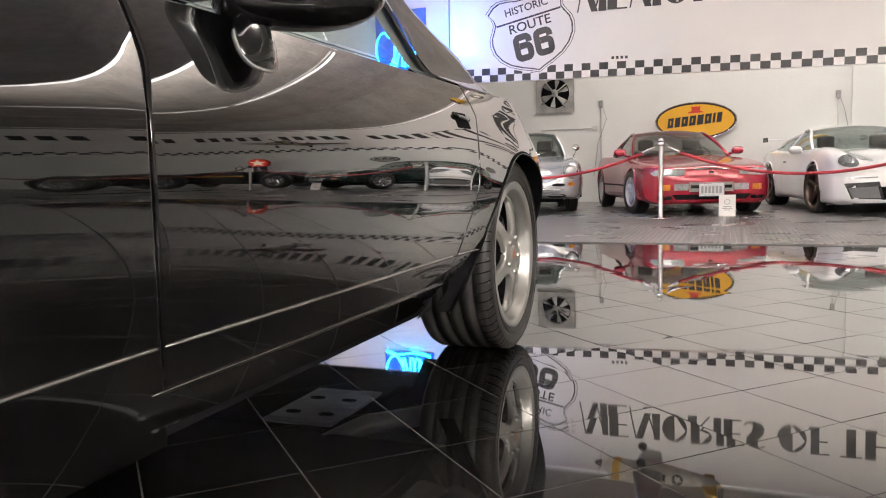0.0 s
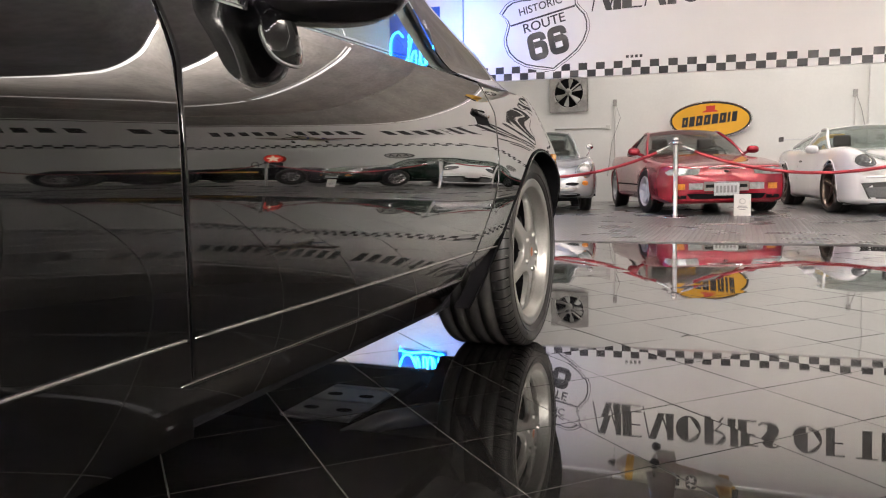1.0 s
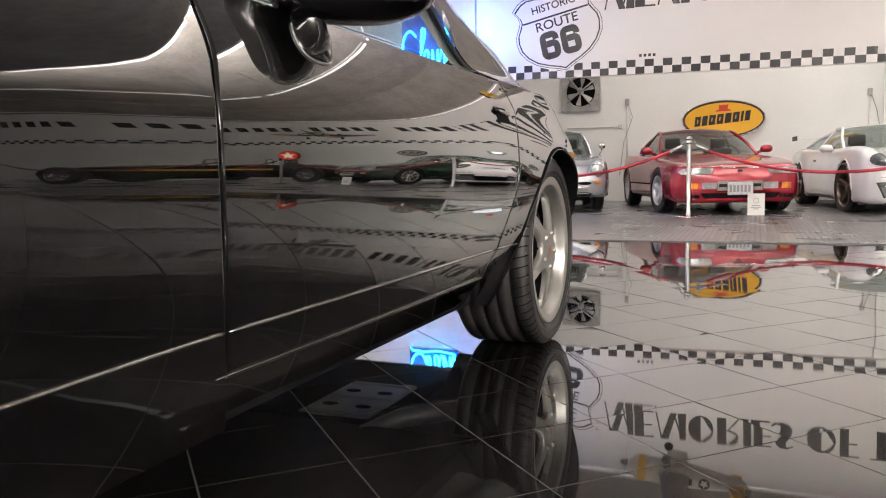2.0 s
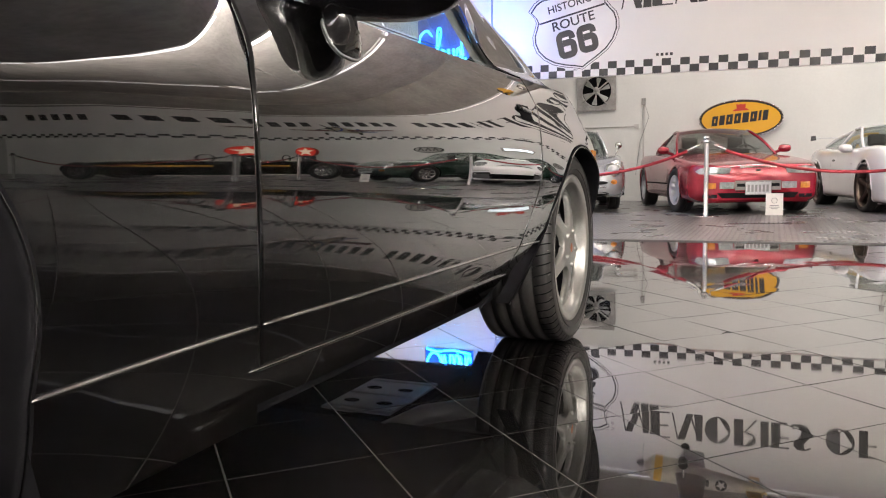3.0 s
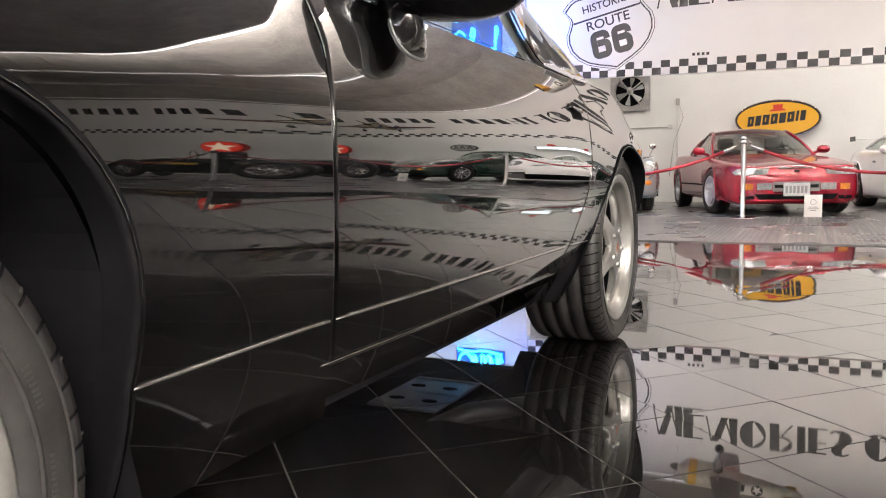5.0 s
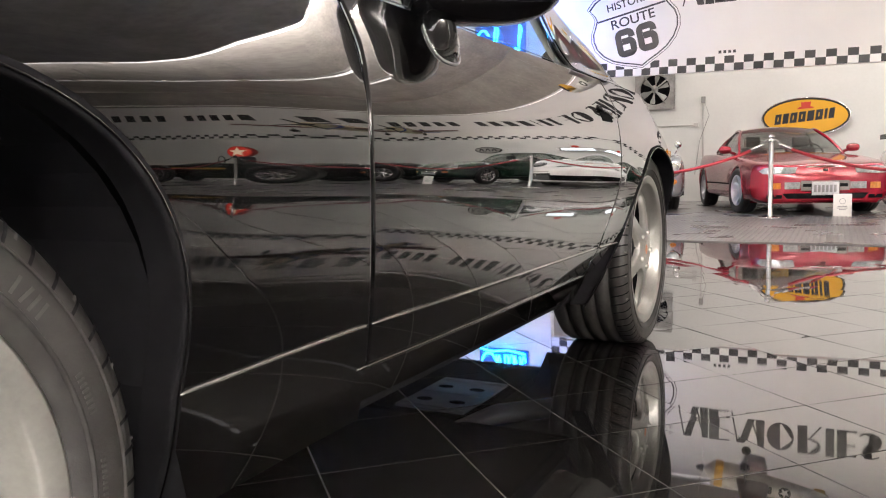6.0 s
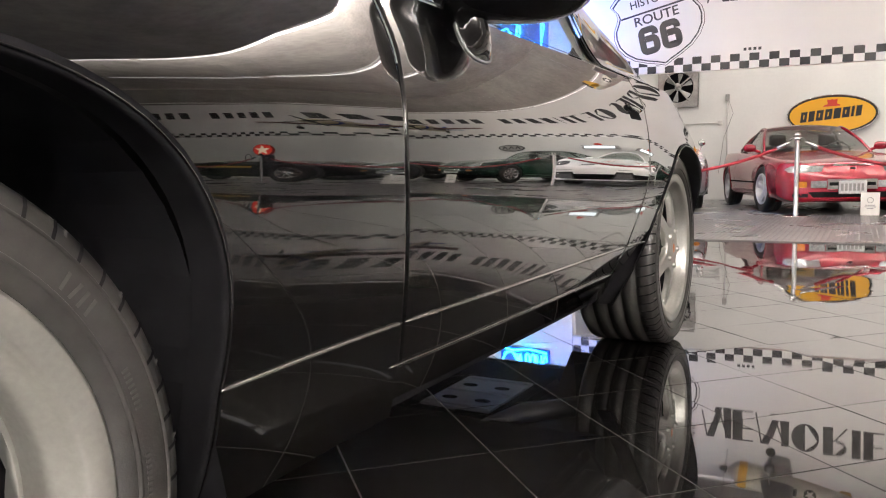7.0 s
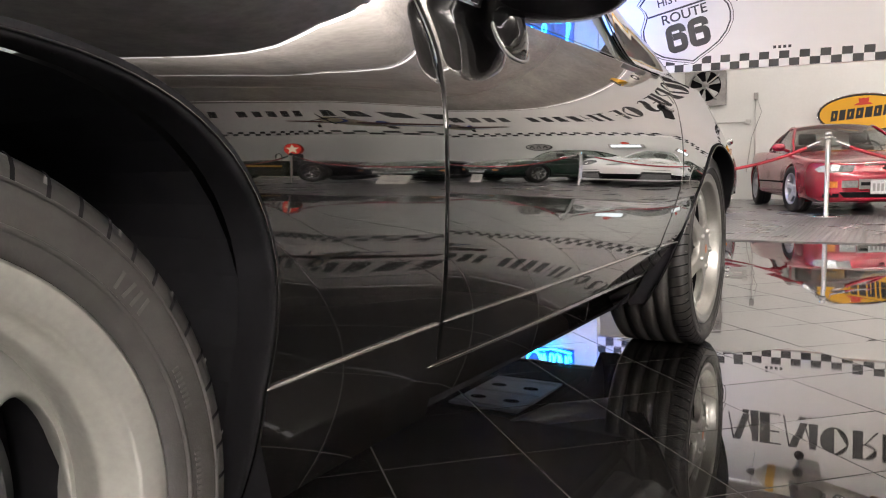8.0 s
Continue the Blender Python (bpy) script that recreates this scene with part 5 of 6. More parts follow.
class Shell:
    """A lofted car body, nose towards -y, with wheel openings; patches can be laid on it."""

    def __init__(self, name, parent, spec, mat):
        self.parent, self.spec, self.mat = parent, spec, mat
        y0, y1 = spec["y"]
        ny, nv = 110, 34
        ys = [y0 + (y1 - y0) * (0.5 - 0.5 * math.cos(math.pi * k / ny)) * 0.55 + (y1 - y0) * (k / ny) * 0.45 for k in range(ny + 1)]
        verts, faces, inside = [], [], []
        for y in ys:
            w, zb, zs, zc = spec["w"](y), spec["zb"](y), spec["zs"](y), spec["zc"](y)
            zm = zb + (zs - zb) * 0.5
            sec = spline([(0.86 * w, zb), (0.965 * w, zb + 0.05), (0.995 * w, zb + (zs - zb) * 0.3), (w, zm), (0.985 * w, zb + (zs - zb) * 0.75),
                          (0.93 * w, zs - 0.02), (0.80 * w, zs + 0.004), (0.62 * w, zs * 0.45 + zc * 0.55 - 0.004), (0.36 * w, zc - 0.012), (0.0, zc)], nv)
            sec = [Vector((0.0, zb))] + sec
            for p in sec:
                verts.append(Vector((max(p[0], 0), y, p[1])))
                q = False
                for cy, cz, r in spec["arches"]:
                    d = math.hypot(y - cy, p[1] - cz)
                    if d < r and p[0] > 0.7 * w:
                        q = True
                        if d > r - 0.045:
                            verts[-1] = Vector((p[0], cy + (y - cy) * r / d, cz + (p[1] - cz) * r / d))
                inside.append(q)
        nv += 1
        n = nv + 1
        for i in range(ny):
            for k in range(nv):
                f = (i * n + k, i * n + k + 1, (i + 1) * n + k + 1, (i + 1) * n + k)
                if not all(inside[v] for v in f):
                    faces.append(f)
        faces.append(tuple(range(n)))
        faces.append(tuple(ny * n + k for k in range(n - 1, -1, -1)))
        base = len(verts)
        verts += [Vector((-v.x, v.y, v.z)) for v in verts]
        faces += [tuple(base + v for v in reversed(f)) for f in faces]
        self.tree = BVHTree.FromPolygons(verts, faces)
        used = sorted({v for f in faces for v in f})
        remap = {v: k for k, v in enumerate(used)}
        self.body = link(name, [verts[v] for v in used], [tuple(remap[v] for v in f) for f in faces], mat, parent, smooth=True)
        bm = bmesh.new()
        bm.from_mesh(self.body.data)
        bmesh.ops.remove_doubles(bm, verts=bm.verts, dist=0.0008)
        bmesh.ops.recalc_face_normals(bm, faces=bm.faces)
        bm.to_mesh(self.body.data)
        bm.free()
        self.body.data.polygons.foreach_set("use_smooth", [True] * len(self.body.data.polygons))

    def drop(self, a, b, way):
        """The place on the body in front of, beside or above a point."""
        a += 0.00013
        if way == "front":
            hit = self.tree.ray_cast(Vector((a, -6, b)), Vector((0, 1, 0)))
        elif way == "side":
            hit = self.tree.ray_cast(Vector((-6, a, b)), Vector((1, 0, 0)))
        elif way == "far_side":
            hit = self.tree.ray_cast(Vector((6, a, b)), Vector((-1, 0, 0)))
        else:
            hit = self.tree.ray_cast(Vector((a, b, 6)), Vector((0, 0, -1)))
        look_way = {"front": Vector((0, 1, 0)), "side": Vector((1, 0, 0)), "far_side": Vector((-1, 0, 0)), "top": Vector((0, 0, -1))}[way]
        if hit[1] is not None and hit[1].dot(look_way) > 0:
            return hit[0], -hit[1]
        return hit[0], hit[1]

    def patch(self, name, outline, mat, way="front", lift=0.006, label="", cuts=2, bulge=0.0):
        """A plate that follows the body, from an outline seen from the front, side or top, with an edge down to the body."""
        bm = bmesh.new()
        f = bm.faces.new([bm.verts.new((a, 0, b)) for a, b in outline])
        bmesh.ops.triangulate(bm, faces=[f])
        if cuts:
            bmesh.ops.subdivide_edges(bm, edges=bm.edges[:], cuts=cuts, use_grid_fill=True)
        ca = sum(p[0] for p in outline) / len(outline)
        cb = sum(p[1] for p in outline) / len(outline)
        rad = max(math.hypot(p[0] - ca, p[1] - cb) for p in outline)
        ok = True
        for v in bm.verts:
            p, n = self.drop(v.co.x, v.co.z, way)
            if p is None:
                p, n = self.drop(v.co.x * 0.93, v.co.z + 0.035, way)
            if p is None:
                ok = False
                continue
            q = math.hypot(v.co.x - ca, v.co.z - cb) / rad
            v.co = p + n * (lift + bulge * max(1 - q * q, 0))
        if not ok:
            bad = [v for v in bm.verts if abs(v.co.y) < 1e-9 and way in ("front",)]
            bmesh.ops.delete(bm, geom=bad, context="VERTS")
        bmesh.ops.recalc_face_normals(bm, faces=bm.faces)
        ext = bmesh.ops.extrude_face_region(bm, geom=bm.faces[:])["geom"]
        moved = [v for v in ext if isinstance(v, bmesh.types.BMVert)]
        sink = {"front": Vector((0, 1, 0)), "side": Vector((1, 0, 0)), "far_side": Vector((-1, 0, 0)), "top": Vector((0, 0, -1))}[way]
        for v in moved:
            v.co += sink * (lift + 0.01)
        bmesh.ops.recalc_face_normals(bm, faces=bm.faces)
        return part(name, bm, mat, self.parent, label, smooth=False)

    def cabin(self, c, mat, glass, seat_mat):
        """Roof, pillars, panes and seats: c holds the lengthwise places, heights and half-widths."""
        P = self.parent
        yb, yt, yr, ye = c["y"]
        zb, zt, zr, ze = c["z"]
        wb, wt, we = c["w"]
        n = 14

        def bow(y, x, w, k):
            return y + k * (x / w) ** 2

        def grid(name, fa, fb, mt, label="", m=10, inset=0.0, crown=0.0):
            verts, faces = [], []
            for i in range(m + 1):
                t = i / m
                for k in range(n + 1):
                    s = -1 + 2 * k / n
                    a, b = fa(s), fb(s)
                    p = a.lerp(b, t)
                    p.z += crown * 4 * t * (1 - t)
                    verts.append(p)
            for i in range(m):
                for k in range(n):
                    faces.append((i * (n + 1) + k, i * (n + 1) + k + 1, (i + 1) * (n + 1) + k + 1, (i + 1) * (n + 1) + k))
            ob = link(name, verts, faces, mt, P, label, smooth=True)
            return ob

        base = lambda s: Vector((s * wb * 0.97, bow(yb, s, 1, 0.20), zb + 0.02 * (1 - s * s)))
        front = lambda s: Vector((s * wt, bow(yt, s, 1, 0.10), zt - 0.045 * s * s))
        rear = lambda s: Vector((s * wt * 0.97, bow(yr, s, 1, -0.04), zr - 0.045 * s * s))
        tail = lambda s: Vector((s * we, bow(ye, s, 1, -0.16), ze + 0.01 * (1 - s * s)))
        grid("windscreen", base, front, glass, "curved windscreen glass", crown=0.02)
        grid("roof", front, rear, mat, crown=0.035 if zr > zt - 0.1 else 0.02)
        grid("rear_window", rear, tail, glass, "sloping rear window", crown=0.03)
        for sx in (-1, 1):
            a, b, d, e = base(sx), front(sx), rear(sx), tail(sx)
            rail = spline([a + Vector((-sx * 0.0, -0.02, -0.02)), a.lerp(b, 0.5) + Vector((sx * 0.012, 0, 0.02)), b, b.lerp(d, 0.5) + Vector((sx * 0.012, 0, 0.018)), d, d.lerp(e, 0.5) + Vector((sx * 0.012, 0, 0.018)), e], 30)
            tube("roof_rail", rail, [0.022 if 0 < k < 30 else 0.018 for k in range(31)], mat, P, sides=10)
            sill = [Vector((sx * wb * 1.0, a.y, zb - 0.02)), Vector((sx * wb * 1.02, (a.y + e.y) / 2, zb - 0.012)), Vector((sx * we, e.y, ze - 0.02))]
            low = spline(sill, 20)
            verts, faces = [], []
            for k in range(21):
                u = k / 20
                top = rail[int(round(u * 30))]
                verts += [low[k] + Vector((-sx * 0.012, 0, 0)), low[k].lerp(top, 0.5) + Vector((sx * 0.006, 0, 0)), top + Vector((-sx * 0.006, 0, 0))]
            for k in range(20):
                faces += [(3 * k, 3 * k + 1, 3 * k + 4, 3 * k + 3), (3 * k + 1, 3 * k + 2, 3 * k + 5, 3 * k + 4)]
            link("side_window", verts, faces, glass, P, "side glass", smooth=True)
            u = c.get("bpost", 0.66)
            tube("door_post", [low[int(u * 20)] + Vector((sx * 0.004, 0, 0)), low[int(u * 20)].lerp(rail[int(u * 30)], 0.5) + Vector((sx * 0.010, 0, 0)), rail[int(u * 30)]], 0.022, c.get("post_mat", mat), P, sides=8)
            tube("belt_trim", [p + Vector((sx * 0.004, 0, 0.0)) for p in low], 0.010, c.get("trim_mat", MAT_BLACK), P, sides=8)
            y_s = yb + (yr - yb) * 0.62
            bm = box_bm(sx * wb * 0.48 - 0.22, sx * wb * 0.48 + 0.22, y_s, y_s + 0.13, zb - 0.35, zt - 0.30, 0.05, 3)
            box_bm(sx * wb * 0.48 - 0.12, sx * wb * 0.48 + 0.12, y_s + 0.03, y_s + 0.12, zt - 0.30, zt - 0.13, 0.035, 3, bm)
            part("seat", bm, seat_mat, P, "car seat seen through the glass")
        ring = [Vector((wb * 0.48 + 0.17 * math.cos(a), yb + 0.42 + 0.05 * math.sin(a), zb - 0.02 + 0.16 * math.sin(a))) for a in np.linspace(0, 2 * math.pi, 28, endpoint=False)]
        tube("steering_wheel", ring, 0.012, MAT_BLACK, P, closed=True, sides=8)
        box("dashboard", -wb * 0.86, wb * 0.86, yb + 0.16, yb + 0.46, zb - 0.16, zb - 0.01, MAT_BLACK, P, bevel=0.03)

    def liner(self):
        for cy, cz, r in self.spec["arches"]:
            w = self.spec["w"](cy)
            for sx in (-1, 1):
                verts, m = [], 24
                for k in range(m + 1):
                    a = radians(-15 + 210 * k / m)
                    y, z = cy + (r + 0.004) * math.cos(a), cz + (r + 0.004) * math.sin(a)
                    verts += [(sx * (w - 0.02), y, z), (sx * (w - 0.34), y, z)]
                faces = [(2 * k, 2 * k + 1, 2 * k + 3, 2 * k + 2) for k in range(m)] + [tuple(2 * k + 1 for k in range(m + 1))]
                lip = []
                for k in range(41):
                    a = radians(-4 + 188 * k / 40)
                    p = self.drop(cy + (r + 0.018) * math.cos(a), cz + (r + 0.018) * math.sin(a), "side" if sx < 0 else "far_side")[0]
                    if p is not None and abs(p.x) > 0.6 * w:
                        lip.append((p.x - sx * 0.006, cy + (r + 0.002) * math.cos(a), cz + (r + 0.002) * math.sin(a)))
                tube("arch_lip", lip, 0.016, self.mat, self.parent, sides=10)
                link("wheel_well", verts, faces, MAT_DARK, self.parent, "dark wheel well")
        y0, y1 = self.spec["y"]
        w = min(self.spec["w"](0), self.spec["w"](y0 + 1))
        box("floor_pan", -w * 0.62, w * 0.62, y0 + 0.25, y1 - 0.25, self.spec["zb"](0) - 0.01, self.spec["zb"](0) + 0.05, MAT_DARK, self.parent)


def far_wheel(parent, x, y, r, w, rim, mat, spokes=5, steer=0.0, dish=0.02, thick=0.05):
    """Tyre, rim, spokes and hub; x < 0 wheels face -x."""
    sx = 1 if x > 0 else -1
    wh = new("wheel")
    wh.parent = parent
    wh.matrix_local = pose(x, y, r, 0, 0, steer + (0 if sx > 0 else 180))
    h = w / 2
    lathe("tyre", [(rim, -h * 0.85), (rim + 0.02, -h), (r - 0.03, -h), (r - 0.008, -h * 0.88), (r, -h * 0.7), (r, -0.25 * h), (r - 0.006, -0.22 * h), (r - 0.006, -0.14 * h), (r, -0.11 * h), (r, 0.11 * h),
                   (r - 0.006, 0.14 * h), (r - 0.006, 0.22 * h), (r, 0.25 * h), (r, h * 0.7), (r - 0.008, h * 0.88), (r - 0.03, h), (rim + 0.02, h), (rim, h * 0.85)], MAT_RUBBER, wh, "black rubber tyre", segs=64, axis="X")
    lathe("rim", [(rim - 0.004, h * 0.80), (rim + 0.006, h * 0.92), (rim, h * 0.95), (rim - 0.014, h * 0.88), (rim - 0.022, h * 0.6), (rim - 0.024, -h * 0.6)], mat, wh, segs=64, axis="X")
    lathe("brake_disc", [(0.05, 0.0), (rim * 0.72, 0.0), (rim * 0.72, -0.03)], MAT_DISC, wh, segs=40, axis="X").location = (h * 0.2, 0, 0)
    lathe("hub", [(0.0001, h * 0.80 - dish), (0.03, h * 0.80 - dish), (0.055, h * 0.72 - dish), (0.06, h * 0.4)], mat, wh, segs=24, axis="X")
    for k in range(spokes):
        a = 2 * math.pi * k / spokes + 0.3
        verts = []
        for rr, half, xx in ((0.04, thick * 0.55, h * 0.76 - dish), (rim * 0.55, thick * 0.42, h * 0.74 - dish * 0.7), (rim - 0.012, thick * 0.62, h * 0.80)):
            for d, dx in ((-half, -0.012), (-half * 0.6, 0.0), (half * 0.6, 0.0), (half, -0.012)):
                verts.append((xx + dx, rr * math.cos(a) - d * math.sin(a), rr * math.sin(a) + d * math.cos(a)))
        faces = []
        for i in range(2):
            for j in range(3):
                faces.append((i * 4 + j, i * 4 + j + 1, (i + 1) * 4 + j + 1, (i + 1) * 4 + j))
        m = len(verts)
        verts += [(v[0] - 0.035, v[1], v[2]) for v in verts]
        for i in range(2):
            for j in (0, 3):
                faces.append((i * 4 + j, (i + 1) * 4 + j, m + (i + 1) * 4 + j, m + i * 4 + j))
        link("spoke", verts, faces, mat, wh, smooth=True)
    return wh


def ellipse(cx, cz, rx, rz, n=24, turn=0.0):
    c, s = math.cos(turn), math.sin(turn)
    out = []
    for k in range(n):
        a = 2 * math.pi * k / n
        x, z = rx * math.cos(a), rz * math.sin(a)
        out.append((cx + x * c - z * s, cz + x * s + z * c))
    return out


def flip(outline):
    return [(-x, z) for x, z in reversed(outline)]


def rect(x0, x1, z0, z1, slant=0.0):
    return [(x0, z0), (x1, z0), (x1 + slant, z1), (x0 + slant, z1)]


def plate(shell, x, z, w, h, mat, ink):
    """A number plate: frame, face and plain bars."""
    p, _ = shell.drop(x, z, "front")
    pl = new("number_plate")
    pl.parent = shell.parent
    pl.location = (x, p.y - 0.015, z)
    box("plate", -w / 2, w / 2, -0.006, 0.0, -h / 2, h / 2, mat, pl, "pale number plate", bevel=0.003)
    for k in range(6):
        x0 = -w * 0.42 + w * 0.145 * k
        box("plate_bar", x0, x0 + w * 0.09, -0.009, -0.006, -h * 0.28, h * 0.26, ink, pl)
    tube("plate_frame", [(-w / 2, -0.004, -h / 2), (w / 2, -0.004, -h / 2), (w / 2, -0.004, h / 2), (-w / 2, -0.004, h / 2)], 0.006, MAT_CHROME, pl, closed=True, sides=6)


def wing_mirror(parent, sx, x, y, z, w, h, mat):
    m = new("wing_mirror")
    m.parent = parent
    verts, faces = [], []
    for i in range(11):
        s = -1 + 0.2 * i
        f = max(1 - abs(s) ** 3, 0) ** 0.5
        for k in range(16):
            a = 2 * math.pi * k / 16
            verts.append((sx * (x + w * 0.5 + w * 0.5 * s), y + 0.07 * f * math.cos(a), z + h * 0.5 * f * math.sin(a)))
    for i in range(10):
        for k in range(16):
            faces.append((i * 16 + k, i * 16 + (k + 1) % 16, (i + 1) * 16 + (k + 1) % 16, (i + 1) * 16 + k))
    link("mirror_shell", verts, faces, mat, m, smooth=True)
    tube("mirror_arm", [(sx * (x - 0.06), y + 0.02, z - h * 0.55), (sx * (x + 0.05), y, z - h * 0.2)], 0.022, mat, m, sides=8)


MAT_RED = plain("red_metallic_paint", (0.29, 0.006, 0.022), rough=0.26, coat=0.8, metal=0.25, stain=0.03, grain=0.05, grain_scale=300)
MAT_WHITE = plain("white_car_paint", (0.78, 0.78, 0.79), rough=0.15, coat=1.0, stain=0.01)
MAT_SILVERCAR = plain("silver_metallic_paint", (0.56, 0.57, 0.59), rough=0.22, coat=1.0, metal=0.6, stain=0.04)
MAT_GREEN = plain("dark_green_paint", (0.008, 0.03, 0.017), rough=0.10, coat=1.0, stain=0.05)
MAT_CARGLASS = pane("car_glass", (0.58, 0.63, 0.61), 1.5)
MAT_SEAT = plain("grey_seat_cloth", (0.06, 0.055, 0.055), rough=0.8, grain=0.2)
MAT_MESH = plain("grey_intake_mesh", (0.10, 0.10, 0.105), rough=0.6, grain=0.5, grain_scale=160)
MAT_SMOKED = plain("smoky_lamp_glass", (0.10, 0.105, 0.11), rough=0.12, metal=0.3, stain=0.5, stain_scale=30, grain=0.3, grain_scale=90)
MAT_LENS = plain("clear_lamp_lens", (0.58, 0.59, 0.60), rough=0.12, metal=0.55, stain=0.3, stain_scale=22, grain=0.2, grain_scale=90)
MAT_AMBERLAMP = plain("amber_lamp_lens", (0.60, 0.20, 0.03), rough=0.15, coat=0.6, stain=0.2, stain_scale=30)
MAT_GREYTRIM = plain("grey_bumper_trim", (0.20, 0.19, 0.18), rough=0.4, metal=0.3, grain=0.1)
MAT_PLATE = plain("plate_face", (0.55, 0.56, 0.58), rough=0.4, stain=0.15, stain_scale=30)
MAT_BRONZE = plain("dark_bronze_wheel", (0.16, 0.13, 0.11), rough=0.3, metal=0.9, stain=0.1)
MAT_YELLOWSEAT = plain("yellow_harness", (0.70, 0.42, 0.03), rough=0.6, grain=0.1)


MAT_ALLOY = plain("bright_alloy_wheel", (0.62, 0.63, 0.66), rough=0.3, metal=0.45, stain=0.05, stain_scale=14)


# ---- red coupe
def red_coupe(m):
    car = thing("red_coupe", m, "metallic red two-door sports coupe with pop-style front lamps", "car", "cars of the far row")
    fy, ry = -1.225, 1.225
    spec = dict(y=(-2.13, 2.10), w=knots([(-2.13, 0.62), (-2.07, 0.75), (-1.93, 0.83), (-1.7, 0.875), (-1.2, 0.895), (0.0, 0.88), (1.2, 0.90), (1.8, 0.86), (2.05, 0.72), (2.10, 0.60)]),
                zb=knots([(-2.13, 0.20), (-2.0, 0.165), (-1.6, 0.17), (0, 0.18), (1.6, 0.2), (2.1, 0.32)]),
                zs=knots([(-2.13, 0.625), (-2.08, 0.655), (-1.95, 0.682), (-1.6, 0.722), (-1.2, 0.765), (-0.7, 0.80), (0.2, 0.83), (1.2, 0.86), (1.8, 0.85), (2.10, 0.78)]),
                zc=knots([(-2.13, 0.635), (-2.08, 0.668), (-1.95, 0.70), (-1.6, 0.745), (-1.2, 0.79), (-0.7, 0.845), (0.2, 0.87), (1.2, 0.90), (1.8, 0.88), (2.10, 0.79)]),
                arches=[(fy, 0.315, 0.345), (ry, 0.315, 0.345)])
    sh = Shell("body", car, spec, MAT_RED)
    sh.liner()
    sh.cabin(dict(y=(-0.82, -0.02, 0.62, 1.72), z=(0.83, 1.235, 1.20, 0.90), w=(0.74, 0.55, 0.60), bpost=0.60, post_mat=MAT_BLACK), MAT_RED, MAT_CARGLASS, MAT_SEAT)
    for f in (lambda o: o, flip):
        sh.patch("headlamp", f([(0.37, 0.548), (0.62, 0.535), (0.74, 0.540), (0.77, 0.575), (0.72, 0.614), (0.60, 0.626), (0.34, 0.624)]), MAT_LENS, lift=0.010, label="clear wraparound headlamp", bulge=0.01)
        sh.patch("bumper_lamp", f(rect(0.30, 0.49, 0.345, 0.432)), MAT_LENS, lift=0.008, label="rectangular clear bumper lamp")
        sh.patch("indicator", f(rect(0.54, 0.66, 0.347, 0.424)), MAT_AMBERLAMP, lift=0.008, label="amber indicator")
        sh.patch("air_slot", f(rect(0.52, 0.70, 0.225, 0.27)), MAT_DARK, lift=0.004)
    sh.patch("bumper_band", rect(-0.29, 0.29, 0.325, 0.450), MAT_GREYTRIM, lift=0.010, label="grey trim band between the bumper lamps")
    sh.patch("upper_intake", rect(-0.27, 0.27, 0.370, 0.412), MAT_DARK, lift=0.013)
    sh.patch("lower_intake", [(-0.46, 0.222), (0.46, 0.222), (0.52, 0.290), (-0.52, 0.290)], MAT_DARK, lift=0.006, label="dark lower intake")
    sh.patch("front_lip", rect(-0.64, 0.64, 0.180, 0.214), MAT_RED, lift=0.022, label="red lip below the intake")
    sh.patch("bumper_crease", rect(-0.68, 0.68, 0.306, 0.314), MAT_DARK, lift=0.003)
    sh.patch("nose_vent", [(-0.24, 0.618), (0.24, 0.618), (0.22, 0.634), (-0.22, 0.634)], MAT_CHROME, lift=0.004, label="bright vent strip across the nose")
    sh.patch("nose_badge", ellipse(0, 0.585, 0.035, 0.016, 12), MAT_CHROME, lift=0.006, cuts=0)
    plate(sh, 0.0, 0.350, 0.33, 0.17, MAT_PLATE, MAT_CARD_INK)
    for sx, way in ((-1, "side"), (1, "far_side")):
        sh.patch("rub_strip", rect(-0.80, 0.85, 0.395, 0.415), MAT_DARK, way=way, lift=0.004)
        sh.patch("door_gap", rect(-0.745, -0.737, 0.24, 0.80), MAT_DARK, way=way, lift=0.002)
        sh.patch("door_gap", rect(0.585, 0.593, 0.24, 0.83), MAT_DARK, way=way, lift=0.002)
        sh.patch("door_lock", ellipse(0.5, 0.74, 0.018, 0.018, 12), MAT_BLACK, way=way, lift=0.004, cuts=0)
        wing_mirror(car, sx, 0.80, -0.50, 0.90, 0.19, 0.12, MAT_RED)
        for y in (fy, ry):
            far_wheel(car, sx * 0.785, y, 0.315, 0.215, 0.210, MAT_ALLOY, 5, steer=8 if y < 0 else 0, thick=0.095)
    tube("wiper", [(-0.55, -0.70, 0.87), (-0.1, -0.62, 0.905)], 0.008, MAT_BLACK, car, sides=6)
    tube("wiper", [(0.05, -0.72, 0.875), (0.52, -0.60, 0.90)], 0.008, MAT_BLACK, car, sides=6)
    return car


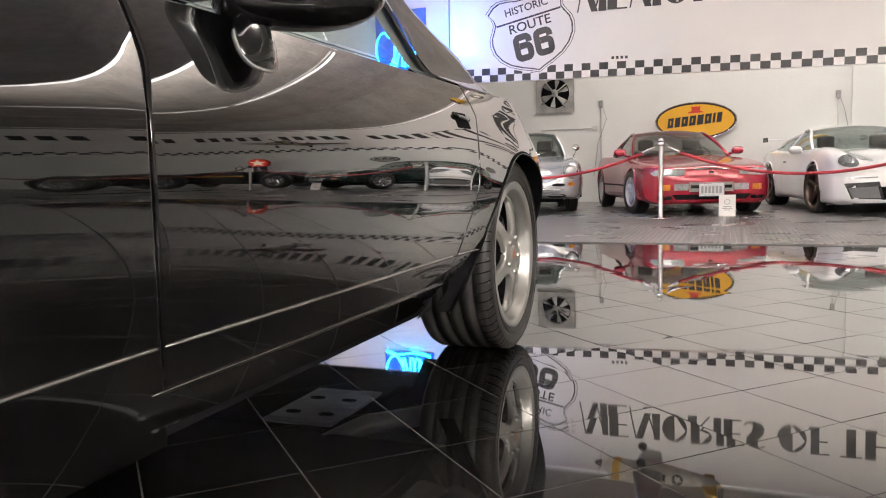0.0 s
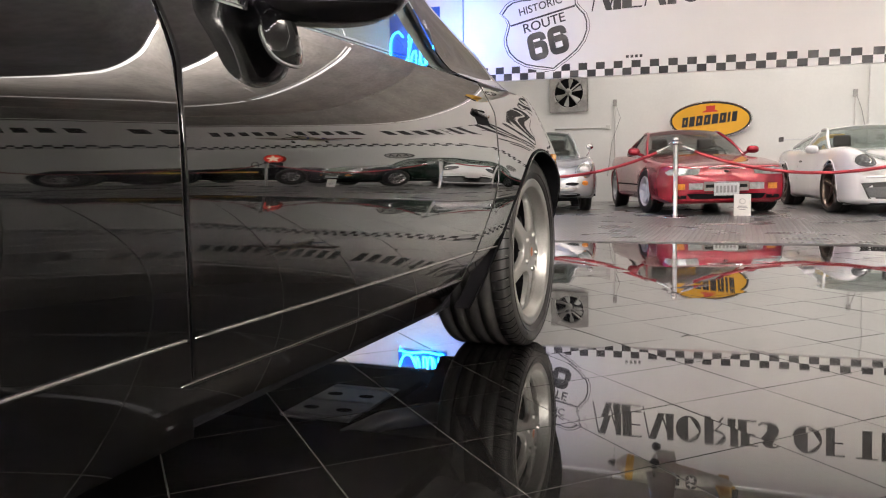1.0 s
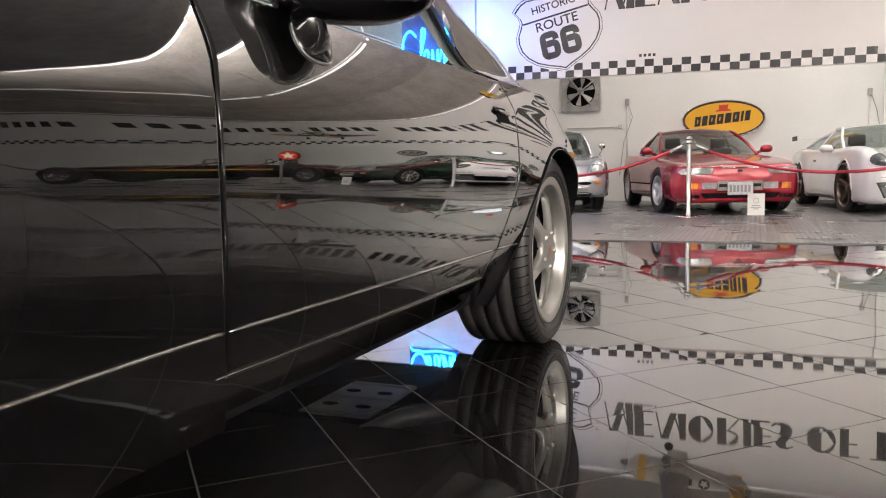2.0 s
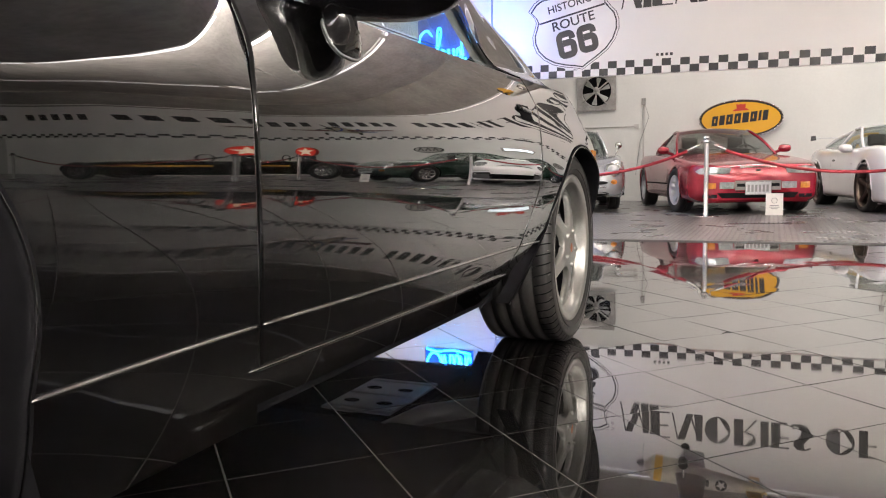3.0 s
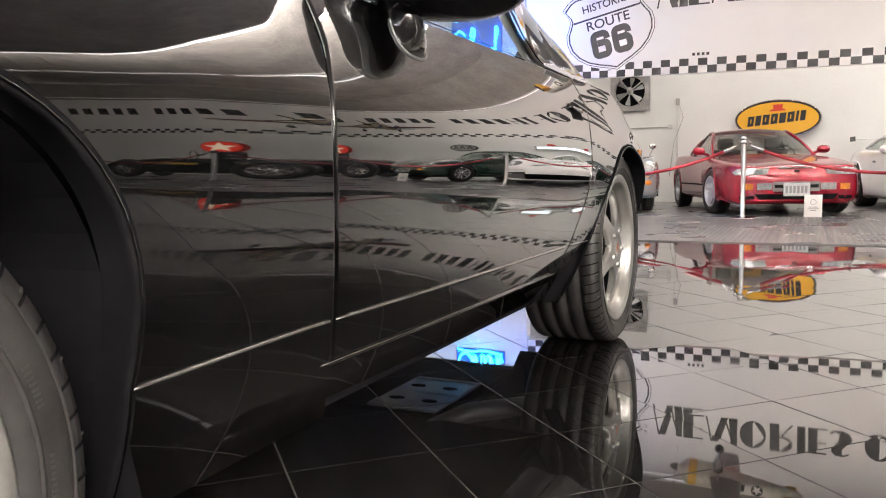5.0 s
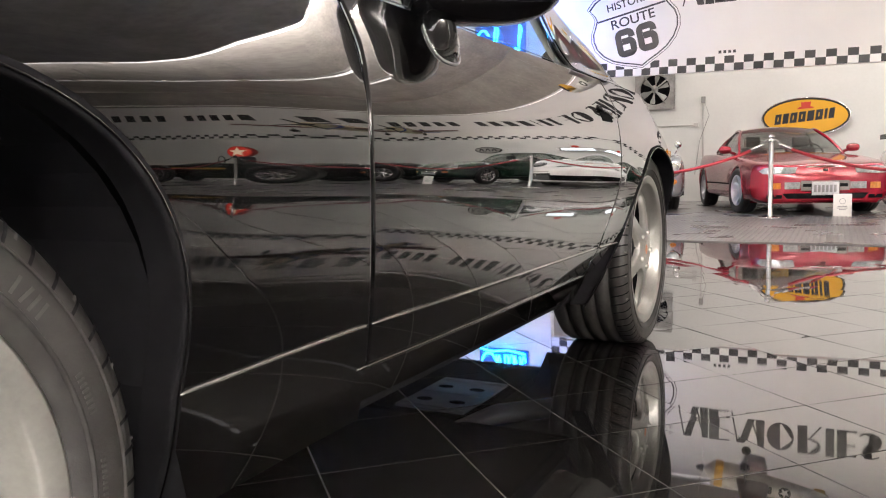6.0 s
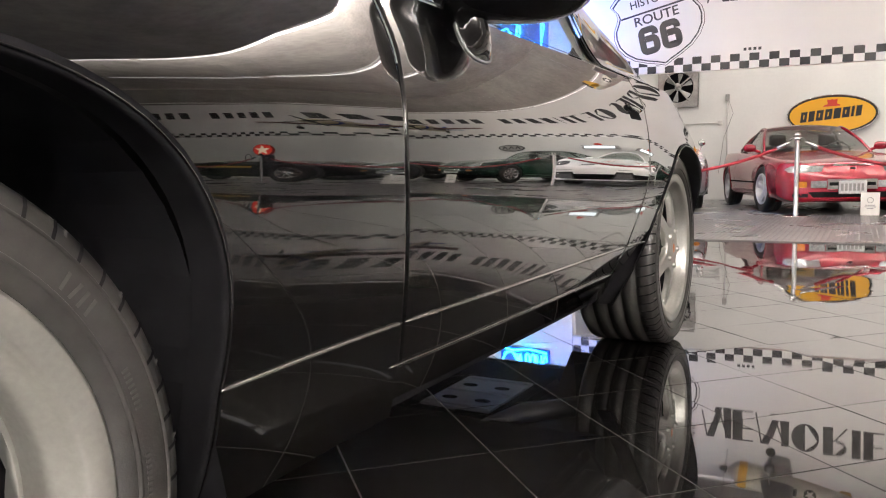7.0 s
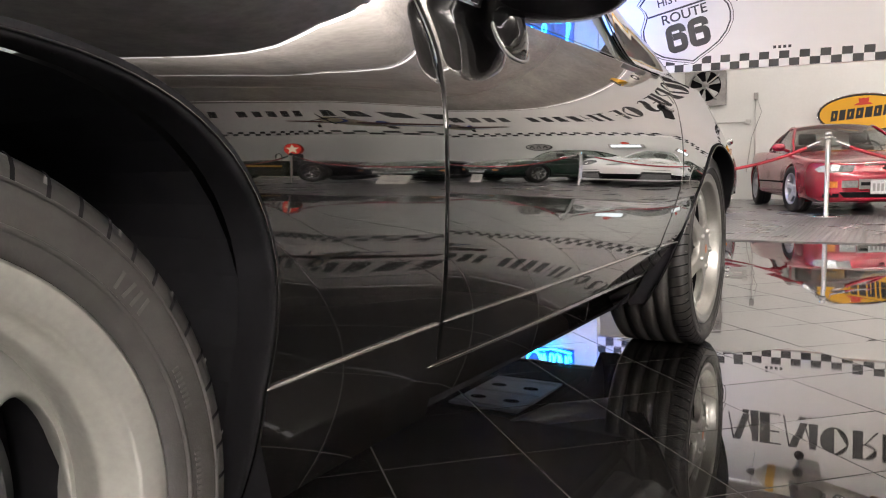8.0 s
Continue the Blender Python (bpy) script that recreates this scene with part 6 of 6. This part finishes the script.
# ---- white rear-engined coupe
def white_coupe(m, group="cars of the far row"):
    car = thing("white_coupe", m, "white rear-engined sports coupe with tall rear wing", "car", group)
    fy, ry = -1.228, 1.228
    spec = dict(y=(-2.12, 2.26), w=knots([(-2.12, 0.66), (-2.08, 0.77), (-1.96, 0.865), (-1.72, 0.91), (-1.2, 0.925), (-0.3, 0.90), (0.6, 0.90), (1.2, 0.945), (1.8, 0.92), (2.15, 0.80), (2.26, 0.66)]),
                zb=knots([(-2.12, 0.16), (-1.9, 0.13), (-1.5, 0.13), (0, 0.15), (1.6, 0.17), (2.26, 0.30)]),
                zs=knots([(-2.12, 0.48), (-2.10, 0.56), (-2.05, 0.62), (-1.98, 0.665), (-1.9, 0.735), (-1.8, 0.80), (-1.65, 0.845), (-1.4, 0.868), (-1.25, 0.87), (-0.8, 0.868), (0.0, 0.86), (0.8, 0.88), (1.3, 0.90), (1.8, 0.86), (2.26, 0.70)]),
                zc=knots([(-2.12, 0.495), (-2.10, 0.545), (-2.06, 0.585), (-1.95, 0.635), (-1.7, 0.69), (-1.25, 0.765), (-0.8, 0.85), (0.0, 0.92), (0.8, 0.98), (1.3, 0.96), (1.8, 0.88), (2.26, 0.70)]),
                arches=[(fy, 0.335, 0.365), (ry, 0.34, 0.37)])
    sh = Shell("body", car, spec, MAT_WHITE)
    sh.liner()
    sh.cabin(dict(y=(-0.80, 0.0, 0.60, 1.75), z=(0.845, 1.205, 1.180, 0.93), w=(0.76, 0.58, 0.70), bpost=0.58, post_mat=MAT_WHITE), MAT_WHITE, MAT_CARGLASS, MAT_SEAT)
    for f in (lambda o: o, flip):
        sh.patch("headlamp_bezel", f(ellipse(0.690, 0.672, 0.132, 0.090, 28)), MAT_WHITE, lift=0.006, label="white headlamp surround", bulge=0.006)
        sh.patch("headlamp", f(ellipse(0.690, 0.672, 0.118, 0.078, 28)), MAT_SMOKED, lift=0.012, label="oval headlamp under smoky clear glass", bulge=0.02)
        sh.patch("headlamp_core", f(ellipse(0.680, 0.666, 0.046, 0.036, 20)), MAT_CHROME, lift=0.030, cuts=1, label="chrome projector in the headlamp")
        sh.patch("intake_frame", f([(0.32, 0.205), (0.69, 0.215), (0.77, 0.405), (0.38, 0.425)]), MAT_BLACK, lift=0.006, label="black intake frame")
        sh.patch("intake_mesh", f([(0.36, 0.222), (0.675, 0.230), (0.725, 0.350), (0.40, 0.365)]), MAT_MESH, lift=0.010, label="grey mesh in the side intake")
        sh.patch("day_lamp", f([(0.40, 0.470), (0.72, 0.462), (0.72, 0.476), (0.40, 0.486)]), MAT_LENS, lift=0.006)
    sh.patch("centre_intake", [(-0.35, 0.20), (0.35, 0.20), (0.41, 0.36), (-0.41, 0.36)], MAT_DARK, lift=0.006, label="dark centre intake")
    sh.patch("front_lip", rect(-0.66, 0.66, 0.135, 0.165), MAT_BLACK, lift=0.012)
    sh.patch("bonnet_vent", [(-0.36, -1.95), (0.36, -1.95), (0.33, -1.90), (-0.33, -1.90)], MAT_DARK, way="top", lift=0.003)
    for sx, way in ((-1, "side"), (1, "far_side")):
        sh.patch("door_gap", rect(-0.63, -0.622, 0.24, 0.85), MAT_GREYTRIM, way=way, lift=0.002)
        sh.patch("door_gap", rect(0.50, 0.508, 0.24, 0.85), MAT_GREYTRIM, way=way, lift=0.002)
        sh.patch("door_handle", ellipse(0.38, 0.70, 0.07, 0.018, 14), MAT_BLACK, way=way, lift=0.008, cuts=0)
        sh.patch("sill_strip", rect(-0.80, 0.80, 0.165, 0.20), MAT_GREYTRIM, way=way, lift=0.008)
        wing_mirror(car, sx, 0.84, -0.45, 0.865, 0.19, 0.12, MAT_WHITE)
        for y in (fy, ry):
            far_wheel(car, sx * (0.80 if y < 0 else 0.79), y, 0.335, 0.245 if y < 0 else 0.29, 0.262, MAT_BRONZE, 5, steer=4 if y < 0 else 0, dish=0.035, thick=0.065)
    wing = new("rear_wing")
    wing.parent = car
    bm = box_bm(-0.80, 0.80, 1.98, 2.26, 1.085, 1.105, 0.008, 2)
    part("wing_blade", bm, MAT_WHITE, wing)
    for sx in (-1, 1):
        prism("wing_upright", [(1.85, 0.80), (2.02, 0.78), (2.16, 1.09), (2.04, 1.09)], sx * 0.42, sx * 0.42 + 0.02, MAT_WHITE, wing, plane="YZ")
        prism("wing_endplate", [(1.95, 1.06), (2.27, 1.06), (2.27, 1.14), (1.97, 1.14)], sx * 0.80, sx * 0.80 + 0.015, MAT_BLACK, wing, plane="YZ")
    tube("seat_edge", [(-0.62, 0.78, 0.84), (-0.60, 0.74, 0.95), (-0.54, 0.68, 1.03), (-0.42, 0.64, 1.08), (-0.2, 0.62, 1.09)], 0.03, MAT_YELLOWSEAT, car, "yellow seat edge behind the glass", sides=8)
    return car


# ---- silver bathtub coupe
def silver_coupe(m):
    car = thing("vintage_coupe", m, "silver rounded vintage coupe with round headlamps and chrome bumper", "car", "cars of the far row")
    fy, ry = -1.05, 1.05
    spec = dict(y=(-1.94, 2.0), w=knots([(-1.94, 0.50), (-1.88, 0.64), (-1.7, 0.765), (-1.3, 0.825), (-0.6, 0.83), (0.6, 0.83), (1.3, 0.81), (1.75, 0.70), (2.0, 0.45)]),
                zb=knots([(-1.94, 0.28), (-1.7, 0.22), (-1.0, 0.19), (1.0, 0.19), (1.7, 0.25), (2.0, 0.36)]),
                zs=knots([(-1.94, 0.52), (-1.87, 0.64), (-1.72, 0.76), (-1.45, 0.83), (-1.0, 0.855), (-0.4, 0.86), (0.6, 0.87), (1.2, 0.85), (1.7, 0.70), (2.0, 0.48)]),
                zc=knots([(-1.94, 0.46), (-1.87, 0.555), (-1.72, 0.66), (-1.45, 0.76), (-1.0, 0.85), (-0.55, 0.91), (0.6, 0.95), (1.2, 0.90), (1.7, 0.72), (2.0, 0.48)]),
                arches=[(fy, 0.32, 0.335), (ry, 0.31, 0.33)])
    sh = Shell("body", car, spec, MAT_SILVERCAR)
    sh.liner()
    sh.cabin(dict(y=(-0.58, -0.12, 0.45, 1.35), z=(0.89, 1.29, 1.27, 0.92), w=(0.66, 0.50, 0.48), bpost=0.55, trim_mat=MAT_CHROME), MAT_SILVERCAR, MAT_CARGLASS, MAT_SEAT)
    for sx in (-1, 1):
        f = (lambda o: o) if sx > 0 else flip
        p, nn = sh.drop(sx * 0.60, 0.625, "front")
        lamp = new("headlamp")
        lamp.parent = car
        lamp.location = (sx * 0.60, p.y - 0.01, 0.625)
        lathe("lamp_ring", [(0.088, 0.03), (0.106, 0.012), (0.112, -0.01), (0.108, -0.07)], MAT_CHROME, lamp, segs=32).matrix_local = pose(0, 0, 0, 90)
        lathe("lamp_lens", [(0.0001, 0.038), (0.04, 0.034), (0.075, 0.02), (0.09, 0.004)], MAT_LENS, lamp, segs=32).matrix_local = pose(0, -0.012, 0, 90)
        lathe("lamp_bulb", [(0.0001, 0.050), (0.02, 0.046), (0.03, 0.03)], MAT_CHROME, lamp, segs=16).matrix_local = pose(0, 0.0, 0, 90)
        sh.patch("indicator", f(ellipse(0.60, 0.445, 0.045, 0.035, 16)), MAT_AMBERLAMP, lift=0.02, cuts=1, bulge=0.02, label="amber indicator lamp")
        sh.patch("horn_grille", f(ellipse(0.42, 0.435, 0.10, 0.025, 16)), MAT_DARK, lift=0.004, cuts=1)
        sh.patch("brake_intake", f(ellipse(0.40, 0.275, 0.14, 0.03, 16)), MAT_DARK, lift=0.004, cuts=1)
        for y in (fy, ry):
            far_wheel(car, sx * 0.68, y, 0.32, 0.165, 0.20, MAT_CHROME, 5, thick=0.11)
        mm = new("wing_mirror")
        mm.parent = car
        lathe("mirror_head", [(0.0001, 0.03), (0.04, 0.022), (0.055, 0.0), (0.05, -0.03), (0.02, -0.055), (0.0001, -0.06)], MAT_CHROME, mm, segs=20).matrix_local = pose(sx * 0.80, -0.62, 1.02, 90)
        tube("mirror_stem", [(sx * 0.75, -0.6, 0.86), (sx * 0.80, -0.6, 0.97)], 0.009, MAT_CHROME, mm, sides=8)
    bp = []
    for k in range(25):
        x = -0.74 + 1.48 * k / 24
        bp.append((x, -1.99 + 0.30 * abs(x / 0.74) ** 2.6, 0.36))
    bumper = new("bumper")
    bumper.parent = car
    tube("bumper_bar", bp, 0.045, MAT_SILVERCAR, bumper, sides=12)
    tube("bumper_trim", [(x, y - 0.045, z + 0.012) for x, y, z in bp], 0.010, MAT_CHROME, bumper, sides=8)
    sh.patch("bonnet_gap", [(0.40, 0.50), (0.46, 0.56), (0.49, 0.66), (0.485, 0.66), (0.45, 0.56), (0.395, 0.505)], MAT_DARK, lift=0.002, cuts=1)
    sh.patch("bonnet_handle", ellipse(0, 0.56, 0.02, 0.06, 12), MAT_CHROME, lift=0.015, cuts=0)
    tube("wiper", [(-0.35, -0.52, 0.925), (-0.02, -0.46, 0.955)], 0.006, MAT_CHROME, car, sides=6)
    tube("wiper", [(0.05, -0.52, 0.925), (0.38, -0.46, 0.945)], 0.006, MAT_CHROME, car, sides=6)
    return car


# ---- dark green grand tourer
def green_coupe(m):
    car = thing("green_tourer", m, "dark green long-bonnet grand tourer with pale windscreen", "car", "cars of the far row")
    fy, ry = -1.30, 1.25
    spec = dict(y=(-2.20, 2.10), w=knots([(-2.20, 0.30), (-2.14, 0.50), (-1.9, 0.70), (-1.3, 0.80), (0, 0.82), (1.2, 0.82), (1.8, 0.72), (2.10, 0.50)]),
                zb=knots([(-2.2, 0.36), (-1.9, 0.26), (-1.2, 0.2), (1.4, 0.2), (2.1, 0.38)]),
                zs=knots([(-2.2, 0.50), (-2.1, 0.60), (-1.8, 0.72), (-1.3, 0.80), (-0.5, 0.80), (0.6, 0.82), (1.3, 0.85), (1.8, 0.78), (2.1, 0.62)]),
                zc=knots([(-2.2, 0.50), (-2.1, 0.60), (-1.8, 0.73), (-1.2, 0.84), (-0.5, 0.88), (0.6, 0.90), (1.3, 0.90), (1.8, 0.82), (2.1, 0.64)]),
                arches=[(fy, 0.32, 0.345), (ry, 0.32, 0.34)])
    sh = Shell("body", car, spec, MAT_GREEN)
    sh.liner()
    sh.cabin(dict(y=(-0.42, 0.10, 0.72, 1.55), z=(0.87, 1.235, 1.22, 0.90), w=(0.66, 0.50, 0.50), bpost=0.6, trim_mat=MAT_CHROME), MAT_GREEN, MAT_CARGLASS, MAT_SEAT)
    for sx, way in ((-1, "side"), (1, "far_side")):
        f = (lambda o: o) if sx > 0 else flip
        sh.patch("headlamp", f(ellipse(0.52, 0.60, 0.10, 0.09, 20)), MAT_LENS, lift=0.01, cuts=1, bulge=0.03, label="round covered headlamp")
        sh.patch("indicator", f(ellipse(0.46, 0.44, 0.06, 0.03, 14)), MAT_AMBERLAMP, lift=0.01, cuts=1)
        sh.patch("chrome_strip", rect(-1.0, 1.0, 0.255, 0.27), MAT_CHROME, way=way, lift=0.006)
        for y in (fy, ry):
            far_wheel(car, sx * 0.70, y, 0.32, 0.18, 0.205, MAT_CHROME, 9, thick=0.045)
    tube("bumper_bar", [(-0.62 + 1.24 * k / 20, -2.22 + 0.35 * abs(-1 + k / 10) ** 2.4, 0.44) for k in range(21)], 0.03, MAT_CHROME, car, sides=10)
    plate(sh, 0.0, 0.40, 0.45, 0.11, MAT_PLATE, MAT_CARD_INK)
    return car


# ---- low black open racer
def open_racer(m):
    car = thing("open_racer", m, "low black open-wheeled racer with yellow details", "car", "cars of the far row")
    spec = dict(y=(-1.9, 1.8), w=knots([(-1.9, 0.20), (-1.8, 0.30), (-1.0, 0.36), (0.4, 0.44), (1.2, 0.38), (1.8, 0.2)]), zb=knots([(-1.9, 0.3), (-1.6, 0.2), (1.4, 0.2), (1.8, 0.34)]),
                zs=knots([(-1.9, 0.46), (-1.5, 0.60), (-0.4, 0.70), (0.6, 0.72), (1.4, 0.66), (1.8, 0.5)]), zc=knots([(-1.9, 0.46), (-1.5, 0.62), (-0.4, 0.76), (0.1, 0.72), (0.6, 0.74), (1.4, 0.72), (1.8, 0.52)]), arches=[])
    sh = Shell("body", car, spec, MAT_PAINT)
    for sx, way in ((-1, "side"), (1, "far_side")):
        for y in (-1.15, 1.1):
            far_wheel(car, sx * 0.70, y, 0.33, 0.22, 0.19, MAT_CHROME, 8, thick=0.04)
            tube("axle_arm", [(sx * 0.3, y, 0.36), (sx * 0.64, y, 0.33)], 0.025, MAT_STEEL, car, sides=8)
        sh.patch("side_stripe", rect(-1.4, 0.9, 0.50, 0.56), MAT_YELLOWSEAT, way=way, lift=0.005, label="yellow side stripe")
    bm = box_bm(-0.22, 0.22, 0.35, 0.50, 0.6, 1.0, 0.05, 3)
    part("seat", bm, MAT_SEAT, car)
    ring = [Vector((0.16 * math.cos(a), -0.05, 0.86 + 0.16 * math.sin(a))) for a in np.linspace(0, 2 * math.pi, 24, endpoint=False)]
    tube("steering_wheel", ring, 0.012, MAT_BLACK, car, closed=True, sides=8)
    return car


SMALL = Matrix.Diagonal((0.945, 0.945, 0.945, 1))
red_coupe(pose(-0.13, 12.30, 0.010, 0, 0, 18.5) @ SMALL)
white_coupe(pose(2.36, 12.32, 0.010, 0, 0, 10.0) @ SMALL)
silver_coupe(pose(-2.40, 12.42, 0.010, 0, 0, 16.0) @ SMALL)
green_coupe(pose(4.52, 12.25, 0.010, 0, 0, 24.0) @ Matrix.Diagonal((0.93, 0.93, 0.93, 1)))
open_racer(pose(8.0, 11.75, 0.010, 0, 0, 80.0))

# ---------------------------------------------------------------- signs further along the far wall
MAT_RED_GLOW = glowing("lit_red_sign", (0.85, 0.05, 0.03), 1.6)
MAT_STAR = glowing("lit_cream_star", (1.0, 0.80, 0.55), 2.2)
MAT_LIGHTBOX = glowing("lit_white_box", (0.85, 0.95, 1.0), 2.2)
star_sign = thing("star_sign", pose(9.7, ROOM_N, 1.36), "lit round red sign with a pale star", "sign")
disc("sign_body", 0.32, 0.31, -0.12, 0.0, MAT_RED_SIGN, star_sign)
disc("sign_face", 0.30, 0.29, -0.126, -0.118, MAT_RED_GLOW, star_sign, "glowing red face")
pts = []
for k in range(10):
    a = math.pi / 2 + math.pi * k / 5
    q = 1.0 if k % 2 == 0 else 0.42
    pts.append((0.26 * q * math.cos(a), 0.26 * q * math.sin(a)))
prism("star", pts, -0.134, -0.127, MAT_STAR, star_sign, "pale glowing star")
light_sign = thing("light_box_sign", pose(3.85, ROOM_N - 0.09, 1.50), "small white light box sign with a red top shape", "sign")
box("box_body", -0.40, 0.40, -0.12, 0.0, -0.12, 0.12, MAT_FANBOX, light_sign, bevel=0.01)
box("box_face", -0.34, 0.34, -0.127, -0.118, -0.075, 0.075, MAT_LIGHTBOX, light_sign, "glowing white face")
o = disc("top_shape", 0.09, 0.085, -0.09, -0.03, MAT_RED_SIGN, light_sign, "red rounded emblem")
o.location = (0, 0, 0.19)
ring_sign = thing("oval_ring_sign", pose(6.1, ROOM_N, 1.47), "grey oval sign with dark letter shapes", "sign")
disc("sign_body", 0.38, 0.20, -0.06, 0.0, MAT_BLACK, ring_sign)
disc("sign_face", 0.345, 0.165, -0.066, -0.058, MAT_FANBOX, ring_sign)
for k in (-1, 0, 1):
    x = 0.19 * k
    prism("letter_shape", [(x - 0.08, -0.08), (x - 0.045, -0.08), (x, 0.05), (x + 0.045, -0.08), (x + 0.08, -0.08), (x + 0.02, 0.10), (x - 0.02, 0.10)], -0.072, -0.065, MAT_INK, ring_sign)

# ---------------------------------------------------------------- model aeroplanes on wires
MAT_ALU = plain("bare_aluminium", (0.66, 0.64, 0.58), rough=0.4, metal=0.25, stain=0.15, stain_scale=9, grain=0.08)
MAT_TAIL = plain("yellow_tail", (0.75, 0.40, 0.03), rough=0.4, stain=0.1)
MAT_CREAM = plain("cream_model_paint", (0.55, 0.48, 0.33), rough=0.4, stain=0.3, stain_scale=4)
MAT_MAROON = plain("maroon_model_paint", (0.16, 0.02, 0.02), rough=0.4, stain=0.15)
MAT_BLUE = plain("blue_model_paint", (0.02, 0.05, 0.32), rough=0.35, stain=0.1)


def model_plane(m, skin, tail_mat, wing_mat, wire):
    """A propeller fighter, nose along -x, hung on two wires."""
    p = thing("model_aeroplane", m, "model propeller fighter hanging from thin wires", "model aeroplane", "model aeroplanes")
    prof = [(0.0001, -0.74), (0.04, -0.72), (0.10, -0.66), (0.135, -0.62), (0.14, -0.45), (0.142, -0.20), (0.13, 0.05), (0.105, 0.30), (0.075, 0.52), (0.045, 0.70), (0.0001, 0.76)]
    lathe("fuselage", prof, skin, p, segs=28, axis="X")
    lathe("cowling_ring", [(0.137, -0.60), (0.145, -0.58), (0.145, -0.52), (0.138, -0.50)], tail_mat, p, "yellow nose band", segs=28, axis="X")
    lathe("spinner", [(0.0001, -0.84), (0.03, -0.81), (0.05, -0.74)], MAT_BLACK, p, segs=16, axis="X")
    for k in range(4):
        a = math.pi / 2 * k + 0.4
        link("propeller_blade", [(-0.77, 0.03 * math.cos(a) - 0.018 * math.sin(a), 0.03 * math.sin(a) + 0.018 * math.cos(a)), (-0.765, 0.03 * math.cos(a) + 0.018 * math.sin(a), 0.03 * math.sin(a) - 0.018 * math.cos(a)),
                                 (-0.765, 0.26 * math.cos(a) + 0.014 * math.sin(a), 0.26 * math.sin(a) - 0.014 * math.cos(a)), (-0.77, 0.26 * math.cos(a) - 0.014 * math.sin(a), 0.26 * math.sin(a) + 0.014 * math.cos(a))], [(0, 1, 2, 3)], MAT_BLACK, p)

    def aero(name, root, tip, mat, half):
        """A wing: root and tip as (x front, x back, y, z), with a lens section."""
        verts, faces = [], []
        for (xf, xb, y, z), th in ((root, half), (tip, half * 0.35)):
            n = 10
            for k in range(n):
                a = 2 * math.pi * k / n
                verts.append((xf + (xb - xf) * (0.5 - 0.5 * math.cos(a)), y, z + th * math.sin(a)))
        n = 10
        faces = [(k, (k + 1) % n, n + (k + 1) % n, n + k) for k in range(n)] + [tuple(range(n - 1, -1, -1)), tuple(range(n, 2 * n))]
        return link(name, verts, faces, mat, p, smooth=True)

    for s in (-1, 1):
        aero("wing", (-0.36, 0.04, 0.0, -0.06), (-0.24, 0.0, s * 0.92, 0.02), wing_mat, 0.032)
        aero("tailplane", (0.50, 0.70, 0.0, 0.03), (0.58, 0.70, s * 0.34, 0.03), tail_mat, 0.014)
        st_pts = [(0.10 * (1 if k % 2 == 0 else 0.42) * math.cos(math.pi / 2 + math.pi * k / 5), 0.10 * (1 if k % 2 == 0 else 0.42) * math.sin(math.pi / 2 + math.pi * k / 5)) for k in range(10)]
        o = prism("insignia_disc", [(0.072 * math.cos(2 * math.pi * k / 20), 0.072 * math.sin(2 * math.pi * k / 20)) for k in range(20)], 0.0, 0.002 * s, MAT_INK, p)
        o.location = (0.22, s * 0.117, 0.0)
        o = prism("insignia_star", [(0.62 * x, 0.62 * z) for x, z in st_pts], 0.0, 0.003 * s, MAT_CARD, p)
        o.location = (0.22, s * 0.119, 0.0)
        for k in range(2):
            o = box("code_bar", -0.02, 0.02, -0.001, 0.001, -0.045, 0.045, MAT_INK, p)
            o.location = (-0.02 + 0.075 * k, s * 0.135, 0.0)
        tube("wheel_leg", [(-0.24, s * 0.30, -0.08), (-0.26, s * 0.30, -0.22)], 0.012, MAT_STEEL, p, sides=8)
        o = lathe("landing_wheel", [(0.0001, 0.02), (0.03, 0.02), (0.055, 0.014), (0.06, 0.0), (0.055, -0.014), (0.03, -0.02), (0.0001, -0.02)], MAT_RUBBER, p, segs=20)
        o.matrix_local = Matrix.Translation((-0.26, s * 0.30, -0.24)) @ pose(0, 0, 0, 90)
    fin = [(0.50, 0.03), (0.60, 0.20), (0.66, 0.26), (0.76, 0.26), (0.80, 0.12), (0.76, 0.02)]
    prism("fin", fin, -0.012, 0.012, tail_mat, p, "painted tail fin")
    prism("fin_tip", [(0.72, 0.05), (0.80, 0.05), (0.80, 0.22), (0.74, 0.26)], -0.014, 0.014, MAT_INK, p)
    lathe("canopy", [(0.0001, 0.06), (0.03, 0.055), (0.055, 0.03), (0.06, 0.0)], MAT_GLASS, p, segs=20).matrix_local = Matrix.Translation((-0.06, 0, 0.11)) @ Matrix.Diagonal((2.2, 0.9, 1.2, 1))
    for x in (-0.4, 0.45):
        tube("wire", [(x, 0, 0.1), (x, 0, wire)], 0.0015, MAT_STEEL, p, sides=5)
    return p


model_plane(pose(0.0, 9.1, 2.94, 0, -6, 4) @ Matrix.Diagonal((0.9, 0.9, 0.9, 1)), MAT_ALU, MAT_TAIL, MAT_STEEL, (CEIL - 2.94) / 0.9)
model_plane(pose(5.05, 9.6, 2.16, 0, 2, 78), MAT_CREAM, MAT_BLUE, MAT_MAROON, CEIL - 2.16)
